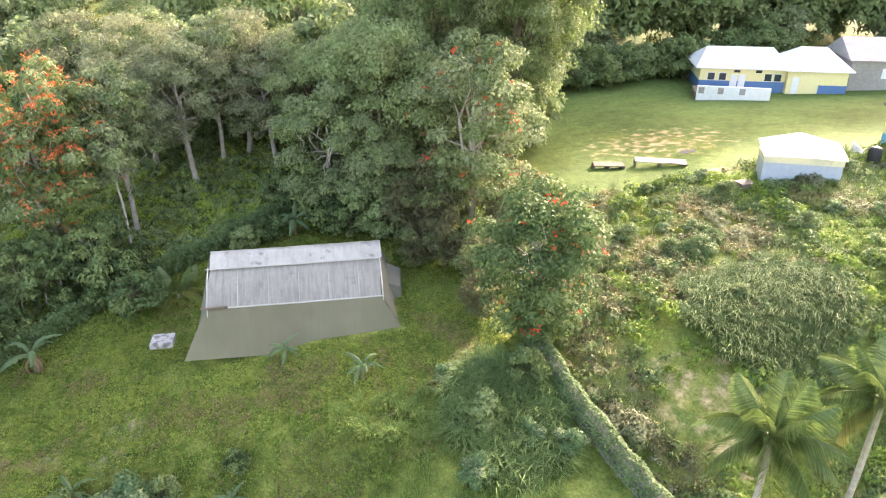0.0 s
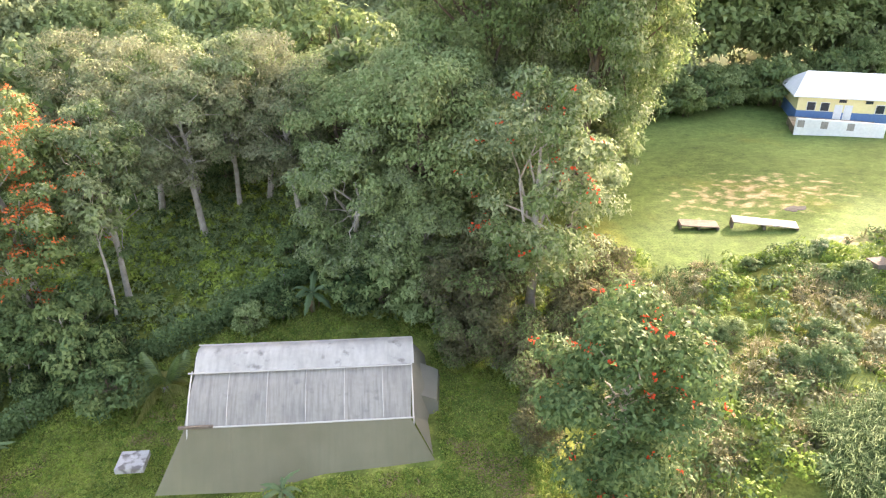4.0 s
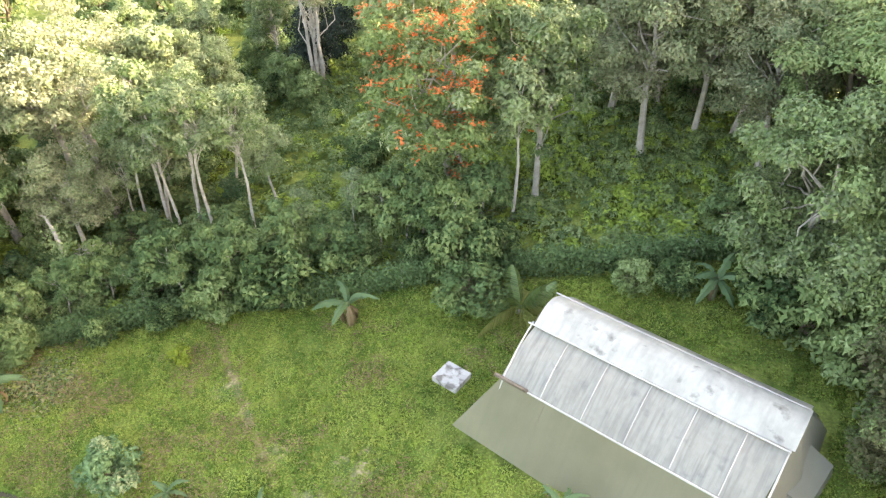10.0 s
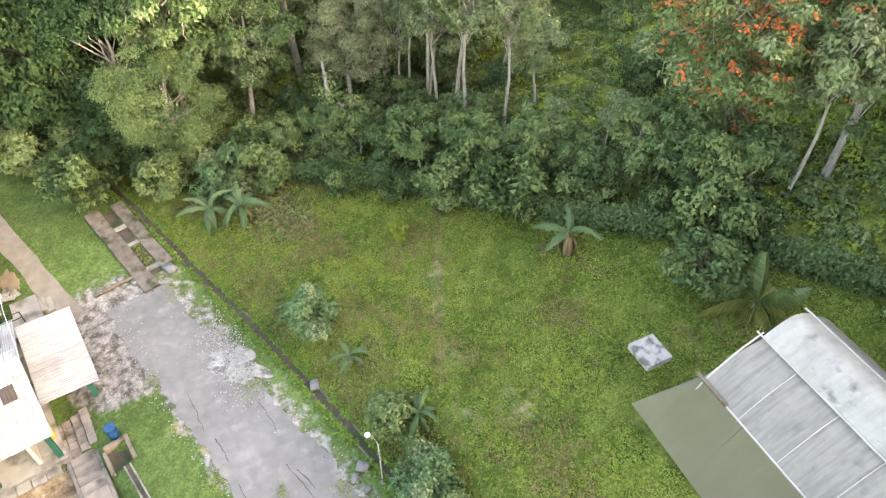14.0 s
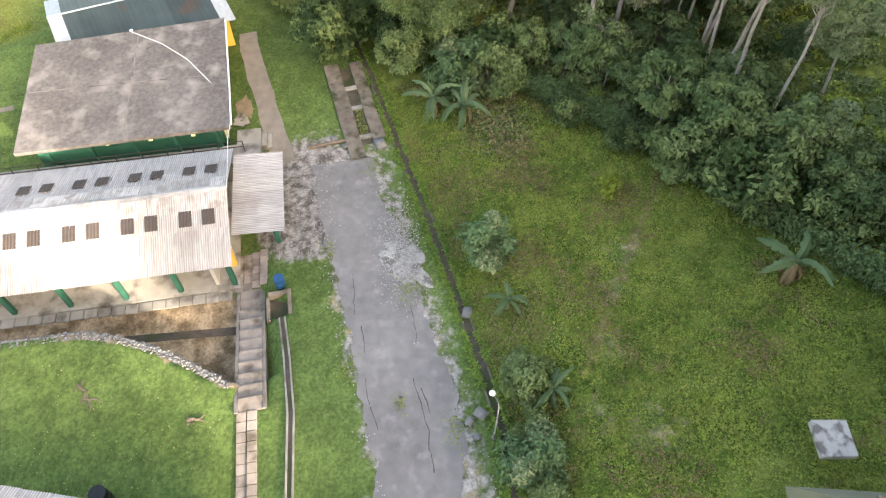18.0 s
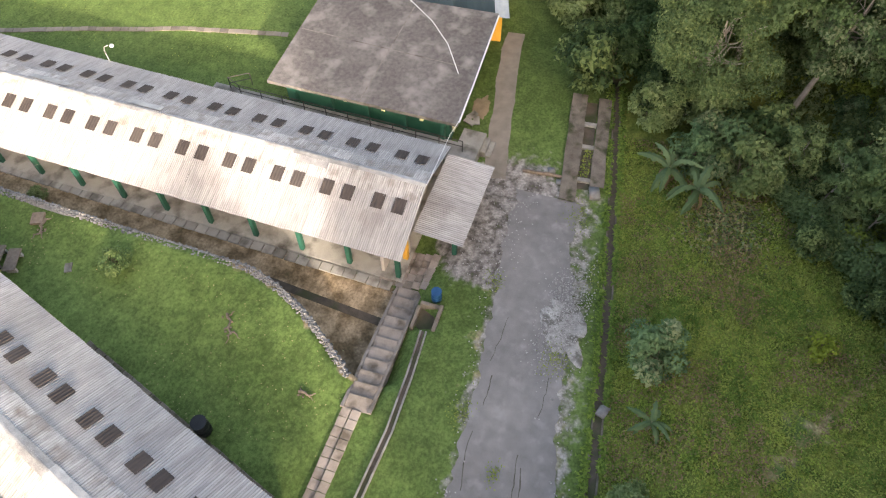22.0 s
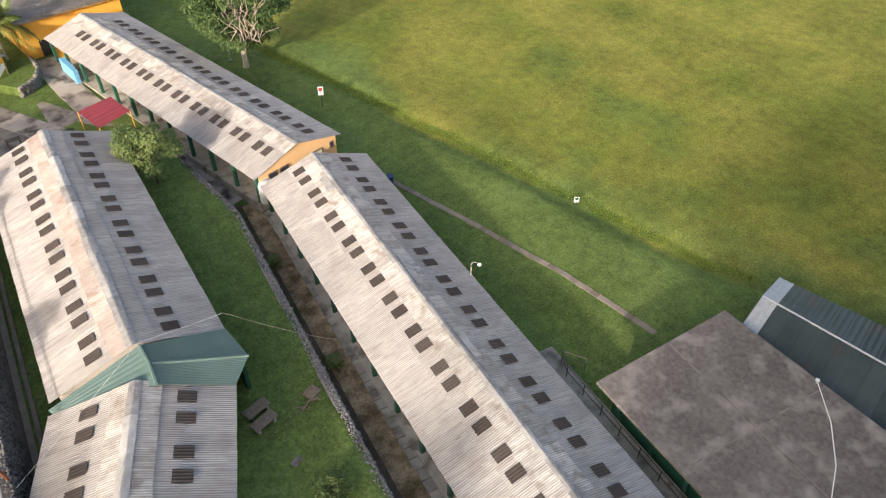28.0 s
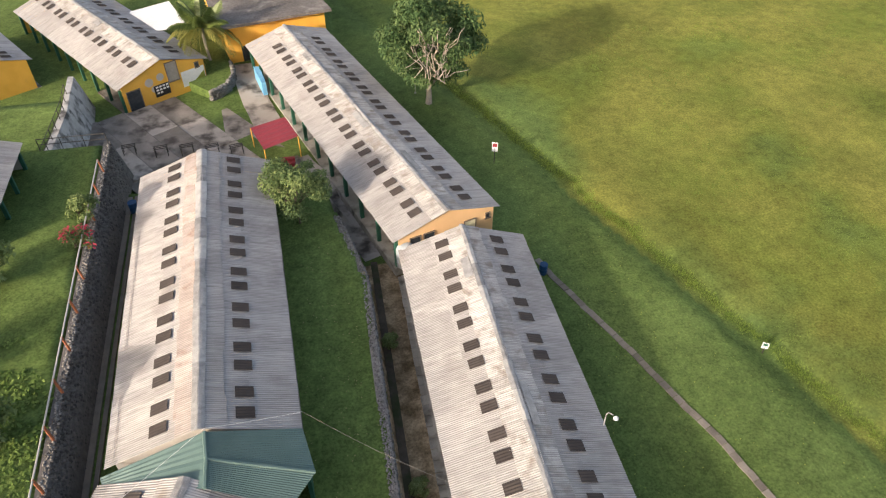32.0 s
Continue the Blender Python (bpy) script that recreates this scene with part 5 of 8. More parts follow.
def rubble_planter():
    """A grassed bank held by a curved rubble wall beside the painted gable."""
    ob = thing("planter", (0, 0, 0), "grassed bank held by a curved dark rubble wall", "planter")
    rnd = random.Random(9)
    rim = [Vector(p) for p in ((-6.5, -49.9), (-7.3, -50.5), (-7.9, -51.3), (-8.35, -52.4), (-8.45, -53.6), (-8.3, -55.0), (-8.0, -56.6))]
    spots = []
    for a, b in zip(rim, rim[1:]):
        for i in range(5):
            p = a.lerp(b, i / 5)
            spots += [(p.x + rnd.uniform(-0.05, 0.05), p.y + rnd.uniform(-0.05, 0.05), -4.95 + 0.25 * k) for k in range(5)]
    for k, p in enumerate(spots):
        sub("stone", stones_mesh("stone", [p], (0.23, 0.21, 0.21), "stone", k), ob)
    back = [(-4.5, -57.0), (-4.0, -52.5)]
    sub("bank", prism("bank", [(p.x, p.y) for p in rim] + back, -5.3, -3.95, ground_mat), ob, None, "green grass on the bank")


rubble_planter()


def gable_paintings():
    # pictures and openings on the orange gable of the courtyard block
    y = 0.15
    opening(block_d, "door", -3.3, y, -5.0, 1.3, 2.2, -1, "wood", "glass")
    opening(block_d, "window", 0.9, y, -3.2, 1.1, 1.9, -1, "wood", "blockwall")
    opening(block_d, "window", 3.5, y, -2.7, 0.35, 0.5, -1, "wood")
    for x, z, r in ((-1.6, -2.6, 0.42), (-0.4, -2.4, 0.38), (-1.2, -3.4, 0.35)):
        v, f = lathe_data([(r, 0), (r, 0.02)], 20)
        sub("painted_badge", mesh_of("painted_badge", v, f, "plaster"), block_d, pose(x, y - 0.001, z, 90, 0, 0), "round pale painted emblem")
    sub("painted_panel", mesh_of("painted_panel", *box_data(-1.3, 0.3, y - 0.03, y - 0.004, -4.3, -3.1), "black"), block_d, None, "black painted panel with pale marks")
    bars = [box_data(-1.1 + 0.35 * (i % 4), -0.85 + 0.35 * (i % 4), y - 0.04, y - 0.032, -3.4 - 0.3 * (i // 4), -3.22 - 0.3 * (i // 4)) for i in range(10)]
    sub("pale_marks", joined("pale_marks", bars, "white"), block_d)
    ban = sub("banner", mesh_of("banner", *box_data(1.7, 4.2, y - 0.03, y - 0.004, -4.3, -2.7), "white"), block_d, None, "white and green banner")
    sub("band", mesh_of("band", [(2.6, y - 0.036, -4.25), (4.15, y - 0.036, -4.25), (4.15, y - 0.036, -3.2), (3.4, y - 0.036, -3.7)], [(0, 1, 2, 3)], "weed"), ban)


gable_paintings()


def far_yellow_building():
    ob = thing("assembly_building", (0, 0, 0), "bright yellow building with a dark flat roof", "building")
    a, b = Vector((-8.0, -57.6)), Vector((-18.4, -60.4))
    back = Vector((4.0, -16.0))
    pl = [a, b, b + back, a + back]
    sub("wall", prism("wall", [(p.x, p.y) for p in pl], -5.5, -0.9, "yellow"), ob)
    sub("roof_slab", prism("roof_slab", [(p.x, p.y) for p in (a + Vector((0.8, 0.6)), b + Vector((-0.8, 0.4)), b + back, a + back)], -0.9, -0.6, "slabroof"), ob)
    sub("door", mesh_of("door", [(-9.3, -57.85, -5.3), (-10.3, -58.1, -5.3), (-10.3, -58.1, -3.1), (-9.3, -57.85, -3.1)], [(0, 1, 2, 3)], "glass"), ob)
    for x in (-11.0,):
        sub("tarpaulin", prism("tarpaulin", [(-10.6, -53.5), (-11.2, -53.4), (-11.9, -49.9), (-11.5, -49.8)], -4.9, -3.4, "lightblue"), ob, None, "blue tarpaulin")
    t = thing("awning", (0, 0, 0), "white sheet canopy between the buildings", "canopy")
    sub("sheet", mesh_of("sheet", [(3.3, -66.5, -2.0), (-1.0, -68.5, -1.8), (-3.8, -61.2, -1.9), (0.2, -60.8, -2.0), (3.3, -66.5, -2.06), (-1.0, -68.5, -1.86), (-3.8, -61.2, -1.96), (0.2, -60.8, -2.06)],
                            [(0, 1, 2, 3), (7, 6, 5, 4), (0, 4, 5, 1), (1, 5, 6, 2), (2, 6, 7, 3), (3, 7, 4, 0)], "white"), t)
    for x, y in ((3.1, -66.4), (-1, -68.2), (-3.6, -61.4), (0.1, -61)):
        sub("post", mesh_of("post", *tube_data([(x, y, -5.3), (x, y, -1.95)], 0.05, 6), "rail"), t)
    for i, (x, y) in enumerate(((-0.1, -41.0), (-2.9, -40.3), (-5.1, -40.2), (-7.3, -39.8), (-9.4, -39.4))):
        bn = thing("metal_bench", (x, y, -4.6), "dark iron bench frame in the courtyard", "bench", "courtyard benches", turn=10)
        for s in (-0.5, 0.5):
            sub("leg", mesh_of("leg", *tube_data([(s, -0.3, 0), (s, -0.3, 0.75), (s, 0.3, 0.75), (s, 0.3, 0)], 0.04, 5), "rail"), bn)
        for k in (-0.25, 0.0, 0.25):
            sub("slat", mesh_of("slat", *tube_data([(-0.6, k, 0.78), (0.6, k, 0.78)], 0.04, 5), "rail"), bn)
    tk = thing("water_tank", (-22.0, -22.5, -4.9), "silver cylinder tank between two blocks", "water tank")
    sub("tank", mesh_of("tank", *lathe_data([(0.62, 0.2), (0.65, 0.3), (0.65, 1.9), (0.5, 2.15), (0.15, 2.25)], 16), "paleblue", smooth=True), tk)
    sub("stand", mesh_of("stand", *lathe_data([(0.5, -0.1), (0.5, 0.2)], 12), "concrete"), tk)
    strip("pavement", [(-12.3, -43.0), (-10.6, -49.5), (-9.9, -53.0), (-9.6, -57.2)], 2.6, "court", "stained concrete passage past the planter", lift=0.08, wobble=0.05)
    strip("pavement", [(-20.2, -24.5), (-17.2, -32), (-14.5, -38)], 2.2, "court", "stained concrete passage between two blocks", lift=0.06, wobble=0.1)


far_yellow_building()

block_f = school_block("classroom_block", (8.4, -23.0), 184, 9.8, 9.4, 2.0, 3.4, -0.4, 3, "upper terrace block with a grey zinc roof", posts=True, first=1.4, module=3.1, seed=7, gap=1.2)
block_g = school_block("classroom_block", (14.6, -53.2), 214.4, 14, 9.4, -1.9, -0.5, -5.0, 4, "block with a yellow gable beyond the courtyard", posts=False, first=1.5, module=3.1, seed=8, gap=1.2, gables=("yellow", "yellow"))

# ---------------------------------------------------------------- houses across the green


def hip_roof(parent, plan, z, peak, material, over=0.5, ridge=0.45, name="roof"):
    c = sum((Vector(p) for p in plan), Vector((0, 0))) / 4
    p = [c + (Vector(q) - c) * (1 + over / (Vector(q) - c).length) for q in plan]
    m0, m1 = (p[0] + p[3]) / 2, (p[1] + p[2]) / 2
    r0, r1 = m0.lerp(m1, 0.5 - ridge / 2), m0.lerp(m1, 0.5 + ridge / 2)
    v = [(*q, z) for q in p] + [(*r0, peak), (*r1, peak)] + [(*q, z - 0.15) for q in p]
    f = [(0, 1, 5, 4), (1, 2, 5), (2, 3, 4, 5), (3, 0, 4), (0, 6, 7, 1), (1, 7, 8, 2), (2, 8, 9, 3), (3, 9, 6, 0), (6, 9, 8, 7)]
    return sub(name, mesh_of(name, v, f, material), parent)


def prism_data(plan, z0, z1):
    n = len(plan)
    v = [(p[0], p[1], z0) for p in plan] + [(p[0], p[1], z1) for p in plan]
    return v, [tuple(range(n))[::-1], tuple(range(n, 2 * n))] + [(i, (i + 1) % n, n + (i + 1) % n, n + i) for i in range(n)]


def houses():
    # white-roofed building with blue and cream walls
    u = Vector((0.93, -0.37)).normalized()
    w = Vector((0.37, 0.93)).normalized()

    def plan(o, a, b):
        o = Vector(o)
        return [tuple(o), tuple(o + u * a), tuple(o + u * a + w * b), tuple(o + w * b)]

    u = Vector((0.9, -0.436)).normalized()
    w = Vector((0.436, 0.9)).normalized()
    ob = thing("white_roofed_house", (0, 0, 0), "long cream and blue house with a white metal roof", "house")
    o = Vector((71.2, 92.0))
    sub("wall", prism("wall", plan(o, 12.6, 8), 3.0, 7.1, "paleyellow"), ob)
    sub("blue_band", prism("blue_band", plan(o - w * 0.03 - u * 0.03, 12.66, 8.06), 3.0, 5.1, "bluepaint"), ob)
    hip_roof(ob, plan(o, 12.6, 8), 7.1, 9.6, "white", 0.9, 0.7)
    o2 = o + u * 12.7 - w * 0.9
    sub("wall", prism("wall", plan(o2, 8.6, 9), 3.0, 7.2, "paleyellow"), ob)
    sub("blue_band", prism("blue_band", plan(o2 - w * 0.03 + u * 4.6, 4.06, 9.06), 3.0, 5.0, "bluepaint"), ob)
    hip_roof(ob, plan(o2, 8.6, 9), 7.2, 9.9, "white", 0.9, 0.4)
    for k, h in ((4.6, 1.0), (5.8, 1.0), (13.4, 1.2)):
        p = o + u * k - w * (0.06 if k < 12 else 0.97)
        q = p + u * 1.0
        sub("door", mesh_of("door", *prism_data([p, q, q - w * 0.04, p - w * 0.04], 3.6, 6.1), "white"), ob)
    for k in (5.0, 8.2):
        p = o + u * k - w * 0.06
        q = p + u * 0.9
        sub("vent", mesh_of("vent", *prism_data([p, q, q - w * 0.03, p - w * 0.03], 6.4, 6.8), "glass"), ob)
    wall = thing("white_wall", (0, 0, 0), "low white painted wall with dark openings", "wall")
    o3 = Vector((67.0, 86.6))
    u3 = Vector((0.87, -0.49)).normalized()
    w3 = Vector((0.49, 0.87)).normalized()
    sub("wall", mesh_of("wall", *prism_data([o3, o3 + u3 * 10.2, o3 + u3 * 10.2 + w3 * 0.4, o3 + w3 * 0.4], 2.4, 5.7), "white"), wall)
    sub("terrace", mesh_of("terrace", *prism_data([o3 + w3 * 0.4, o3 + u3 * 10.2 + w3 * 0.4, o3 + u3 * 10.4 + w3 * 6, o3 + w3 * 6], 2.4, 4.4), "soil"), wall)
    for k in (0.2, 2.9, 5.9):
        p = o3 + u3 * k
        q = p + u3 * 0.8
        sub("opening", mesh_of("opening", *prism_data([p, q, q - w3 * 0.03, p - w3 * 0.03], 4.6, 5.5), "blockwall"), wall)
    # stone house
    st = thing("stone_house", (0, 0, 0), "grey stone house with a zinc roof", "house")
    o4 = Vector((92.6, 84.2))
    sub("wall", prism("wall", plan(o4, 16, 10), 3.5, 8.4, "blockwall"), st)
    q = [Vector(p) for p in plan(o4 - u * 0.6 - w * 0.6, 17.2, 11.2)]
    v = [(*q[0], 8.3), (*q[1], 8.3), (*q[2], 8.3), (*q[3], 8.3), (*((q[0] + q[3]) / 2), 11.0), (*((q[1] + q[2]) / 2), 11.0)]
    sub("roof", mesh_of("roof", v, [(0, 1, 5, 4), (2, 3, 4, 5), (0, 4, 3), (1, 2, 5)], "roof"), st)
    for k in (4.5, 9.5):
        p = o4 + u * k - w * 0.05
        r = p + u * 1.5
        sub("window", mesh_of("window", [(p.x, p.y, 5.6), (r.x, r.y, 5.6), (r.x, r.y, 7.1), (p.x, p.y, 7.1)], [(0, 1, 2, 3)], "white"), st)
    # shed
    sh = thing("block_shed", (0, 0, 0), "blue-grey shed with a white peaked sheet roof", "shed")
    a, b = Vector((46.7, 49.3)), Vector((52.5, 45.9))
    d = (b - a).normalized()
    n = Vector((-d.y, d.x))
    sub("wall", prism("wall", [tuple(a), tuple(b), tuple(b + n * 2.7), tuple(a + n * 2.7)], 6.0, 8.5, "greywall"), sh)
    sub("upper_wall", prism("upper_wall", [tuple(a - n * 0.05 - d * 0.05), tuple(b - n * 0.05 + d * 0.05), tuple(b + n * 2.75 + d * 0.05), tuple(a + n * 2.75 - d * 0.05)], 8.5, 9.1, "cream"), sh)
    a2, b2 = a - n * 0.3 - d * 0.2, b - n * 0.3 + d * 0.2
    a3, b3 = a + n * 3.1 - d * 0.2, b + n * 3.1 + d * 0.2
    mid = (a2 + b2) / 2
    mid3 = (a3 + b3) / 2
    v = [(*a2, 9.2), (*mid, 9.3), (*b2, 9.2), (*b3, 9.8), (*mid3, 10.6), (*a3, 9.8), (*a2, 9.1), (*mid, 9.2), (*b2, 9.1)]
    sub("roof", mesh_of("roof", v, [(0, 1, 4, 5), (1, 2, 3, 4), (0, 6, 7, 1), (1, 7, 8, 2)], "white"), sh)
    sub("step", mesh_of("step", *box_data(44.2, 45.6, 48.6, 49.8, 6.0, 6.8), "wood"), sh)
    # blue house and tank
    bh = thing("blue_house", (0, 0, 0), "yellow and light blue house beside the drive", "house")
    o5 = Vector((64.0, 48.1))
    sub("wall", prism("wall", plan(o5, 12, 8), 5.5, 10.5, "paleyellow"), bh)
    sub("blue_band", prism("blue_band", plan(o5 - u * 0.03 - w * 0.03, 12.06, 8.06), 5.5, 7.6, "lightblue"), bh)
    sub("roof_slab", prism("roof_slab", plan(o5 - u * 0.5 - w * 0.5, 13, 9), 10.5, 10.8, "slabroof"), bh)
    for k in range(3):
        p = o5 + u * (2 + k * 0.75) - w * 0.06
        r = p + u * 0.65
        sub("window", mesh_of("window", [(p.x, p.y, 8.4), (r.x, r.y, 8.4), (r.x, r.y, 9.6), (p.x, p.y, 9.6)], [(0, 1, 2, 3)], "white"), bh)
    tk = thing("water_tank", (60.0, 49.4, 6.2), "black plastic water tank on a concrete stand", "water tank")
    sub("tank", mesh_of("tank", *lathe_data([(0.6, 0.8), (0.62, 0.9), (0.62, 2.1), (0.5, 2.3), (0.2, 2.4)], 16), "black", smooth=True), tk)
    sub("stand", box("stand", -0.8, 0.8, -0.8, 0.8, -0.3, 0.8, "concrete", 0.03), tk)
    # windows of the long house, and a picket fence by the drive
    for k in (1.2, 2.9, 9.6, 11.0):
        p = o + u * k - w * 0.06
        win = sub("window", mesh_of("window", *prism_data([p - u * 0.06, p + u * 1.06, p + u * 1.06 - w * 0.05, p - u * 0.06 - w * 0.05], 5.15, 6.35), "white"), ob)
        sub("pane", mesh_of("pane", *prism_data([p, p + u * 1.0, p + u * 1.0 - w * 0.07, p - w * 0.07], 5.22, 6.28), "glass"), win)
    pf = thing("picket_fence", (0, 0, 0), "white picket fence by the blue house", "fence")
    p0, p1 = Vector((62.4, 54.2)), Vector((60.2, 51.0))
    for k in range(14):
        p = p0.lerp(p1, k / 13)
        sub("picket", box("picket", p.x - 0.06, p.x + 0.06, p.y - 0.03, p.y + 0.03, land(p.x, p.y) - 0.1, land(p.x, p.y) + 1.0, "white"), pf)
    for h in (0.3, 0.75):
        sub("rail", mesh_of("rail", *tube_data([(p0.x, p0.y, land(p0.x, p0.y) + h), (p1.x, p1.y, land(p1.x, p1.y) + h)], 0.03, 5), "white"), pf)
    # long bench and table on the green
    for p0, p1, zt, nm, lab, material in (((36.1, 61.4), (39.0, 60.3), 0.45, "bench", "low plank bench on the green", "wood"), ((40.3, 60.2), (44.8, 57.8), 0.6, "long_table", "long table under white sheeting", "filmwhite")):
        a, b = Vector(p0), Vector(p1)
        d = (b - a).normalized()
        n = Vector((-d.y, d.x)) * 0.7
        g = land(*((a + b) / 2))
        t = thing(nm, (0, 0, 0), lab, "table")
        sub("top", prism("top", [tuple(a - n), tuple(b - n), tuple(b + n), tuple(a + n)], g + zt - 0.1, g + zt, material), t)
        for q in (a, b, (a + b) / 2):
            sub("support", prism("support", [tuple(q - n * 0.8 - d * 0.1), tuple(q - n * 0.8 + d * 0.1), tuple(q + n * 0.8 + d * 0.1), tuple(q + n * 0.8 - d * 0.1)], g - 0.1, g + zt - 0.1, "wood"), t)


houses()

patch("burnt_ground", 47.5, 61.6, 0.9, 0.7, 0, "darkstone", "black burnt patch on the green", "ash", 0.05, 4, 0.4)

# ---------------------------------------------------------------- plants


def leaf_quads(pos, out, length, width, rng, droop=0.25):
    """Leaf blades as folded diamonds at pos, facing roughly along out."""
    n = len(pos)
    rand = rng.normal(size=(n, 3))
    nor = out + rand * 0.55
    nor[:, 2] += 0.35
    nor /= np.linalg.norm(nor, axis=1, keepdims=True) + 1e-9
    ax = np.cross(nor, rng.normal(size=(n, 3)))
    ax /= np.linalg.norm(ax, axis=1, keepdims=True) + 1e-9
    side = np.cross(nor, ax)
    ln = (length * rng.uniform(0.7, 1.3, n))[:, None]
    wd = (width * rng.uniform(0.7, 1.3, n))[:, None]
    mid = pos + ax * ln * 0.5
    dr = np.array([0, 0, -1.0]) * ln * droop
    v = np.stack([pos, mid + side * wd * 0.5 + dr * 0.3, pos + ax * ln + dr, mid - side * wd * 0.5 + dr * 0.3], 1)
    q = np.arange(n * 4).reshape(n, 4)
    return v.reshape(-1, 3), q


def leaf_blades(pos, out, length, width, rng, droop=0.3):
    """Pointed leaves of one triangle each, for crowns of many thousands."""
    n = len(pos)
    nor = out + rng.normal(size=(n, 3)) * 0.5
    nor[:, 2] += 0.4
    nor /= np.linalg.norm(nor, axis=1, keepdims=True) + 1e-9
    ax = np.cross(nor, rng.normal(size=(n, 3)))
    ax /= np.linalg.norm(ax, axis=1, keepdims=True) + 1e-9
    side = np.cross(nor, ax) * (width * rng.uniform(0.6, 1.2, n))[:, None] / 2
    ln = (length * rng.uniform(0.7, 1.35, n))[:, None]
    tip = pos + ax * ln + np.array([0, 0, -1.0]) * ln * droop
    v = np.stack([pos - side, pos + side, tip], 1)
    return v.reshape(-1, 3), np.arange(n * 3).reshape(n, 3)


def clumps_in(rng, n, centre, radius, squash=1.0, hollow=0.45):
    d = rng.normal(size=(n, 3))
    d /= np.linalg.norm(d, axis=1, keepdims=True)
    r = rng.uniform(hollow, 1.0, n) ** 0.7
    return np.asarray(centre) + d * (r[:, None] * np.asarray(radius)) * np.array([1, 1, squash])


def cloud(rng, centres, radii, leaves, length, width, flat=0.8, inner=0.45):
    """Leaves over a set of clumps."""
    k = rng.choice(len(centres), leaves, p=radii ** 2 / (radii ** 2).sum())
    d = rng.normal(size=(leaves, 3))
    d /= np.linalg.norm(d, axis=1, keepdims=True)
    d[:, 2] = np.where(d[:, 2] < -0.2, -d[:, 2] * rng.uniform(-0.6, 1, leaves), d[:, 2])
    r = radii[k] * rng.uniform(inner, 1.05, leaves) ** 0.6
    pos = centres[k] + d * r[:, None] * np.array([1, 1, flat])
    return leaf_blades(pos, d, length, width * 1.5, rng)


def limb_data(a, b, r0, r1, rnd, bend=0.15, sides=5, n=4):
    a, b = Vector(a), Vector(b)
    ln = (b - a).length
    pts = [a.lerp(b, i / n) + Vector((rnd.uniform(-1, 1), rnd.uniform(-1, 1), rnd.uniform(-0.4, 0.8))) * ln * bend * math.sin(math.pi * i / n) for i in range(n + 1)]
    return tube_data(pts, [mixed(r0, r1, i / n) for i in range(n + 1)], sides)


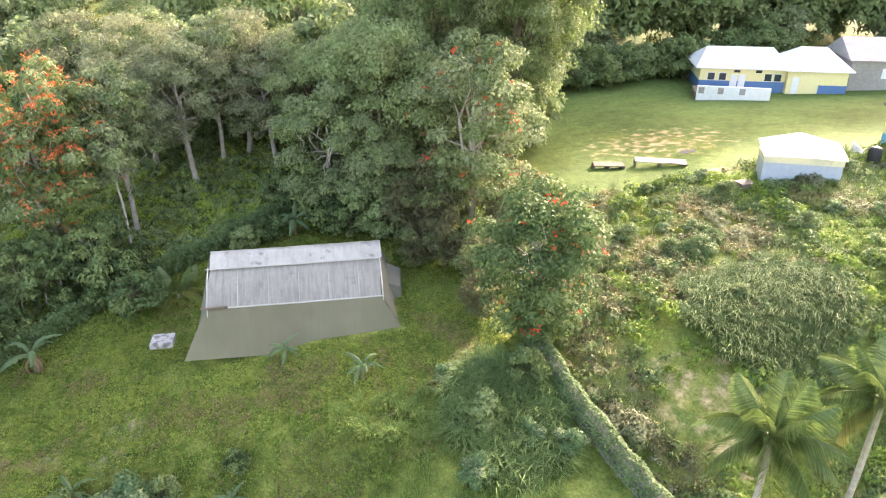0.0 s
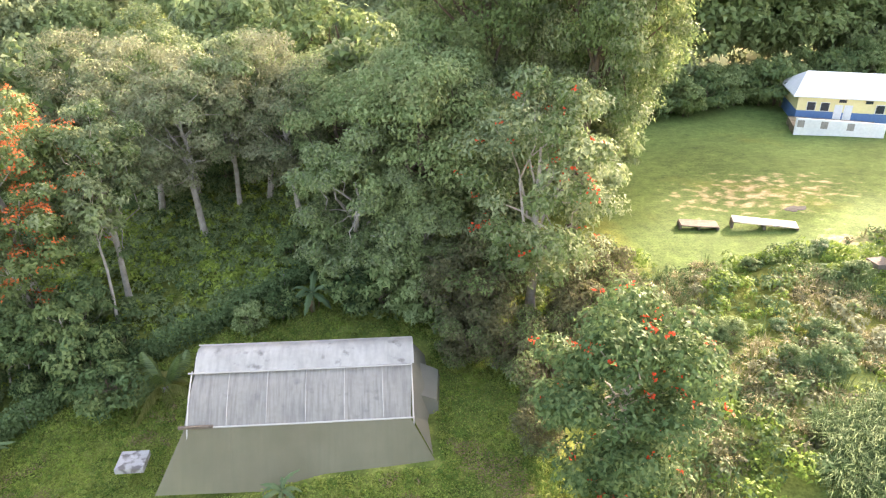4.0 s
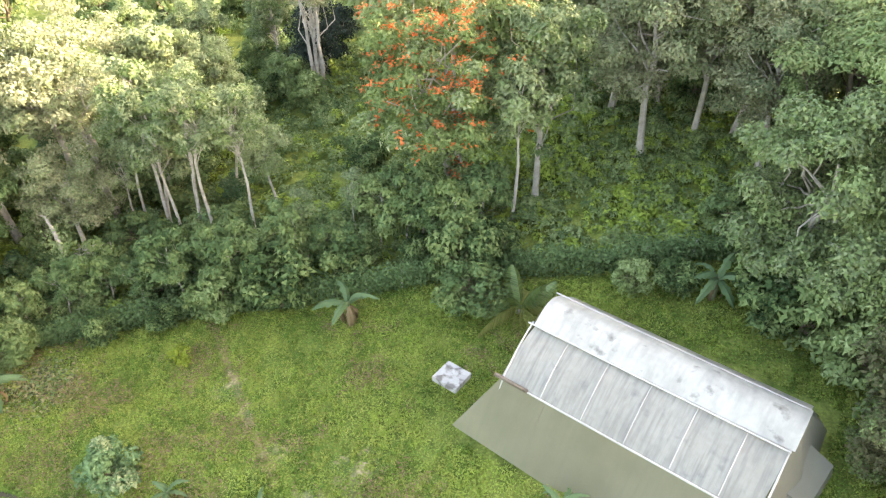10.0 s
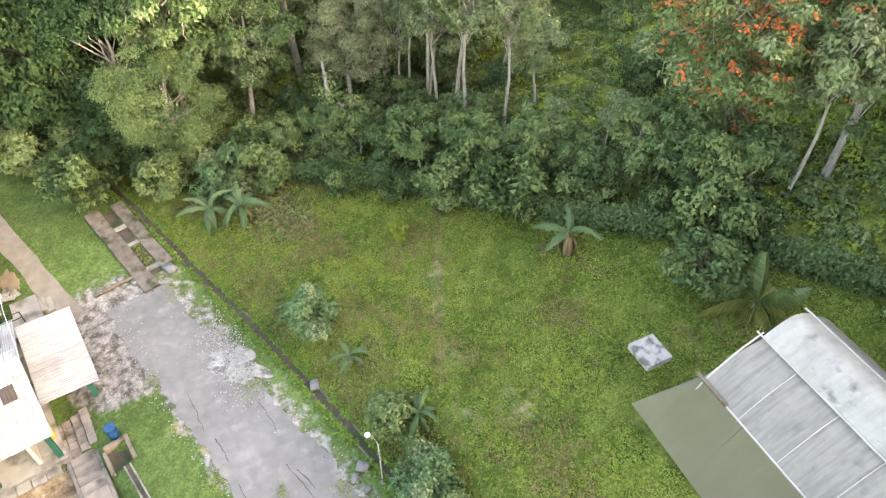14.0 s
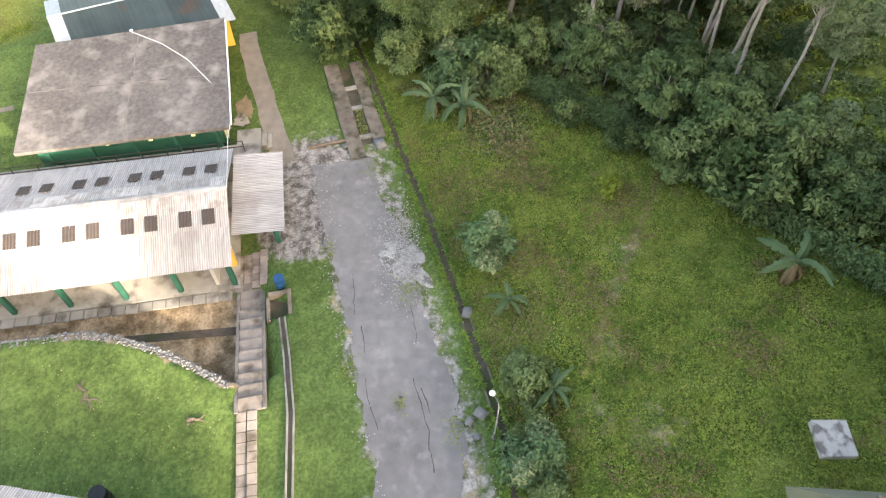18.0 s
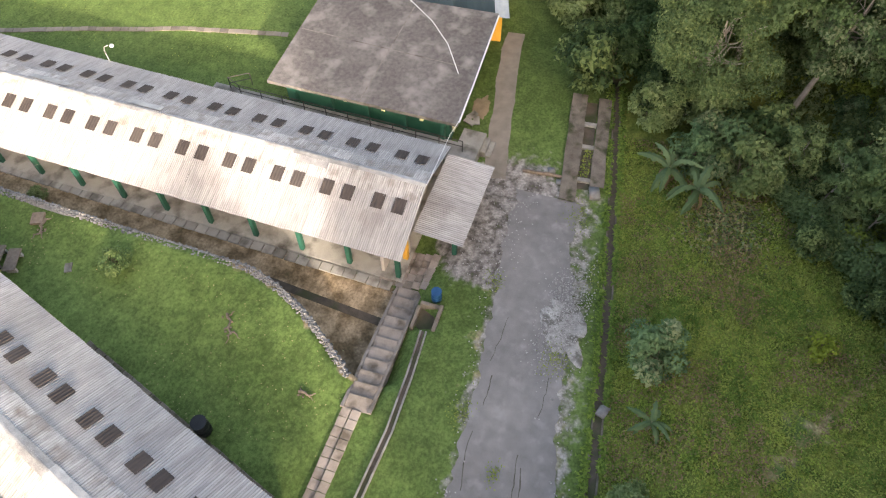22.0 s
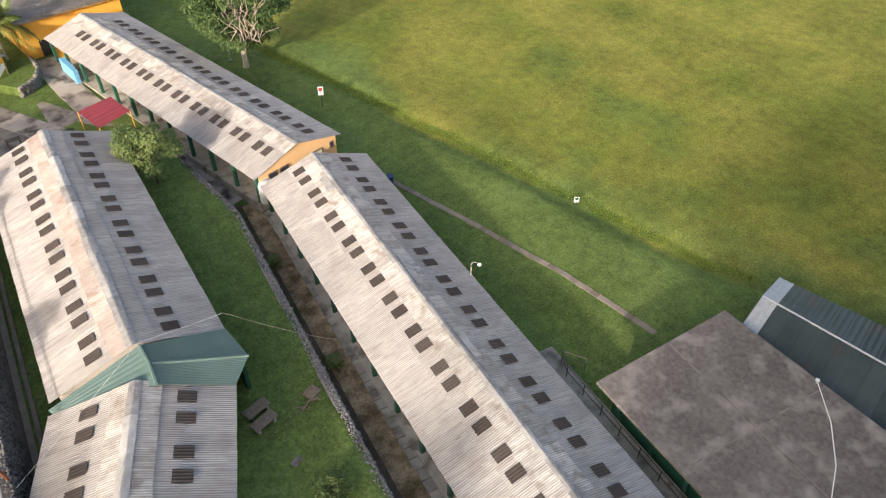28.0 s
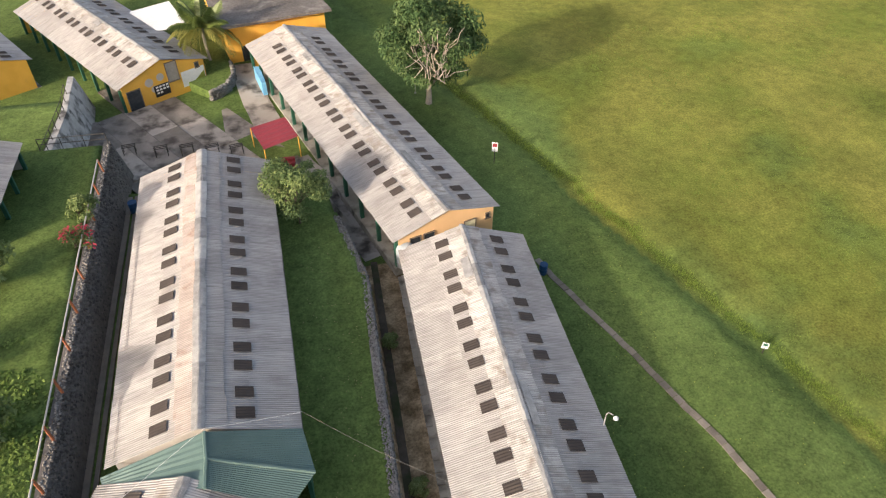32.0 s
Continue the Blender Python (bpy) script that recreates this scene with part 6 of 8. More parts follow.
def tree_proto(seed, height, crown, base, clumps, leaves, size, trunk, leaf, bark, clump_r=0.36, squash=1.0, lean=0.05, stems=1, second=None, share=0.0, flower=None, flowers=0, inner=0.45,
               hollow=0.45, low=0.35):
    """Meshes of one kind of tree, standing at the origin: trunk with limbs, crown, and what else it bears."""
    rnd = random.Random(seed)
    rng = np.random.default_rng(seed)
    top = height - crown * squash * 0.9
    cz = (base + height) / 2
    centre = (rnd.uniform(-1, 1) * lean * height, rnd.uniform(-1, 1) * lean * height, cz)
    half = (height - base) / 2
    cs = clumps_in(rng, clumps, centre, (crown * (1 - clump_r * 0.5), crown * (1 - clump_r * 0.5), half * (1 - clump_r * 0.4)), 1.0, hollow)
    rs = crown * clump_r * rng.uniform(0.65, 1.25, clumps)
    parts = []
    for s in range(stems):
        off = (rnd.uniform(-0.4, 0.4), rnd.uniform(-0.4, 0.4), 0) if stems > 1 else (0, 0, 0)
        head = (centre[0] + (rnd.uniform(-1, 1) * crown * 0.4 if stems > 1 else 0), centre[1] + (rnd.uniform(-1, 1) * crown * 0.4 if stems > 1 else 0), cz + half * 0.3)
        pts = [Vector((off[0], off[1], -0.4)).lerp(Vector(head), i / 6) + Vector((rnd.uniform(-1, 1), rnd.uniform(-1, 1), 0)) * 0.06 * i * (1 if 0 < i < 6 else 0) for i in range(7)]
        parts.append(tube_data(pts, [trunk * k for k in (1.35, 1.0, 0.9, 0.78, 0.62, 0.45, 0.22)], 8 if height > 5 else 4))
        for c in cs[s::stems][: max(6, int(18 / stems))]:
            k = rnd.uniform(low, 0.85)
            p = pts[0].lerp(pts[-1], k)
            p = pts[min(5, int(k * 6))].lerp(pts[min(6, int(k * 6) + 1)], k * 6 - int(k * 6))
            parts.append(limb_data(p, c, trunk * (0.55 - 0.4 * k), trunk * 0.08, rnd) if height > 5 else limb_data(p, c, trunk * 0.4, trunk * 0.1, rnd, 0.15, 3, 2))
    meshes = {"trunk": joined("trunk", parts, bark)}
    n2 = int(leaves * share)
    v, q = cloud(rng, cs, rs, leaves - n2, size, size * 0.5, inner=inner)
    some = rng.random(clumps) < max(0.3, share)
    if not some.any():
        n2 = 0
    if n2:
        v2, q2 = cloud(rng, cs[some], rs[some] * 1.03, n2, size, size * 0.5, inner=inner)
        q = np.concatenate([q, q2 + len(v)])
        v = np.concatenate([v, v2])
    me = big_mesh("crown", v, q, leaf)
    if n2:
        me.materials.append(M[second])
        me.polygons.foreach_set("material_index", np.concatenate([np.zeros(leaves - n2, np.int32), np.ones(n2, np.int32)]))
    meshes["crown"] = me
    if flower:
        k = rng.choice(clumps, flowers)
        d = rng.normal(size=(flowers, 3))
        d[:, 2] = np.abs(d[:, 2]) + 0.2
        d /= np.linalg.norm(d, axis=1, keepdims=True)
        p = cs[k] + d * rs[k][:, None] * 1.02
        p = np.repeat(p, 7, 0) + rng.normal(size=(flowers * 7, 3)) * (0.14, 0.14, 0.05)
        v, q = leaf_quads(p, np.repeat(d, 7, 0), 0.19, 0.13, rng, 0.1)
        meshes["blossoms"] = big_mesh("blossoms", v, q, flower)
    return meshes


LABELS = {"trunk": "", "crown": "", "new_growth": "paler leaves", "blossoms": "clusters of orange-red blossoms"}


def plant(name, meshes, place, label, category="tree", group="", scale=1.0, turn=0.0, tall=1.0):
    ob = thing(name, place, label, category, group, turn=turn)
    ob.scale = (scale, scale, scale * tall)
    for part_name, me in meshes.items():
        sub(part_name, me, ob, None, LABELS.get(part_name, ""))
    return ob


PROTO = {
    # broad and broad2: paler leaf colours put in for the hazy glare over them
    "broad": tree_proto(11, 13, 4.6, 0.6, 90, 34000, 0.19, 0.28, "leaflight", "barkdark", clump_r=0.25, second="leafpale", share=0.35, inner=0.2, hollow=0.35),
    "broad2": tree_proto(12, 10, 4.2, 0.4, 84, 29000, 0.19, 0.24, "leaflight", "bark", clump_r=0.25, second="leafgrey", share=0.4, inner=0.2, hollow=0.35),
    "grey": tree_proto(13, 15, 3.7, 3.0, 74, 15000, 0.24, 0.20, "leafgrey", "bark", clump_r=0.24, second="leaf", share=0.25, inner=0.15, hollow=0.2),
    "light": tree_proto(14, 11.0, 3.0, 5.2, 52, 12000, 0.24, 0.14, "leafgrey", "bark", clump_r=0.27, second="leaflight", share=0.3, inner=0.15, hollow=0.25, lean=0.09, low=0.62),
    "dry": tree_proto(15, 14, 4.9, 2.2, 110, 20000, 0.21, 0.24, "leafdry", "bark", clump_r=0.21, second="leafgrey", share=0.35, inner=0.1, hollow=0.15),
    "dry_tall": tree_proto(25, 14, 4.0, 7.0, 90, 10000, 0.22, 0.24, "leafdry", "bark", clump_r=0.22, second="leafgrey", share=0.4, inner=0.1, hollow=0.15, lean=0.07, low=0.62),
    "slim": tree_proto(16, 11, 1.9, 6.0, 18, 2600, 0.25, 0.11, "leafgrey", "bark", clump_r=0.38, inner=0.2, second="leaflight", share=0.4, lean=0.08, low=0.62),
    "pole": tree_proto(27, 15, 2.2, 9.0, 24, 3400, 0.25, 0.13, "leafgrey", "bark", clump_r=0.36, inner=0.2, second="leaf", share=0.4, lean=0.07, low=0.62),
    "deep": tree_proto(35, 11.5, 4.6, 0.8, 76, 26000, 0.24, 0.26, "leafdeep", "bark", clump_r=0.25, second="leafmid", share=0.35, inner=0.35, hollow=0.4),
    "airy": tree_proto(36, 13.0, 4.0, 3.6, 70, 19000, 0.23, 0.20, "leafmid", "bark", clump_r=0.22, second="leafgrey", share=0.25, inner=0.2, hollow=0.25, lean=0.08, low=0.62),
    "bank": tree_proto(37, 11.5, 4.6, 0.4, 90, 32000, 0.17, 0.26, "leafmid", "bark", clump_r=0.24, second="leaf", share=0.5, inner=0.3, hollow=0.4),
    "bush": tree_proto(17, 3.4, 1.9, 0.1, 30, 3000, 0.26, 0.06, "leaf", "barkdark", clump_r=0.34, stems=3, second="leaflight", share=0.35, inner=0.3),
    "bush2": tree_proto(18, 3.2, 1.8, 0.1, 28, 2900, 0.26, 0.06, "leafdark", "barkdark", clump_r=0.34, stems=3, second="leaf", share=0.55, inner=0.3),
    "bush_grey": tree_proto(19, 2.6, 1.4, 0.1, 20, 3000, 0.20, 0.05, "leafblue", "barkdark", clump_r=0.36, stems=3, second="leafgrey", share=0.25),
    "bush_pale": tree_proto(23, 3.6, 2.4, 0.1, 34, 3300, 0.28, 0.06, "leafmid", "barkdark", clump_r=0.30, stems=3, second="leaf", share=0.45, inner=0.3),
    # edge: leaf colour darkened for the shade these trees stand in
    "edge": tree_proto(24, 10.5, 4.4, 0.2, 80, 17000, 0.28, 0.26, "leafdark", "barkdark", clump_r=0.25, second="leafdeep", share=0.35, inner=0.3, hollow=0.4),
    "far": tree_proto(20, 11, 4.5, 0.8, 30, 2200, 0.58, 0.25, "leaf", "barkdark", clump_r=0.34, second="leafgrey", share=0.4),
    "tall": tree_proto(26, 23, 6.2, 2.0, 70, 4200, 0.70, 0.35, "leaf", "barkdark", clump_r=0.27, second="leafgrey", share=0.4),
    "far2": tree_proto(21, 12, 4.2, 0.8, 28, 2000, 0.58, 0.25, "leaf", "barkdark", clump_r=0.34, second="leaflight", share=0.4),
    "far3": tree_proto(22, 9, 4.2, 0.5, 28, 2000, 0.58, 0.25, "leaflight", "barkdark", clump_r=0.34, second="leafgrey", share=0.4),
}


def on_land(x, y, dz=0.0):
    return (x, y, land(x, y) + dz)


# the flame trees
flame = tree_proto(31, 18.5, 6.6, 2.2, 190, 30000, 0.27, 0.26, "leaf", "bark", clump_r=0.15, stems=2, second="leafgrey", share=0.2, flower="flower", flowers=900, hollow=0.25, inner=0.2)
plant("flame_tree", flame, on_land(-13.8, 60.0), "tall tree covered in orange-red blossoms", group="", turn=20)
flame2 = tree_proto(32, 12.2, 4.3, 0.0, 110, 22000, 0.25, 0.26, "leafmid", "bark", clump_r=0.24, second="leaf", share=0.4, flower="flower_red", flowers=60, hollow=0.3)
plant("flame_tree", flame2, on_land(18.0, 35.7), "dense dark-green tree with red blossoms near the top")
flame3 = tree_proto(33, 16, 5.0, 1.0, 90, 20000, 0.25, 0.3, "leafgrey", "bark", clump_r=0.24, second="leaf", share=0.4, flower="flower_red", flowers=40)
plant("flame_tree", flame3, on_land(19.0, 51.5), "spreading grey-green tree with a few red blossoms", scale=1.12)

TREES = [
    ("broad", 13.5, 59.5, 1.42), ("broad", 8, 66, 1.15), ("broad2", 8.2, 57.5, 1.2), ("broad", 17, 68, 1.5), ("grey", 24, 66, 1.15), ("broad2", 11.5, 55.5, 0.95), ("broad2", 18, 61, 1.4), 
    ("grey", -8.4, 60.7, 1.1), ("dry", -3.1, 66.2, 1.1), ("slim", -8.8, 57.8, 1.1), ("grey", -4, 73, 1.0), ("dry", 2, 71, 1.1), ("broad", 5, 76, 0.95), ("broad2", -10, 78, 1.1), ("broad", 13, 76, 1.0), ("broad2", 24, 74, 1.4),
    ("dry", -7, 71.5, 1.15), ("broad2", 0, 76, 0.95), ("grey", -0.5, 70, 1.05), ("dry", 4.5, 66.5, 0.95), ("broad2", -8, 84, 1.4), ("broad2", 7, 86, 1.0), ("dry", -14, 80, 1.1), ("dry_tall", -42.8, 50.4, 1.25), ("dry_tall", -41.6, 51.6, 1.15), ("dry", -46.5, 55, 1.2), ("light", -35.5, 51.7, 1.05), ("pole", -30.7, 50.9, 1.0), ("slim", -37.2, 50.4, 0.85), ("pole", -34.3, 51.1, 1.1), ("pole", -32.2, 50.4, 0.95), ("pole", -29.1, 50.6, 1.05), ("pole", -36.6, 50.6, 0.9), ("pole", -33.2, 53.0, 1.0), ("pole", -26.4, 52.2, 0.9), ("light", -38.5, 55, 1.0), ("light", -33.0, 57, 0.95),
    ("slim", -21.1, 51.5, 0.62), ("slim", -18.5, 53.9, 0.62), ("light", -27.5, 56, 0.75), ("dry", -39, 46.5, 0.8), ("light", -44, 60, 1.2), ("grey", -50, 63, 0.9), ("light", -40, 64, 0.9), ("light", -47, 70, 1.0), ("grey", -43, 75, 0.8), 
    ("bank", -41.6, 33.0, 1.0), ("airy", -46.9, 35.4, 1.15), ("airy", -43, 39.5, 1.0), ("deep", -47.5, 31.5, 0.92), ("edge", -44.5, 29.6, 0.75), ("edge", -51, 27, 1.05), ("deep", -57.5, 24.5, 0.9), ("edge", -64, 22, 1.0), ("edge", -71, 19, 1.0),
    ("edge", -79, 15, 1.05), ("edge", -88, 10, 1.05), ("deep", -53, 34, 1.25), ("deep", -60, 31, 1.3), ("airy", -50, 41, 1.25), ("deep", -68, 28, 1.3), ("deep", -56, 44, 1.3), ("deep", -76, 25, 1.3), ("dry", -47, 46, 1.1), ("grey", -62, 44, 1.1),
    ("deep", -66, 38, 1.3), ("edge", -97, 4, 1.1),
]
for i, (kind, x, y, s) in enumerate(TREES):
    lab = {"broad": "large dense green forest tree", "broad2": "leafy green tree at the forest edge", "edge": "dense dark green tree at the field edge", "grey": "tall grey-green tree with a pale trunk", "light": "light green tree with a pale bare trunk",
           "deep": "dense deep-green broad-leaved tree", "bank": "dense mid-green tree leaning over the drain", "airy": "open mid-green tree with a pale leaning trunk", "dry": "sparse olive-grey tree with bare pale branches", "dry_tall": "tall sparse tree with a white trunk", "slim": "slender pale-trunked tree with a small crown", "pole": "tall straight tree with a bare pale trunk"}[kind]
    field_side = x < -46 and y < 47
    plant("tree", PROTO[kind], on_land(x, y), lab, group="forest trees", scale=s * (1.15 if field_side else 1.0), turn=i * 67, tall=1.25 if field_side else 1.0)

# tall trees added to the wood, stretched to shade the greenhouse, drive and hall
giant = tree_proto(28, 28, 8.2, 4.0, 170, 48000, 0.26, 0.42, "leaf", "barkdark", clump_r=0.19, second="leafgrey", share=0.4, inner=0.2, hollow=0.3)
for i, (x, y, s) in enumerate(((22, 71, 1.1), (28.5, 70, 1.08), (27, 63.5, 1.0), (31, 77, 1.1))):
    plant("tree", giant, on_land(x, y), "towering broad-crowned forest tree", group="forest trees", scale=s, turn=i * 77, tall=1.24)

FENCE = [(-38.3, 37.3), (-33, 41.0), (-29.3, 43.8), (-24, 46.6), (-19.5, 48.6), (-15.5, 50.4), (-11.4, 52.6), (-2.1, 55.4), (2.7, 57.8), (7, 59.5)]


def fence_y(x):
    for (x0, y0), (x1, y1) in zip(FENCE, FENCE[1:]):
        if x <= x1:
            return mixed(y0, y1, (x - x0) / (x1 - x0))
    return 59.5 + (x - 7) * 0.3


# trees beyond the weedy slope and round the houses


def forest():
    rnd = random.Random(77)
    spots = []
    while len(spots) < 150:
        y = rnd.uniform(70, 150)
        x = rnd.uniform(-130, 150)
        if y < 78 and -40 < x < 8:
            continue
        if 26 < x < 120 and y < 106 + 0.03 * x and not (x < 46 and y > 78 + (x - 26) * 1.2):
            continue
        if x > 112 and y < 70:
            continue
        if -62 < x < -12 and y < 125 and rnd.random() < 0.9:
            continue
        if x < -60 and y < 66 - x * 0.2 and rnd.random() < 0.5:
            continue
        spots.append((x, y, rnd.uniform(0.85, 1.45), rnd.uniform(0, math.tau), rnd.choice(("far", "far", "far2", "far3"))))
    for k in range(58):
        x = rnd.uniform(30, 170)
        spots.append((x, rnd.uniform(107, 130) + 0.04 * x, rnd.uniform(1.15, 1.5), rnd.uniform(0, math.tau), "tall"))
    for k in range(18):
        t = k / 17
        spots.append((mixed(31, 44, t) + rnd.uniform(-2, 2), mixed(68, 104, t), rnd.uniform(0.85, 1.2), rnd.uniform(0, math.tau), rnd.choice(("far3", "far"))))
    for k in range(48):
        spots.append((rnd.uniform(-95, 6), rnd.uniform(116, 150), rnd.uniform(1.0, 1.5), rnd.uniform(0, math.tau), rnd.choice(("far", "far2", "far3"))))
    near = [s for s in spots if s[1] < 95]
    for x, y, s, a, kind in near:
        plant("tree", PROTO[kind], on_land(x, y), "leafy forest tree on the slope", group="forest trees", scale=s, turn=math.degrees(a))
    # the woods behind, one mass; their paler leaf colours stand in for haze
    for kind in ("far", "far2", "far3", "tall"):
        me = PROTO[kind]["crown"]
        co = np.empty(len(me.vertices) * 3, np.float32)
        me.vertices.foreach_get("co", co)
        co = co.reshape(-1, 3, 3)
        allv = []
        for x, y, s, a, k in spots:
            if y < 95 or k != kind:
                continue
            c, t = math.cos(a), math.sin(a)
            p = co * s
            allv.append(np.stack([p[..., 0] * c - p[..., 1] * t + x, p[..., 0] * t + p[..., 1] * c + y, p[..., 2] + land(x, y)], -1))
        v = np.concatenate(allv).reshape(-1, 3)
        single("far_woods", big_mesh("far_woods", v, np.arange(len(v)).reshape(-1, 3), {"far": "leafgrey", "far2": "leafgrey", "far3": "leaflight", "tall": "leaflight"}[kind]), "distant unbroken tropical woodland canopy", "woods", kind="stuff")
    for k in range(22):
        x, y = rnd.uniform(-125, -70), rnd.uniform(30, 62)
        plant("tree", PROTO[rnd.choice(("far", "far2", "far3"))], on_land(x, y), "leafy tree along the playing field", group="forest trees", scale=rnd.uniform(0.9, 1.3), turn=rnd.uniform(0, 360))
    # shrubs under and between the trees
    for k in range(165):
        x, y = rnd.uniform(-62, 10), rnd.uniform(40, 74)
        if y < fence_y(x) + 2.4 or (-13 < x < 7 and y < 72 and rnd.random() < 0.93) or (-36 < x < -14 and y > 55 and rnd.random() < 0.7):
            continue
        kind = rnd.choice(("bush", "bush_pale", "bush2", "bush_grey", "bush"))
        plant("bush", PROTO[kind], on_land(x, y), "leafy shrub under the forest trees", "bush", "forest shrubs", rnd.uniform(0.7, 1.35), rnd.uniform(0, 360))
    # thickets where the green meets the wood
    for k in range(34):
        t = k / 33
        x, y = mixed(46, 100, t) + rnd.uniform(-2.5, 2.5), mixed(98, 107, t) + rnd.uniform(-2.5, 3.5)
        plant("bush", PROTO[rnd.choice(("bush", "bush_pale", "bush"))], on_land(x, y), "tall thicket at the edge of the green", "bush", "forest shrubs", rnd.uniform(1.3, 2.2), rnd.uniform(0, 360))
    # pale thickets on the far slope
    for k in range(75):
        x, y = rnd.uniform(-75, -14), rnd.uniform(72, 112)
        if abs(x + 36) < 5 and y < 80 or (-33 < x < -18 and rnd.random() < 0.75):
            continue
        plant("bush", PROTO[rnd.choice(("bush_pale", "bush_pale", "bush"))], on_land(x, y), "pale green thicket on the far slope", "bush", "forest shrubs", rnd.uniform(1.1, 1.9), rnd.uniform(0, 360))
    for k in range(30):
        t = k / 29
        x, y = mixed(-43, -100, t) + rnd.uniform(-2, 2), mixed(26.5, 3, t) + rnd.uniform(-1.5, 2)
        plant("bush", PROTO[rnd.choice(("bush", "bush2"))], on_land(x, y), "leafy shrub at the field edge", "bush", "field edge shrubs", rnd.uniform(0.9, 1.6), rnd.uniform(0, 360))


forest()
# creeper mounds spilling from the trees on to the playing field
rm = random.Random(61)
for k in range(16):
    x, y = mixed(-56, -80, k / 15) + rm.uniform(-1.5, 1.5), mixed(20.5, 9.5, k / 15) + rm.uniform(-1.6, 1.6)
    plant("bush", PROTO[rm.choice(("bush", "bush2", "bush2"))], on_land(x, y), "low creeper-covered mound at the field edge", "bush", "field edge shrubs", rm.uniform(0.9, 1.5), rm.uniform(0, 360), tall=0.45)
rs = random.Random(15)
for k in range(11):
    x = rs.uniform(-37, -9)
    y = fence_y(x) + rs.uniform(2.0, 5.5)
    plant("bush", PROTO[rs.choice(("bush", "bush2", "bush_pale", "bush", "bush2"))], on_land(x, y), "leafy shrub pressing against the overgrown fence", "bush", "forest shrubs", rs.uniform(0.6, 1.0), rs.uniform(0, 360))
young = [tree_proto(71 + k, 6.4, 1.9, 1.7, 26, 3000, 0.27, 0.07, ("leaf", "leafmid")[k], "bark", clump_r=0.33, second=("leafmid", "leaf")[k], share=0.35, inner=0.3, lean=0.07) for k in (0, 1)]
for k in range(22):
    x = mixed(-37.5, -9.5, (k + rs.uniform(0.1, 0.9)) / 22)
    plant("sapling", young[k % 2], on_land(x, fence_y(x) + rs.uniform(1.4, 4.5)), "slender young tree behind the overgrown fence", "tree", "forest trees", rs.uniform(0.65, 1.1), rs.uniform(0, 360))
BUSHES = [("bush", -24.8, 46.0, 1.15), ("bush2", -20.9, 48.3, 1.6), ("bush", -22.6, 49.6, 1.3), ("bush2", -17.8, 51.5, 1.2), ("bush_pale", -8.0, 51.0, 1.0), ("bush2", -10.2, 53.0, 1.3), ("bush2", -8.6, 54.2, 1.2),
          ("bush2", 2.5, 55.0, 0.8), ("bush", 7.0, 55.6, 1.0), ("bush2", 7.5, 54.5, 1.2), ("bush", 9.6, 53.8, 1.3), ("bush", 0.3, 54.5, 0.7), ("bush", 11.5, 52.5, 1.1), ("bush2", 9.0, 56.5, 1.6), ("bush", 6.5, 57.5, 1.4),
          ("bush2", -27.5, 43.6, 0.7), ("bush", -35.5, 37.2, 1.2), ("bush2", -38.5, 37.5, 1.4), ("bush_grey", -36.4, 34.2, 1.45), ("bush_grey", -37.6, 35.6, 1.5), ("bush2", -31, 41.2, 0.8), ("bush", -41.0, 34.2, 1.3), ("bush2", -40.8, 31.2, 1.25), ("bush", -39.4, 30.9, 1.05),
          ("bush_grey", -20.7, 33.6, 1.2), ("bush", -11.9, 34.0, 0.8), ("bush", -12.8, 33.9, 0.6), ("bush_grey", -8.1, 33.3, 1.2), ("bush", -9.6, 33.7, 0.6), ("bush", -6.2, 33.6, 0.6), ("bush2", -2.0, 33.5, 0.5)]
for i, (kind, x, y, s) in enumerate(BUSHES):
    plant("bush", PROTO[kind], on_land(x, y), {"bush": "leafy green bush along the fence", "bush2": "dark green bush along the fence", "bush_grey": "pale grey-green leafy shrub", "bush_pale": "light green rounded bush by the fence"}[kind], "bush", "bushes along the fence", s, i * 53)
brown = tree_proto(41, 6.5, 3.6, 0.1, 50, 9000, 0.24, 0.14, "leafbrown", "barkdark", clump_r=0.28, stems=3, second="leaf", share=0.3)
plant("bush", brown, on_land(14.6, 50.5), "large olive-brown bush beside the greenhouse", "bush")
for x, y, s, a in ((21.5, 48.8, 0.85, 70), (23.8, 51.6, 0.8, 150), (20.0, 45.6, 0.62, 250), (15.8, 46.6, 0.72, 40), (16.8, 42.8, 0.66, 200), (13.6, 47.6, 0.6, 300), (15.4, 39.6, 0.5, 10)):
    plant("bush", brown, on_land(x, y), "olive-brown thicket between the greenhouse and the flame tree", "bush", turn=a, scale=s)
plant("bush", brown, on_land(17.4, 54), "large olive-brown bush beside the greenhouse", "bush", turn=120, scale=1.05)
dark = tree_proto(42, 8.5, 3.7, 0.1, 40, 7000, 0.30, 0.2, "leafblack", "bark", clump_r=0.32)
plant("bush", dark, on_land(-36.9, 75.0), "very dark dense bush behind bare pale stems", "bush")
bare = tree_proto(43, 12.5, 2.6, 8.2, 26, 1500, 0.24, 0.2, "leafdry", "bark", clump_r=0.26, stems=5, inner=0.1)
plant("tree", bare, on_land(-35.0, 71.8), "cluster of bare pale stems with a thin dry crown")
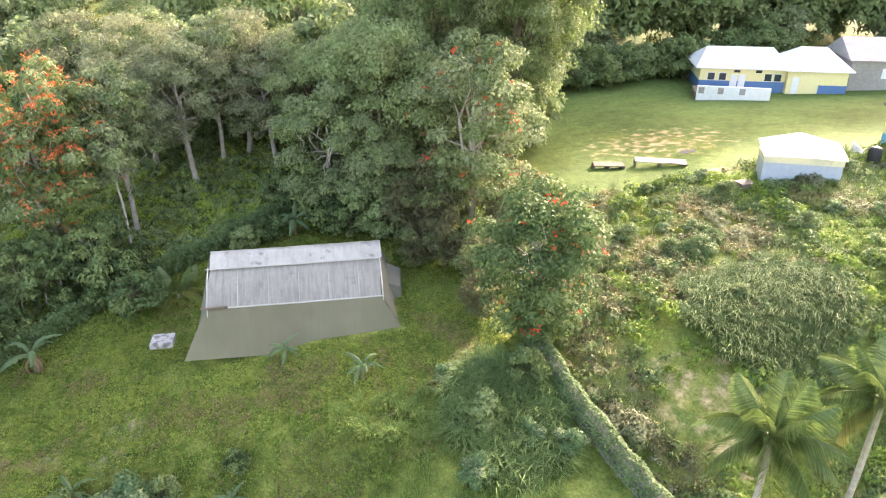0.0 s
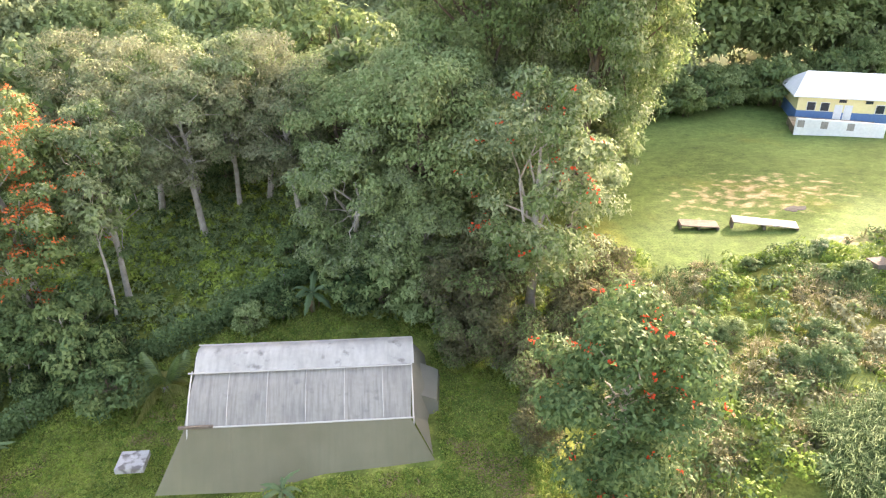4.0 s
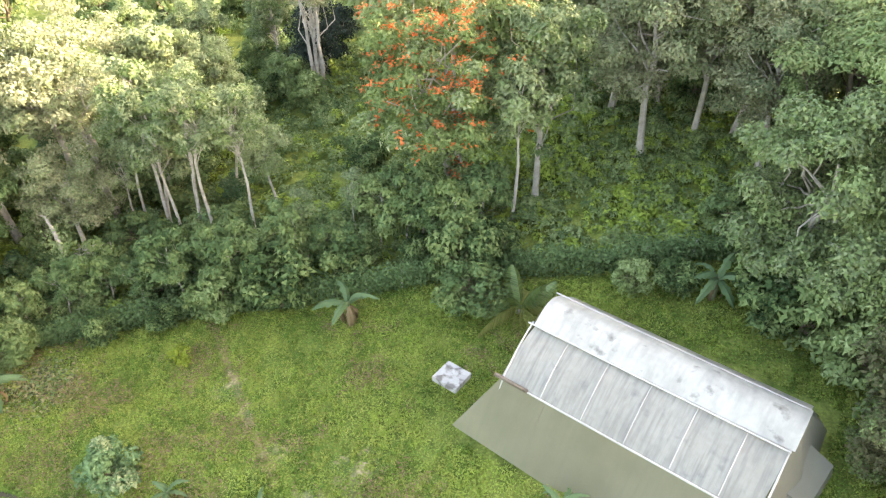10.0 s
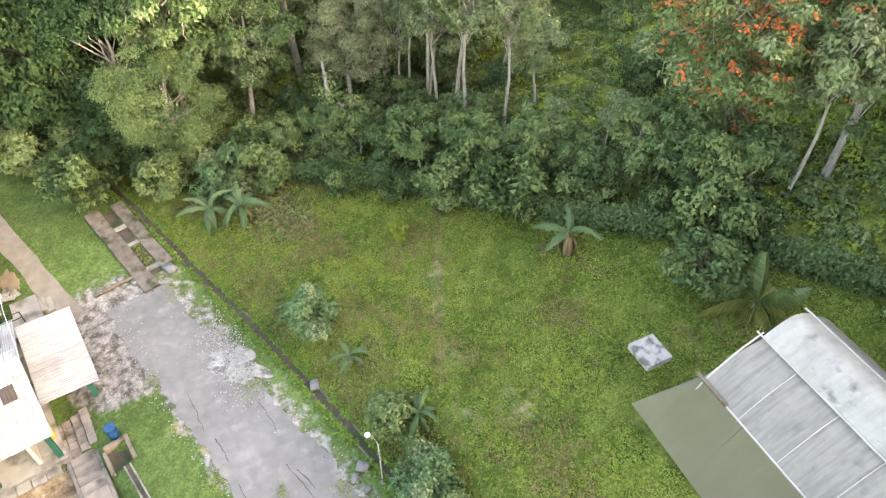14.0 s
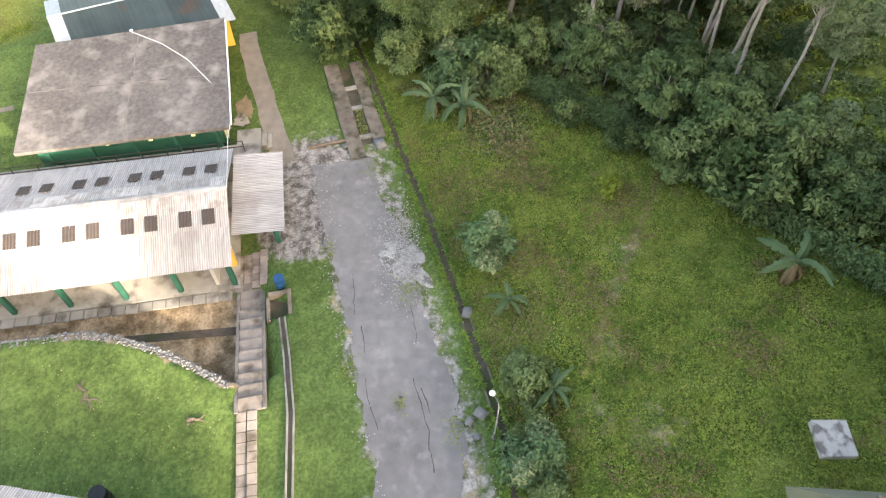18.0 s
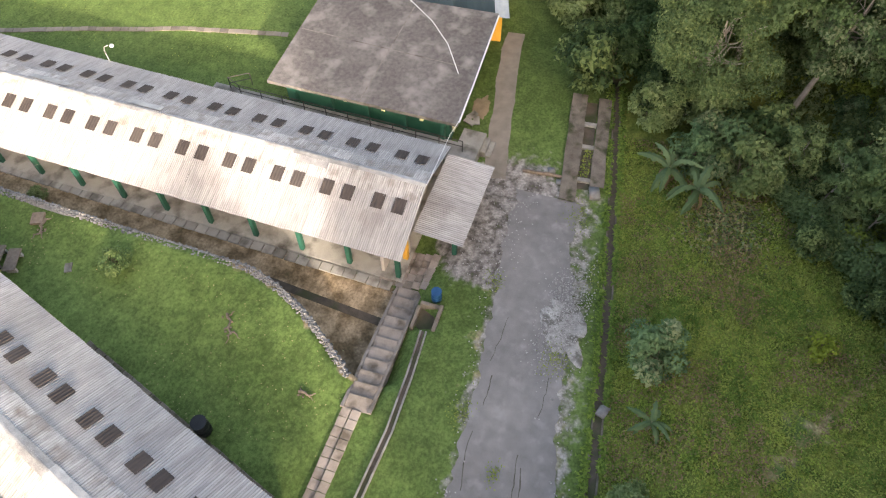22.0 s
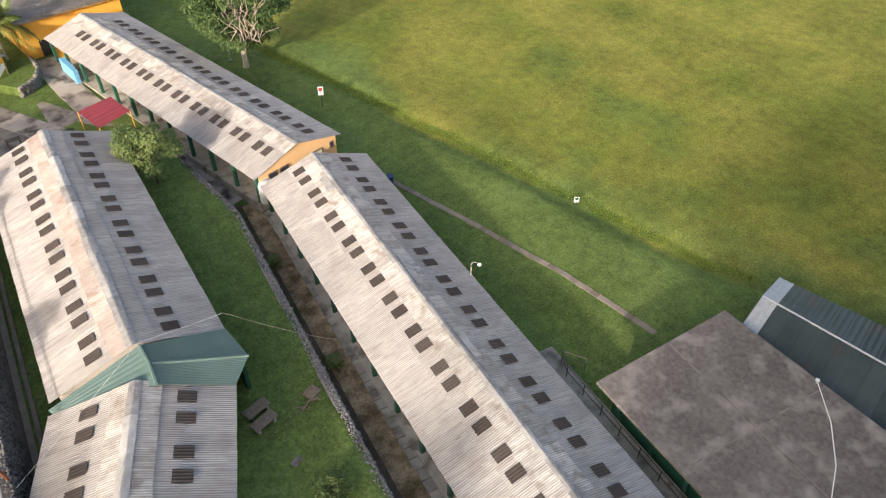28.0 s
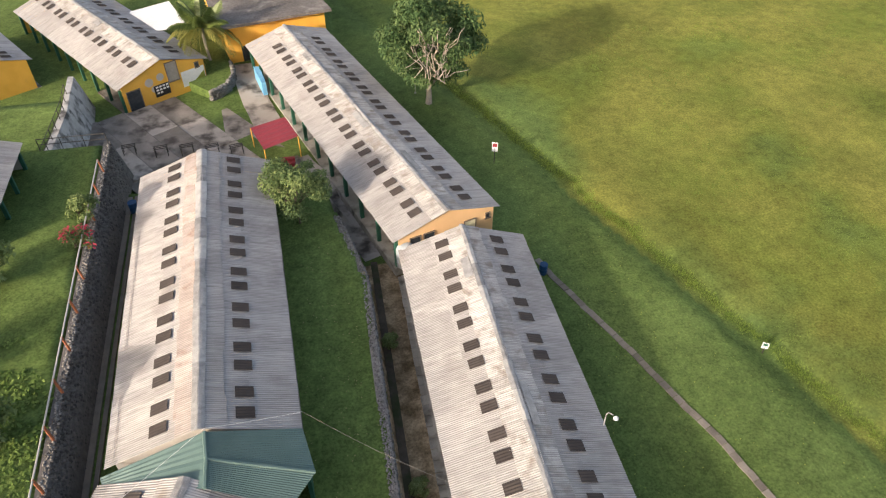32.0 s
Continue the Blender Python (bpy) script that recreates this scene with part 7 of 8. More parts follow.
# a snag wrapped in vines and a dry tangle
snag = {"trunk": joined("trunk", [limb_data((0, 0, -0.3), (-2.4, 1.2, 6.4), 0.26, 0.14, random.Random(2), 0.05), limb_data((-2.4, 1.2, 6.2), (-4.2, 1.6, 6.9), 0.14, 0.05, random.Random(3), 0.2)], "bark")}
rs = np.random.default_rng(8)
kk = rs.random(1500)
sp = np.stack([-2.4 * kk, 1.2 * kk, 6.4 * kk], 1) + rs.normal(size=(1500, 3)) * 0.30 + np.where(kk > 0.85, 1.0, 0.0)[:, None] * rs.normal(size=(1500, 3)) * (0.7, 0.4, 0.3)
v_, q_ = leaf_quads(sp, rs.normal(size=(1500, 3)), 0.22, 0.15, rs)
snag["vines"] = big_mesh("vines", v_, q_, "leaflight")
plant("tree", snag, on_land(-34.2, 42.4), "leaning dead trunk wrapped in pale green vines")
tangle = {"twig_tangle": joined("twig_tangle", [limb_data((0, 0, 0.2), (1.3 * math.cos(k * 2.4), 1.3 * math.sin(k * 2.4), 1.0 + 0.09 * (k % 9)), 0.05, 0.02, random.Random(k), 0.55, 4, 6) for k in range(26)], "bark")}
plant("bush", tangle, on_land(-36.6, 45.6, 1.4), "leafless tangle of curling pale twigs over undergrowth", "bush")

# scrub beyond the vine wall
rs = random.Random(91)
for k in range(30):
    x, y = rs.uniform(19.5, 60), rs.uniform(15, 56)
    if (x > 30 and y > 53) or ((x - 25.5) / 4.5) ** 2 + ((y - 27) / 4) ** 2 < 1 or (44 < x < 55 and 43 < y < 53):
        continue
    plant("bush", PROTO[rs.choice(("bush", "bush_pale", "bush", "bush_grey"))], on_land(x, y), "low grey-green bush in dry scrub", "bush", "scrub bushes", rs.uniform(0.4, 0.7), rs.uniform(0, 360), tall=0.7)
for k in range(7):
    x, y = rs.uniform(9.5, 16.5), rs.uniform(25, 34.5)
    plant("bush", PROTO[rs.choice(("bush_grey", "bush", "bush_grey"))], on_land(x, y), "tall weedy bush beside the vine wall", "bush", "scrub bushes", rs.uniform(0.45, 0.8), rs.uniform(0, 360))

# trees and shrubs of the school
field_tree = tree_proto(51, 9.8, 5.0, 1.6, 76, 24000, 0.28, 0.28, "leafdeep", "bark", clump_r=0.25, second="leafmid", share=0.45, inner=0.5, hollow=0.5)
field_tree["bare_limb"] = joined("bare_limb", [limb_data((0.0, 0.4, 1.6), (1.9 - 0.52 * k, 4.6 - 0.12 * (k - 4) ** 2, 6.6 + 1.9 * math.sin(k * 2.1)), 0.15, 0.05, random.Random(k), 0.08) for k in range(9)]
                                 + [limb_data((0.95 - 0.26 * (k % 9), 3.4, 5.0 + 1.2 * math.sin((k % 9) * 2.1)), (2.4 - 0.6 * (k % 9) + 0.9 * math.sin(k * 3.7), 5.0 - 0.1 * (k % 9 - 4) ** 2, 6.4 + 2.3 * math.sin(k * 1.3)), 0.05, 0.02, random.Random(k), 0.1) for k in range(27)], "bark")
LABELS["bare_limb"] = "leafless pale limbs"
plant("tree", field_tree, on_land(-27.6, -46.6), "broad round shade tree with bare pale limbs at the field edge", tall=1.12)
shrub = tree_proto(52, 5.2, 2.7, 0.4, 34, 7000, 0.22, 0.09, "leaf", "barkdark", clump_r=0.32, stems=3, second="leafmid", share=0.5)
plant("bush", shrub, (-15.0, -26.8, -3.2), "round yellow-green shrub between two blocks", "bush")
for x, y, s, k in ((-0.85, -25.7, 0.62, "bush"), (-16.6, 4.5, 0.42, "bush_pale"), (3.5, -20, 1.0, "bush"), (4, -13, 0.9, "bush"), (0.2, -8, 0.9, "bush"), (8, -46.5, 0.9, "bush")):
    plant("bush", PROTO[k], on_land(x, y), "small leafy garden shrub", "bush", scale=s)
for x, y in ((-20.1, -15.6), (-20.4, -4.9)):
    plant("bush", PROTO["bush"], on_land(x, y), "small yellowish shrub in the drain bed", "bush", scale=0.35)


def blades(name, spots, length, width, per, material, rng, spread=0.25, droop=0.55):
    """Long arching grass blades in tufts, as one mesh."""
    n = len(spots) * per
    base = np.repeat(np.asarray(spots, float), per, 0)
    a = rng.uniform(0, 2 * np.pi, n)
    d = np.stack([np.cos(a), np.sin(a), np.zeros(n)], 1)
    base[:, :2] += d[:, :2] * rng.uniform(0, spread, n)[:, None]
    ln = (length * rng.uniform(0.6, 1.25, n))[:, None]
    out = rng.uniform(0.2, droop, n)[:, None]
    side = np.stack([-d[:, 1], d[:, 0], np.zeros(n)], 1) * (width * rng.uniform(0.6, 1.2, n))[:, None] / 2
    up = np.array([0, 0, 1.0])
    p1 = base + up * ln * 0.6 + d * ln * out * 0.35
    p2 = base + up * ln * (0.9 - 0.5 * out) + d * ln * out * 1.1
    v = np.stack([base - side * 0.6, base + side * 0.6, p1 + side, p1 - side, p2 + side * 0.15, p2 - side * 0.15], 1).reshape(-1, 3)
    k = (np.arange(n) * 6)[:, None]
    q = np.concatenate([k + np.array([0, 1, 2, 3]), k + np.array([3, 2, 4, 5])], 1).reshape(-1, 4)
    return big_mesh(name, v, q, material)


def scatter(rng, n, x0, x1, y0, y1, keep):
    pts = []
    while len(pts) < n:
        x, y = rng.uniform(x0, x1), rng.uniform(y0, y1)
        if keep(x, y):
            pts.append((x, y, land(x, y)))
    return np.array(pts)


def stuff(name, me, label, category):
    return single(name, me, label, category, kind="stuff")


def under_glass(x, y):
    """Whether a place lies under the greenhouse."""
    u, w = x + 4.7, y - 42.2
    c, t = math.cos(radians(8.45)), math.sin(radians(8.45))
    return 0.2 < u * c - w * t < 15.0 and -0.2 < u * t + w * c < 10.6


def undergrowth():
    rng = np.random.default_rng(5)
    bare = ((-19.2, 41.0), (-16.3, 39.8), (-8.1, 38.8), (-9.5, 36.6), (-13.0, 38.2))
    field = lambda x, y: min((x - a) ** 2 + (y - b) ** 2 for a, b in bare) > 0.12 and drain_y(x) + 0.5 < y < fence_y(x) - 0.4 and not under_glass(x, y)
    def furrow(x, y):
        """Distance from the trodden line that crosses the slope."""
        k = (x + 24.3) / 11.5
        return abs(y - mixed(44.9, 37.3, k) + 0.25 * noise.noise((x * 0.5, 1.0, 4.0))) if -0.05 < k < 1.1 else 9.0
    sp = scatter(rng, 150000, -38, 16, 29, 58, lambda x, y: field(x, y) and (furrow(x, y) > 0.26 or noise.noise((x * 1.1, y * 1.1, 2.0)) > 0.25))
    sp[:, 2] += 0.05
    tone = np.array([noise.noise((x * 0.22, y * 0.22, 2.0)) + 0.5 * noise.noise((x * 0.9, y * 0.9, 5.0)) for x, y, z in sp]) + rng.normal(size=len(sp)) * 0.25
    sp[:, 2] += 0.12 * np.maximum(0, tone)
    for lo, hi, kind in ((-9, -0.18, "weedgreen"), (-0.18, 0.32, "weed"), (0.32, 9, "weedlight")):
        some = sp[(tone >= lo) & (tone < hi)]
        v, q = leaf_blades(some + rng.normal(size=some.shape) * (0.1, 0.1, 0.05), np.tile([0, 0, 1.0], (len(some), 1)), 0.13, 0.085, rng)
        stuff("weeds", big_mesh("weeds", v, q, kind), "low leafy weeds covering the slope", "weeds")
    tufts = scatter(rng, 9000, -38, 16, 29, 58, lambda x, y: field(x, y) and furrow(x, y) > 0.35 and noise.noise((x * 0.45, y * 0.45, 8.0)) > -0.25)
    tone = np.array([noise.noise((x * 0.25, y * 0.25, 2.0)) for x, y, z in tufts]) + rng.normal(size=len(tufts)) * 0.3
    for lo, hi, kind in ((-9, -0.15, "weedgreen"), (-0.15, 0.3, "weed"), (0.3, 9, "weedlight")):
        some = tufts[(tone >= lo) & (tone < hi)]
        v, q = cloud(rng, some + (0, 0, 0.06), rng.uniform(0.10, 0.30, len(some)), 24 * len(some), 0.10, 0.06, flat=0.8, inner=0.4)
        stuff("weeds", big_mesh("weeds", v, q, kind), "leafy clumps of creeping weed on the slope", "weeds")
    sp = scatter(rng, 20000, -38, 14, 29, 50, lambda x, y: field(x, y) and (furrow(x, y) < 0.3 or noise.noise((x * 0.28, y * 0.28, 12.0)) + 0.6 * noise.noise((x * 1.2, y * 1.2, 3.0)) + 0.02 * (38 - y) > 0.16))
    v, q = leaf_quads(sp + (0, 0, 0.28) + rng.normal(size=sp.shape) * (0.1, 0.1, 0.05), np.tile([0, 0, 1.0], (len(sp), 1)), 0.14, 0.06, rng)
    stuff("dead_weeds", big_mesh("dead_weeds", v, q, "deadleaf"), "withered brown growth among the weeds", "weeds")
    sp = scatter(rng, 1400, -33, 16, 29, 56, field)
    stuff("grass_tufts", blades("grass_tufts", sp, 0.35, 0.03, 7, "weed", rng, 0.15), "scattered grass tufts on the slope", "grass")
    # low mounds of leaves all over the wild hillside
    wild = lambda x, y: y > fence_y(x) + 0.3 and x < 26 and noise.noise((x * 0.5, y * 0.5, 3.0)) > -0.42
    near = scatter(rng, 6600, -52, 26, 38, 82, wild)
    far = scatter(rng, 2600, -70, 20, 82, 114, lambda x, y: True)
    glade = scatter(rng, 3000, -16, 14, 55, 80, wild)
    for spots, n, size, r0, r1 in ((near, 200000, 0.25, 0.28, 0.72), (far, 36000, 0.5, 0.6, 1.5), (glade, 62000, 0.26, 0.22, 0.5)):
        rise = np.array([0.9 * max(0.0, 0.35 + 1.1 * noise.noise((x * 0.4, y * 0.4, 4.0)) + 0.5 * noise.noise((x * 1.3, y * 1.3, 6.0))) for x, y, z in spots])
        rad = rng.uniform(r0, r1, len(spots)) * (0.75 + 0.5 * np.minimum(rise, 1.0))
        mid = spots + np.stack([np.zeros(len(spots)), np.zeros(len(spots)), rise + 0.1], 1)
        tone = np.array([noise.noise((x * 0.14, y * 0.14, 9.0)) for x, y, z in spots]) * 0.8 + rng.random(len(spots)) + (0.35 if spots is glade else 0.0)
        for lo, hi, kind in ((-9, 0.12, "leafmid"), (0.12, 0.38, "leaf"), (0.38, 0.8, "leaflight"), (0.8, 9, "weedlight")):
            some = (tone >= lo) & (tone < hi)
            v, q = cloud(rng, mid[some], rad[some], int(n * some.mean()), size, size * 0.5, flat=0.75, inner=0.5)
            stuff("undergrowth", big_mesh("undergrowth", v, q, kind), "tangled green undergrowth below the trees", "undergrowth")
    # vine-covered fence
    pts = []
    for (x0, y0), (x1, y1) in zip(FENCE, FENCE[1:]):
        n = int(math.hypot(x1 - x0, y1 - y0) * 640)
        k = rng.random(n)
        h = rng.random(n) ** 0.7 * (1.75 + 0.25 * np.sin(k * 9 + x0))
        for kk, hh in zip(k, h):
            x, y = mixed(x0, x1, kk), mixed(y0, y1, kk)
            w = 0.20 + 0.22 * hh / 1.8
            pts.append((x + rng.normal() * w, y + rng.normal() * w, land(x, y) + hh))
    pts = np.array(pts)
    v, q = leaf_quads(pts, rng.normal(size=pts.shape) * 0.6 + (0.4, -0.6, 0.3), 0.18, 0.13, rng)
    f = thing("overgrown_fence", (0, 0, 0), "wire fence overgrown with green vines", "fence")
    sub("vines", big_mesh("vines", v, q, "leafmid"), f)
    for (x0, y0), (x1, y1) in zip(FENCE, FENCE[1:]):
        for k in (0, 0.5):
            x, y = mixed(x0, x1, k), mixed(y0, y1, k)
            sub("fence_post", mesh_of("fence_post", *tube_data([(x, y, land(x, y) - 0.2), (x, y, land(x, y) + 1.5)], 0.05, 6), "concrete"), f)
    # vine-covered wall beyond the greenhouse
    line = [(17.6, 37), (17.3, 33), (17.6, 29.5), (18.4, 26), (19.6, 22)]
    pts, nor = [], []
    for (x0, y0), (x1, y1) in zip(line, line[1:]):
        n = int(math.hypot(x1 - x0, y1 - y0) * 420)
        for _ in range(n):
            k, a = rng.random(), rng.uniform(0, np.pi)
            x, y = mixed(x0, x1, k), mixed(y0, y1, k)
            r = 0.68 + 0.2 * noise.noise((x, y, 1))
            o = np.array([math.cos(a), 0, math.sin(a) * 1.6])
            pts.append((x + o[0] * r, y, land(x, y) + 0.6 + o[2] * r))
            nor.append(o)
    v, q = leaf_quads(np.array(pts), np.array(nor), 0.17, 0.13, rng)
    w = thing("overgrown_wall", (0, 0, 0), "long wall smothered in small-leaved vines", "wall")
    sub("vines", big_mesh("vines", v, q, "leafmid"), w)
    vv, ff = [], []
    for x, y in line:
        g = land(x, y)
        vv += [(x - 0.35, y, g - 0.3), (x - 0.3, y, g + 1.25), (x + 0.3, y, g + 1.25), (x + 0.35, y, g - 0.3)]
    ff = [(i * 4 + k, i * 4 + k + 1, i * 4 + k + 5, i * 4 + k + 4) for i in range(len(line) - 1) for k in range(3)]
    sub("wall_core", mesh_of("wall_core", vv, ff, "stone"), w)
    # scrub beyond the wall
    def scrub(x, y):
        return x > 18.8 and not (x > 30 and y > 54) and not (((x - 25.5) / 3) ** 2 + ((y - 27) / 2.6) ** 2 + 0.6 * noise.noise((x * 0.6, y * 0.6, 5.0)) < 1)
    dry_side = lambda x, y: 0.9 * noise.noise((x * 0.17, y * 0.17, 7.0)) + 0.5 * math.exp(-((x - 26.5) / 6.5) ** 2 - ((y - 41) / 8.0) ** 2) + 0.45 * math.exp(-((x - 40.5) / 5.0) ** 2 - ((y - 42) / 3.5) ** 2)
    # mounds of low shrubs, olive and dry to one side, green to the other
    sp = scatter(rng, 4600, 18, 66, 13, 57, scrub)
    rise = np.array([0.8 * max(0.0, 0.3 + 1.2 * noise.noise((x * 0.35, y * 0.35, 4.0))) for x, y, z in sp])
    tone = np.array([dry_side(x, y) for x, y, z in sp]) + rng.normal(size=len(sp)) * 0.22
    rad = rng.uniform(0.28, 0.75, len(sp)) * (0.7 + 0.6 * np.minimum(rise, 1.0))
    mid = sp + np.stack([np.zeros(len(sp)), np.zeros(len(sp)), rise + 0.08], 1)
    for lo, hi, kind in ((-9, -0.05, "weedgreen"), (-0.05, 0.18, "leafmid"), (0.18, 0.38, "leaf"), (0.38, 0.62, "leafbrown"), (0.62, 9, "leafdry")):
        some = (tone >= lo) & (tone < hi)
        v, q = cloud(rng, mid[some], rad[some], int(34 * some.sum()), 0.24, 0.12, flat=0.8, inner=0.5)
        stuff("scrub", big_mesh("scrub", v, q, kind), "dense low scrub over the weedy ground", "scrub")
    sp = scatter(rng, 1500, 18, 62, 14, 56, lambda x, y: scrub(x, y) and dry_side(x, y) > 0.12)
    stuff("dry_grass", blades("dry_grass", sp, 0.7, 0.032, 22, "straw", rng, 0.5, 0.9), "dry straw-coloured grass between the bushes", "grass")
    # broad-bladed cane in one dense stand, and scattered tussocks of it
    sp = scatter(rng, 760, 24, 44, 24, 40, lambda x, y: ((x - 33.5) / 6.2) ** 2 + ((y - 32) / 5.2) ** 2 + 0.7 * noise.noise((x * 0.4, y * 0.4, 3.0)) < 1)
    sp[:, 2] += 0.35
    stuff("cane", blades("cane", sp, 0.95, 0.034, 30, "cane", rng, 0.6, 0.9), "dense stand of blue-green cane with broad arching leaves", "cane")
    sp = scatter(rng, 200, 18, 62, 14, 56, lambda x, y: scrub(x, y) and noise.noise((x * 0.16, y * 0.16, 7)) > 0.12)
    stuff("tall_grass", blades("tall_grass", sp, 1.1, 0.036, 44, "cane", rng, 0.5, 0.8), "clumps of tall grey-green grass", "grass")
    sp = scatter(rng, 1900, 28, 68, 12, 52, lambda x, y: x - y > 1 + 6 * noise.noise((x * 0.1, y * 0.1, 2)) and ((x - 33.5) / 6) ** 2 + ((y - 32) / 5) ** 2 > 1)
    stuff("bright_grass", blades("bright_grass", sp, 0.9, 0.03, 36, "canelight", rng, 0.6, 0.6), "bright green tall grass", "grass")
    # cane stand before the wall
    sp = scatter(rng, 260, 9.5, 17, 25, 35, lambda x, y: ((x - 13.5) / 3.4) ** 2 + ((y - 30) / 4.5) ** 2 < 1)
    stuff("cane_stand", blades("cane_stand", sp, 1.5, 0.05, 44, "canepale", rng, 0.6, 0.8), "stand of tall grey-green cane grass", "cane")
    sp = scatter(rng, 260, 4, 12, 24, 34, lambda x, y: noise.noise((x * 0.35, y * 0.35, 8.0)) > -0.15)
    stuff("tall_grass", blades("tall_grass", sp, 0.8, 0.03, 34, "canelight", rng, 0.4, 0.6), "fresh green long grass", "grass")
    # rank edge of the playing field
    sp = []
    for _ in range(1500):
        y = rng.uniform(-60, 2)
        x = -44.5 - (y + 11.5) * 0.37 + rng.normal() * 0.28 - 0.5 + 0.5 * noise.noise((0.0, y * 0.3, 2.0))
        sp.append((x, y, land(x, y)))
    stuff("field_margin", blades("field_margin", np.array(sp), 0.24, 0.026, 11, "weedgreen", rng, 0.4, 0.7), "rank green grass along the field ditch", "grass")
    sp = scatter(rng, 9000, -2.2, 7, -15, 6, lambda x, y: x > terrace_x(y) + 0.5 and 0.25 * y + 2.2 + 3 * noise.noise((x * 0.4, y * 0.4, 1.0)) > -1.2 - 0.2 * x)
    v, q = leaf_quads(sp + (0, 0, 0.1), np.tile([0, 0, 1.0], (len(sp), 1)), 0.24, 0.16, rng)
    stuff("weeds", big_mesh("weeds", v, q, "canelight"), "bright weeds on the upper terrace", "weeds")


undergrowth()

# ---------------------------------------------------------------- palms and bananas


def frond_mesh(seed, length=3.4, leaflets=58, hang=1.0, material="palm"):
    rnd = random.Random(seed)
    v, f = [], []
    pts = []
    for i in range(13):
        k = i / 12
        pts.append(Vector((length * (k - 0.12 * k * k), 0, length * (0.42 * k - 0.78 * hang * k * k))))
    tv, tf = tube_data(pts, [0.05 * (1 - 0.85 * i / 12) for i in range(13)], 5)
    v += tv
    f += tf
    for i in range(leaflets):
        k = 0.14 + 0.86 * i / leaflets
        j = min(11, int(k * 12))
        p = pts[j].lerp(pts[j + 1], k * 12 - j)
        ln = length * 0.30 * math.sin(math.pi * (0.18 + 0.75 * k)) * rnd.uniform(0.85, 1.1)
        for s in (-1, 1):
            d = Vector((0.55, s * 0.8, -0.30 + rnd.uniform(-0.25, 0.05))).normalized()
            b = len(v)
            wv = Vector((0.036, 0, 0.012))
            q = p + d * ln * 0.55
            e = p + d * ln + Vector((0, 0, -ln * 0.35))
            v += [tuple(p - wv * 0.5), tuple(p + wv * 0.5), tuple(q + wv), tuple(q - wv), tuple(e)]
            f += [(b, b + 1, b + 2, b + 3), (b + 3, b + 2, b + 4)]
    return mesh_of("frond", v, f, material)


FRONDS = [frond_mesh(1, hang=1.15), frond_mesh(2, hang=0.75), frond_mesh(3, hang=0.35), frond_mesh(4, hang=1.5, material="palmyellow")]


def coconut_palm(place, height, label, scale=1.0, seed=0, count=20, yellow=0.9):
    rnd = random.Random(seed)
    ob = thing("coconut_palm", place, label, "palm tree")
    pts = [(0.25 * math.sin(i / 8 * 2), 0, height * i / 8 - 0.2) for i in range(9)]
    sub("trunk", mesh_of("trunk", *tube_data(pts, [0.22] + [0.15] * 7 + [0.13], 8), "bark"), ob)
    hx = pts[-1][0]
    for i in range(count):
        k = i / count
        me = FRONDS[2] if k < 0.3 else FRONDS[1] if k < 0.6 else FRONDS[0] if k < 0.9 else FRONDS[3]
        me = FRONDS[3] if k > yellow else me
        m = pose(hx, 0, height - 0.25, 0, -(55 - 75 * k) + rnd.uniform(-6, 6), 0)
        sub("frond", me, ob, pose(hx, 0, height - 0.25, 0, 0, i * 137.5 + rnd.uniform(-10, 10)) @ pose(0, 0, 0, rnd.uniform(-12, 12), -(50 - 62 * k) + rnd.uniform(-6, 6), 0) @ Matrix.Scale(scale, 4))
    for i in range(5):
        sub("coconut", mesh_of("coconut", *lathe_data([(0.02, -0.13), (0.10, -0.06), (0.11, 0.03), (0.05, 0.12)], 8), "leaflight", smooth=True), ob, pose(hx + 0.25 * math.cos(i * 1.3), 0.25 * math.sin(i * 1.3), height - 0.4))
    return ob


coconut_palm((20.4, 18.0, land(20.4, 18.0)), 9.4 - land(20.4, 18.0), "coconut palm with long arching green fronds", 1.0, 1, 22)
coconut_palm((26.3, 18.0, land(26.3, 18.0)), 10.0 - land(26.3, 18.0), "coconut palm with yellowing fronds", 1.0, 2, 18)
coconut_palm((-6.1, -57.0, -5.2), 5.0, "coconut palm with drooping yellow-green fronds", 1.12, 3, 22, 0.45)
coconut_palm((-5.4, 51.4, land(-5.4, 51.4)), 0.6, "young palm with yellowing fronds behind the greenhouse", 0.85, 4, 12, 0.3)


def banana_leaf(seed, length=2.3, width=0.46, material="banana"):
    """A long blade that arches over, its edges torn."""
    rnd = random.Random(seed)
    v, f = [], []
    n = 16
    for i in range(n + 1):
        k = i / n
        x = length * (0.95 * k - 0.22 * k * k)
        z = length * (0.55 * k - 0.85 * k * k)
        w = width * math.sin(math.pi * min(1, 0.06 + k * 0.94)) ** 0.5 + 0.02
        wl, wr = w * rnd.uniform(0.55, 1.0), w * rnd.uniform(0.55, 1.0)
        v += [(x - 0.05, -wl / 2, z - 0.30 * wl), (x, 0, z), (x - 0.05, wr / 2, z - 0.30 * wr)]
    f = [(i * 3 + k, i * 3 + k + 1, (i + 1) * 3 + k + 1, (i + 1) * 3 + k) for i in range(n) for k in range(2)]
    return mesh_of("leaf", v, f, material)


BAN = [banana_leaf(1), banana_leaf(2, 1.9), banana_leaf(3, 1.5, 0.26, "deadleaf")]


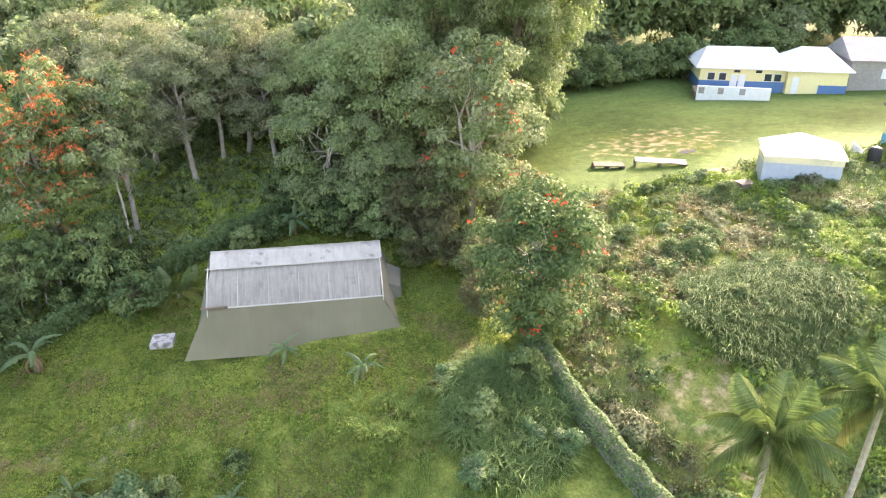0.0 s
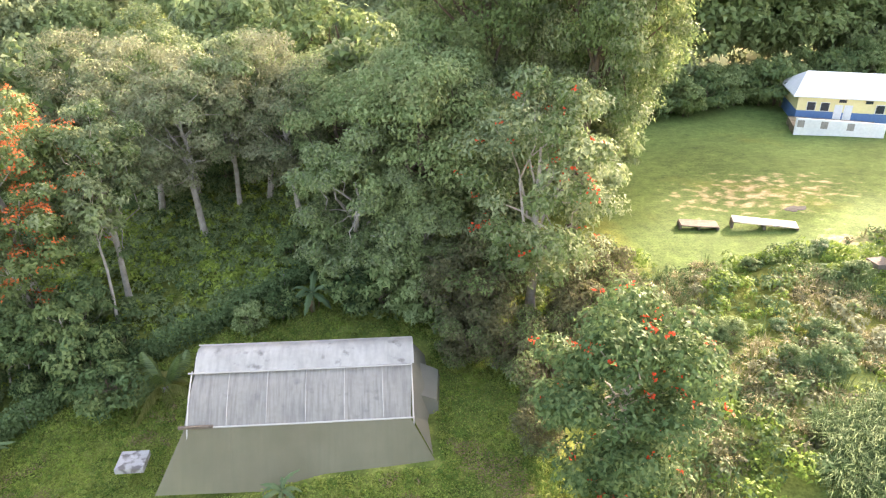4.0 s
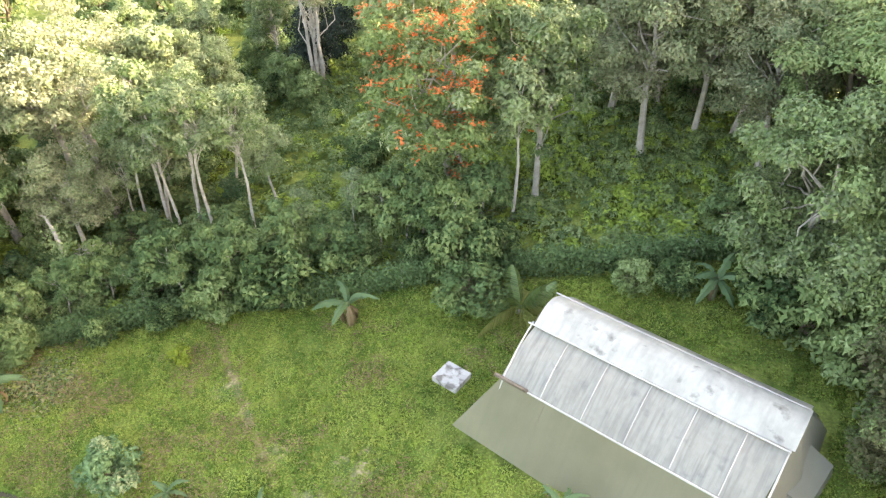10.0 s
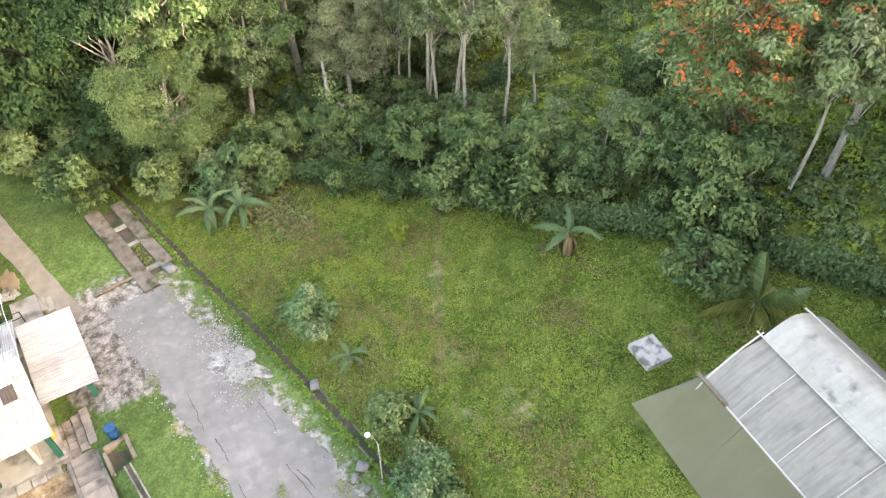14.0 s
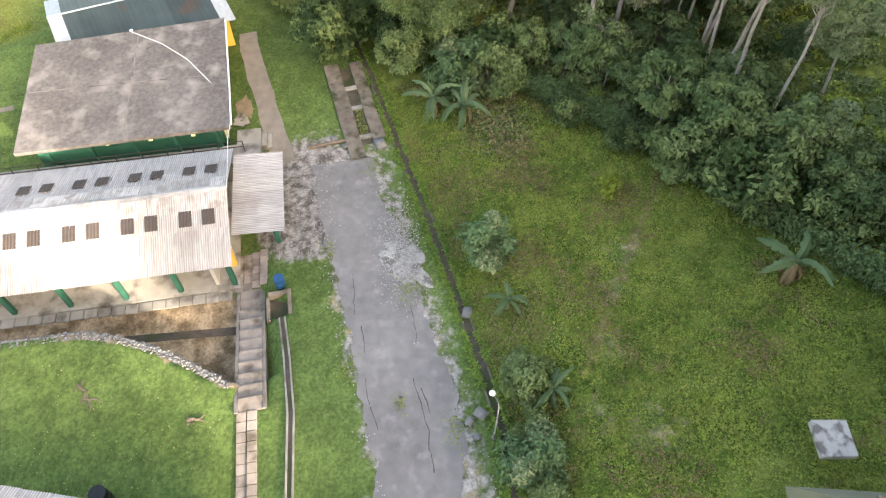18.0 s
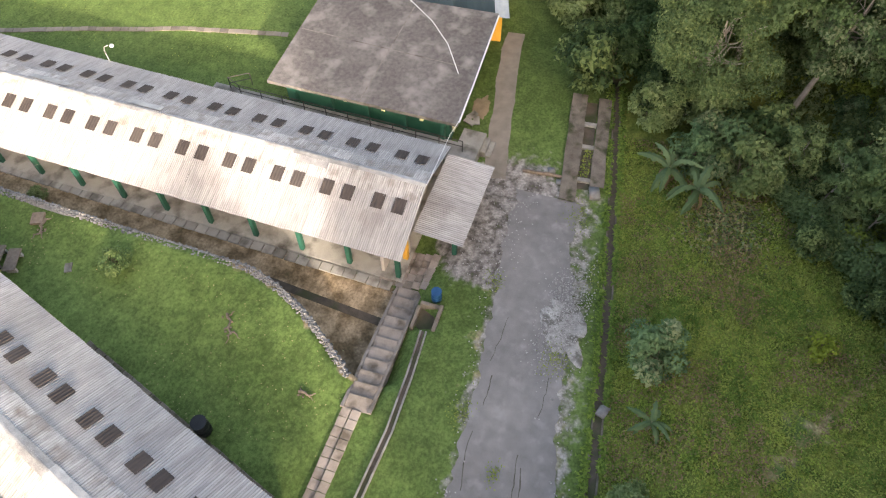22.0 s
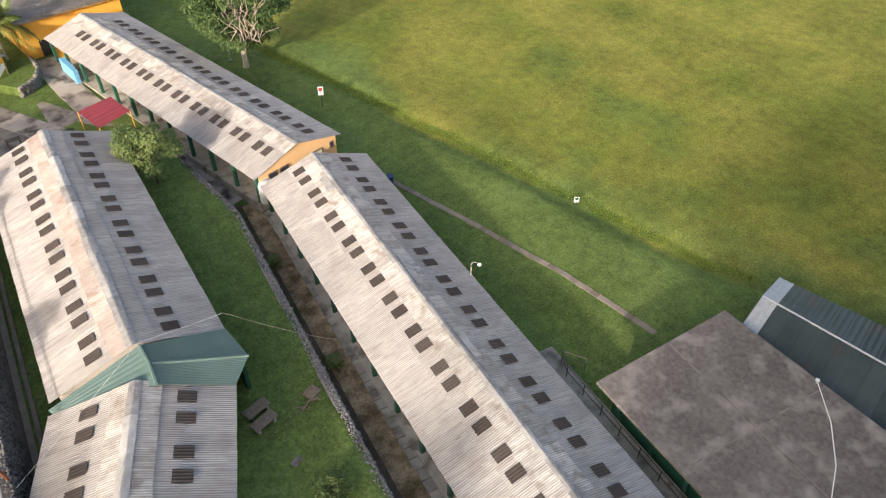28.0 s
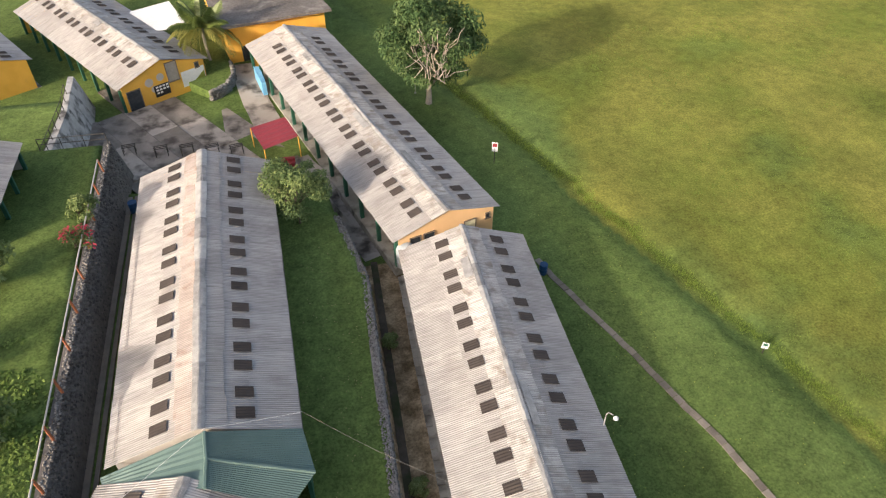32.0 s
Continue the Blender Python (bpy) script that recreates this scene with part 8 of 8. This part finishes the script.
def banana(place, scale, turn, label="banana plant with broad ragged leaves", dead=2, leaves=8, stem=1.3):
    rnd = random.Random(int(turn))
    ob = thing("banana_plant", place, label, "banana plant", turn=turn)
    ob.scale = (scale,) * 3
    sub("stem", mesh_of("stem", *tube_data([(0, 0, -0.2), (0.02, 0, stem * 0.5), (0, 0.03, stem)], [0.13, 0.11, 0.07], 8), "leafdry"), ob)
    for i in range(leaves):
        sub("leaf", BAN[i % 2], ob, pose(0, 0, stem - 0.1, 0, 0, i * 137.5 + rnd.uniform(-15, 15)) @ pose(0, 0, 0, rnd.uniform(-25, 25), -48 + i * 9 + rnd.uniform(-8, 8), 0))
    for i in range(dead):
        sub("dead_leaf", BAN[2], ob, pose(0, 0, stem - 0.2, 0, 0, i * 130 + 40) @ pose(0, 0, 0, 0, 55, 0), "hanging dry brown leaf")


for x, y, s, t in ((-15.2, 48.0, 1.35, 10), (4.5, 55.2, 1.2, 80), (1.8, 40.0, 0.75, 30), (6.2, 36.0, 0.8, 140), (-32.7, 34.4, 1.35, 20), (-34.5, 32.6, 1.3, 75), (-16.9, 34.1, 0.75, 50), (-11.2, 34.9, 0.8, 110), (-2.5, 31.8, 0.7, 45)):
    banana(on_land(x, y), s, t, dead=6 if x == -15.2 else 3 if s > 1.1 else 1, leaves=5 if x == -15.2 else 8)
plant("bush", tree_proto(61, 1.3, 0.9, 0.1, 8, 420, 0.2, 0.04, "yellowflower", "barkdark", clump_r=0.5, stems=2), on_land(-23.7, 41.6), "yellow-green flowering bush in the weeds", "bush")

plant("bush", tree_proto(62, 1.5, 1.0, 0.2, 10, 500, 0.2, 0.04, "leaf", "barkdark", clump_r=0.5, stems=3, flower="pinkflower", flowers=30), on_land(-1.1, -22.5), "straggling bush with pink-red blossoms above the wall", "bush")

# ---------------------------------------------------------------- signs and small things


def signboard(place, turn, label, colours, w=0.8, h=1.1, lift=1.6):
    ob = thing("sign", place, label, "sign", turn=turn)
    sub("post", mesh_of("post", *tube_data([(0, 0, -0.2), (0, 0, lift + h)], 0.04, 6), "rail"), ob)
    sub("board", mesh_of("board", *box_data(-w / 2, w / 2, -0.03, 0.03, lift, lift + h), colours[0]), ob)
    sub("band", mesh_of("band", *box_data(-w / 2 + 0.05, w / 2 - 0.05, -0.036, 0.036, lift + h * 0.5, lift + h * 0.92), colours[1]), ob)


signboard((-31.6, -35.0, land(-31.6, -35)), 160, "red and white notice board on a post", ("white", "redroof"), 0.5, 0.9, 1.3)
signboard((-44.3, -11.2, land(-44.3, -11.2)), 150, "small white and green sign at the field edge", ("white", "green"), 0.4, 0.5, 0.5)


def clutter():
    rnd = random.Random(21)
    for x, y, s in ((-32.4, 28.6, 0.42), (-33.4, 25.5, 0.36), (-32.6, 26.2, 0.3), (-17.4, 32.0, 0.4), (-11.3, 31.6, 0.35), (-11.0, 31.0, 0.25), (-10.1, 31.2, 0.35)):
        me = stones_mesh("boulder", [(0, 0, 0)], (s, s * 0.8, s * 0.7), "stone", int(abs(s * 100 + x)))
        single("boulder", me, "loose grey stone beside the road", "stone", on_land(x, y, s * 0.3), rnd.uniform(0, 180))
    for x, y, l, t, lab in ((-15.4, 12.2, 1.0, 30, "weathered stump and sticks on the lawn"), (-13.2, 17.7, 0.5, 80, "rotten stump on the lawn"), (-17.5, -1.3, 0.85, 10, "grey stump beside a slab on the lawn")):
        ob = thing("deadwood", on_land(x, y), lab, "deadwood", turn=t)
        for (x0, y0), (x1, y1), r in (((-0.7, -0.1), (0.6, 0.1), 0.09), ((0.45, 0.1), (0.95, 0.55), 0.045), ((0.5, 0.05), (1.1, -0.2), 0.04), ((-0.5, -0.1), (-0.75, 0.3), 0.05)):
            sub("branch", mesh_of("branch", *limb_data((x0 * l, y0 * l, 0.07), (x1 * l, y1 * l, 0.10), r, r * 0.55, rnd, 0.12), "wood"), ob)
        for k in range(9):
            sub("chip", stones_mesh("chip", [(rnd.uniform(-0.7, 0.7) * l, rnd.uniform(-0.4, 0.4) * l, 0.02)], (0.07, 0.05, 0.04), "wood", k + int(abs(x * 10))), ob, None, "broken piece of wood")
    for x, y, t in ((-14.75, -2.1, 20), (-14.85, -1.1, 22)):
        ob = thing("wooden_bench", (x, y, land(x, y)), "weathered grey slab bench beside the block", "bench", turn=t)
        sub("top", box("top", -0.75, 0.75, -0.35, 0.35, 0.4, 0.5, "wood", 0.02), ob)
        sub("leg", box("leg", -0.6, -0.45, -0.3, 0.3, 0, 0.4, "concrete", 0.01), ob)
        sub("leg", box("leg", 0.45, 0.6, -0.3, 0.3, 0, 0.4, "concrete", 0.01), ob)


clutter()
edge = thing("edge_paving", (0, 0, 0), "row of worn concrete slabs along the upper block", "paving")
slab = box("slab", -0.22, 0.22, -0.33, 0.33, -0.06, 0.05, "moss", 0.02)
for i in range(22):
    x, y = mixed(-11.85, -7.45, i / 21), mixed(6.0, 20.2, i / 21)
    sub("slab", slab, edge, pose(x, y, land(x, y) + 0.07, (i * 37 % 5 - 2) * 0.6, (i * 53 % 5 - 2) * 0.6, -17 + (i * 29 % 7 - 3)))
single("broken_slab", box("broken_slab", -0.42, 0.42, -0.36, 0.36, -0.05, 0.12, "wood", 0.02), "dark weathered slab beside a stump on the lawn", "slab", on_land(-17.9, -1.9, 0.06), 25)
single("broken_slab", box("broken_slab", -0.3, 0.3, -0.2, 0.2, -0.05, 0.05, "concrete", 0.015), "small loose slab on the lawn", "slab", on_land(-15.6, 1.9, 0.05), 30)
sub_weeds = np.random.default_rng(12)
sp = np.array([(x, y, land(x, y) + 0.05) for x, y in zip(sub_weeds.uniform(-36.0, -33.5, 260), sub_weeds.uniform(27.2, 27.8, 260))])
v_, q_ = leaf_quads(sp + sub_weeds.normal(size=sp.shape) * (0.05, 0.05, 0.12), np.tile([0, 0, 1.0], (260, 1)), 0.16, 0.11, sub_weeds)
stuff("weeds", big_mesh("weeds", v_, q_, "weed"), "weeds growing in the pit between the tracks", "weeds")


def cable(points, sag, r, label, material="white"):
    out = []
    for a, b in zip(points, points[1:]):
        a, b = Vector(a), Vector(b)
        out += [a.lerp(b, i / 10) - Vector((0, 0, sag * math.sin(math.pi * i / 10))) for i in range(11)]
    single("cable", mesh_of("cable", *tube_data(out, r, 5), material), label, "cable")


cable([(-43.5, 11.9, -2.55), (-41.9, 14.1, -2.57), (-39.9, 16.0, -2.57), (-37.3, 17.65, -2.57)], 0.0, 0.03, "white cable lying over the flat roof")
cable([(-26.5, 19.35, -1.25), (-31.1, 19.2, -1.7), (-33.0, 19.1, -2.5)], 0.05, 0.02, "white cable from block to hall")
cable([(-14.9, -6.8, 0.6), (-21.9, -3.5, -2.7)], 0.3, 0.006, "thin cable between two blocks", "concrete")
cable([(-14.9, -6.8, 0.6), (-10.3, -6.1, 1.35), (-3.5, -1.0, 0.2)], 0.05, 0.008, "thin white cable across the roof end")

# fallen leaves and scraps over the lawns
rl = np.random.default_rng(33)
sp = scatter(rl, 520, -21.5, -8, -24, 20, lambda x, y: (wall_x(y) + 0.3 < x < -14.5 or (x > -19 and y > 8)) and noise.noise((x * 0.3, y * 0.3, 1.0)) > -0.25)
v_, q_ = leaf_quads(sp + (0, 0, 0.05), np.tile([0, 0, 1.0], (len(sp), 1)), 0.09, 0.06, rl)
stuff("fallen_leaves", big_mesh("fallen_leaves", v_, q_, "straw"), "pale fallen leaves scattered on the lawn", "leaves")
sp = scatter(rl, 700, -46, -31.5, -40, 4, lambda x, y: x > -44.5 - (y + 11.5) * 0.37)
v_, q_ = leaf_quads(sp + (0, 0, 0.05), np.tile([0, 0, 1.0], (len(sp), 1)), 0.10, 0.07, rl)
stuff("fallen_leaves", big_mesh("fallen_leaves", v_, q_, "weed"), "small leaves scattered on the grass", "leaves")
# coarse tussocks on the playing field
sp = scatter(rl, 2600, -86, -46, -64, 8, lambda x, y: x < -46.0 - (y + 11.5) * 0.37 and noise.noise((x * 0.13, y * 0.13, 6.0)) + 0.5 * noise.noise((x * 0.6, y * 0.6, 2.0)) > 0.12)
stuff("tussocks", blades("tussocks", sp, 0.15, 0.022, 10, "weedgreen", rl, 0.35, 0.8), "coarse grass tussocks on the playing field", "grass")
# grass taking hold in the broken asphalt
sp = np.concatenate([np.stack([rl.normal(x, r, n), rl.normal(y, r * 0.6, n)], 1) for x, y, r, n in ((-12.5, 27.8, 0.3, 90), (-10.7, 30.2, 0.45, 140), (-19.6, 29.0, 0.6, 220), (-26.0, 30.2, 0.7, 160), (-30.5, 28.0, 0.7, 200), (-15.0, 25.3, 0.5, 120), (-23.5, 24.6, 0.5, 120))])
sp = np.array([(x, y, land(x, y) + 0.09) for x, y in sp])
v_, q_ = leaf_quads(sp, np.tile([0, 0, 1.0], (len(sp), 1)), 0.13, 0.06, rl)
stuff("weeds", big_mesh("weeds", v_, q_, "weed"), "weeds sprouting in the broken asphalt", "weeds")
# creepers turning orange and yellow round the banana plants
sp = np.stack([rl.normal(-32.3, 1.9, 1500), rl.normal(36.6, 1.2, 1500)], 1)
sp = np.array([(x, y, land(x, y) + 0.1 + 0.25 * rl.random()) for x, y in sp if y > drain_y(x) + 0.8])
for k, kind in enumerate(("leafbrown", "straw", "leaflight")):
    v_, q_ = leaf_blades(sp[k::3], np.tile([0, 0, 1.0], (len(sp[k::3]), 1)), 0.22, 0.17, rl)
    stuff("creepers", big_mesh("creepers", v_, q_, kind), "creepers turning orange and yellow under the banana plants", "creeper")
# weeds hanging over the roadside drain
sp = []
for _ in range(6500):
    x = rl.uniform(-43, 5)
    side = rl.choice((-1, 1), p=(0.4, 0.6))
    y = drain_y(x) + side * (0.20 + abs(rl.normal()) * 0.22)
    if noise.noise((x * 0.7, side, 3.0)) > -0.2:
        sp.append((x, y, land(x, y) + 0.13 + 0.12 * rl.random()))
v_, q_ = leaf_blades(np.array(sp), np.tile([0, 0, 1.0], (len(sp), 1)), 0.20, 0.15, rl)
stuff("weeds", big_mesh("weeds", v_, q_, "weedgreen"), "weeds hanging over the edges of the drain", "weeds")
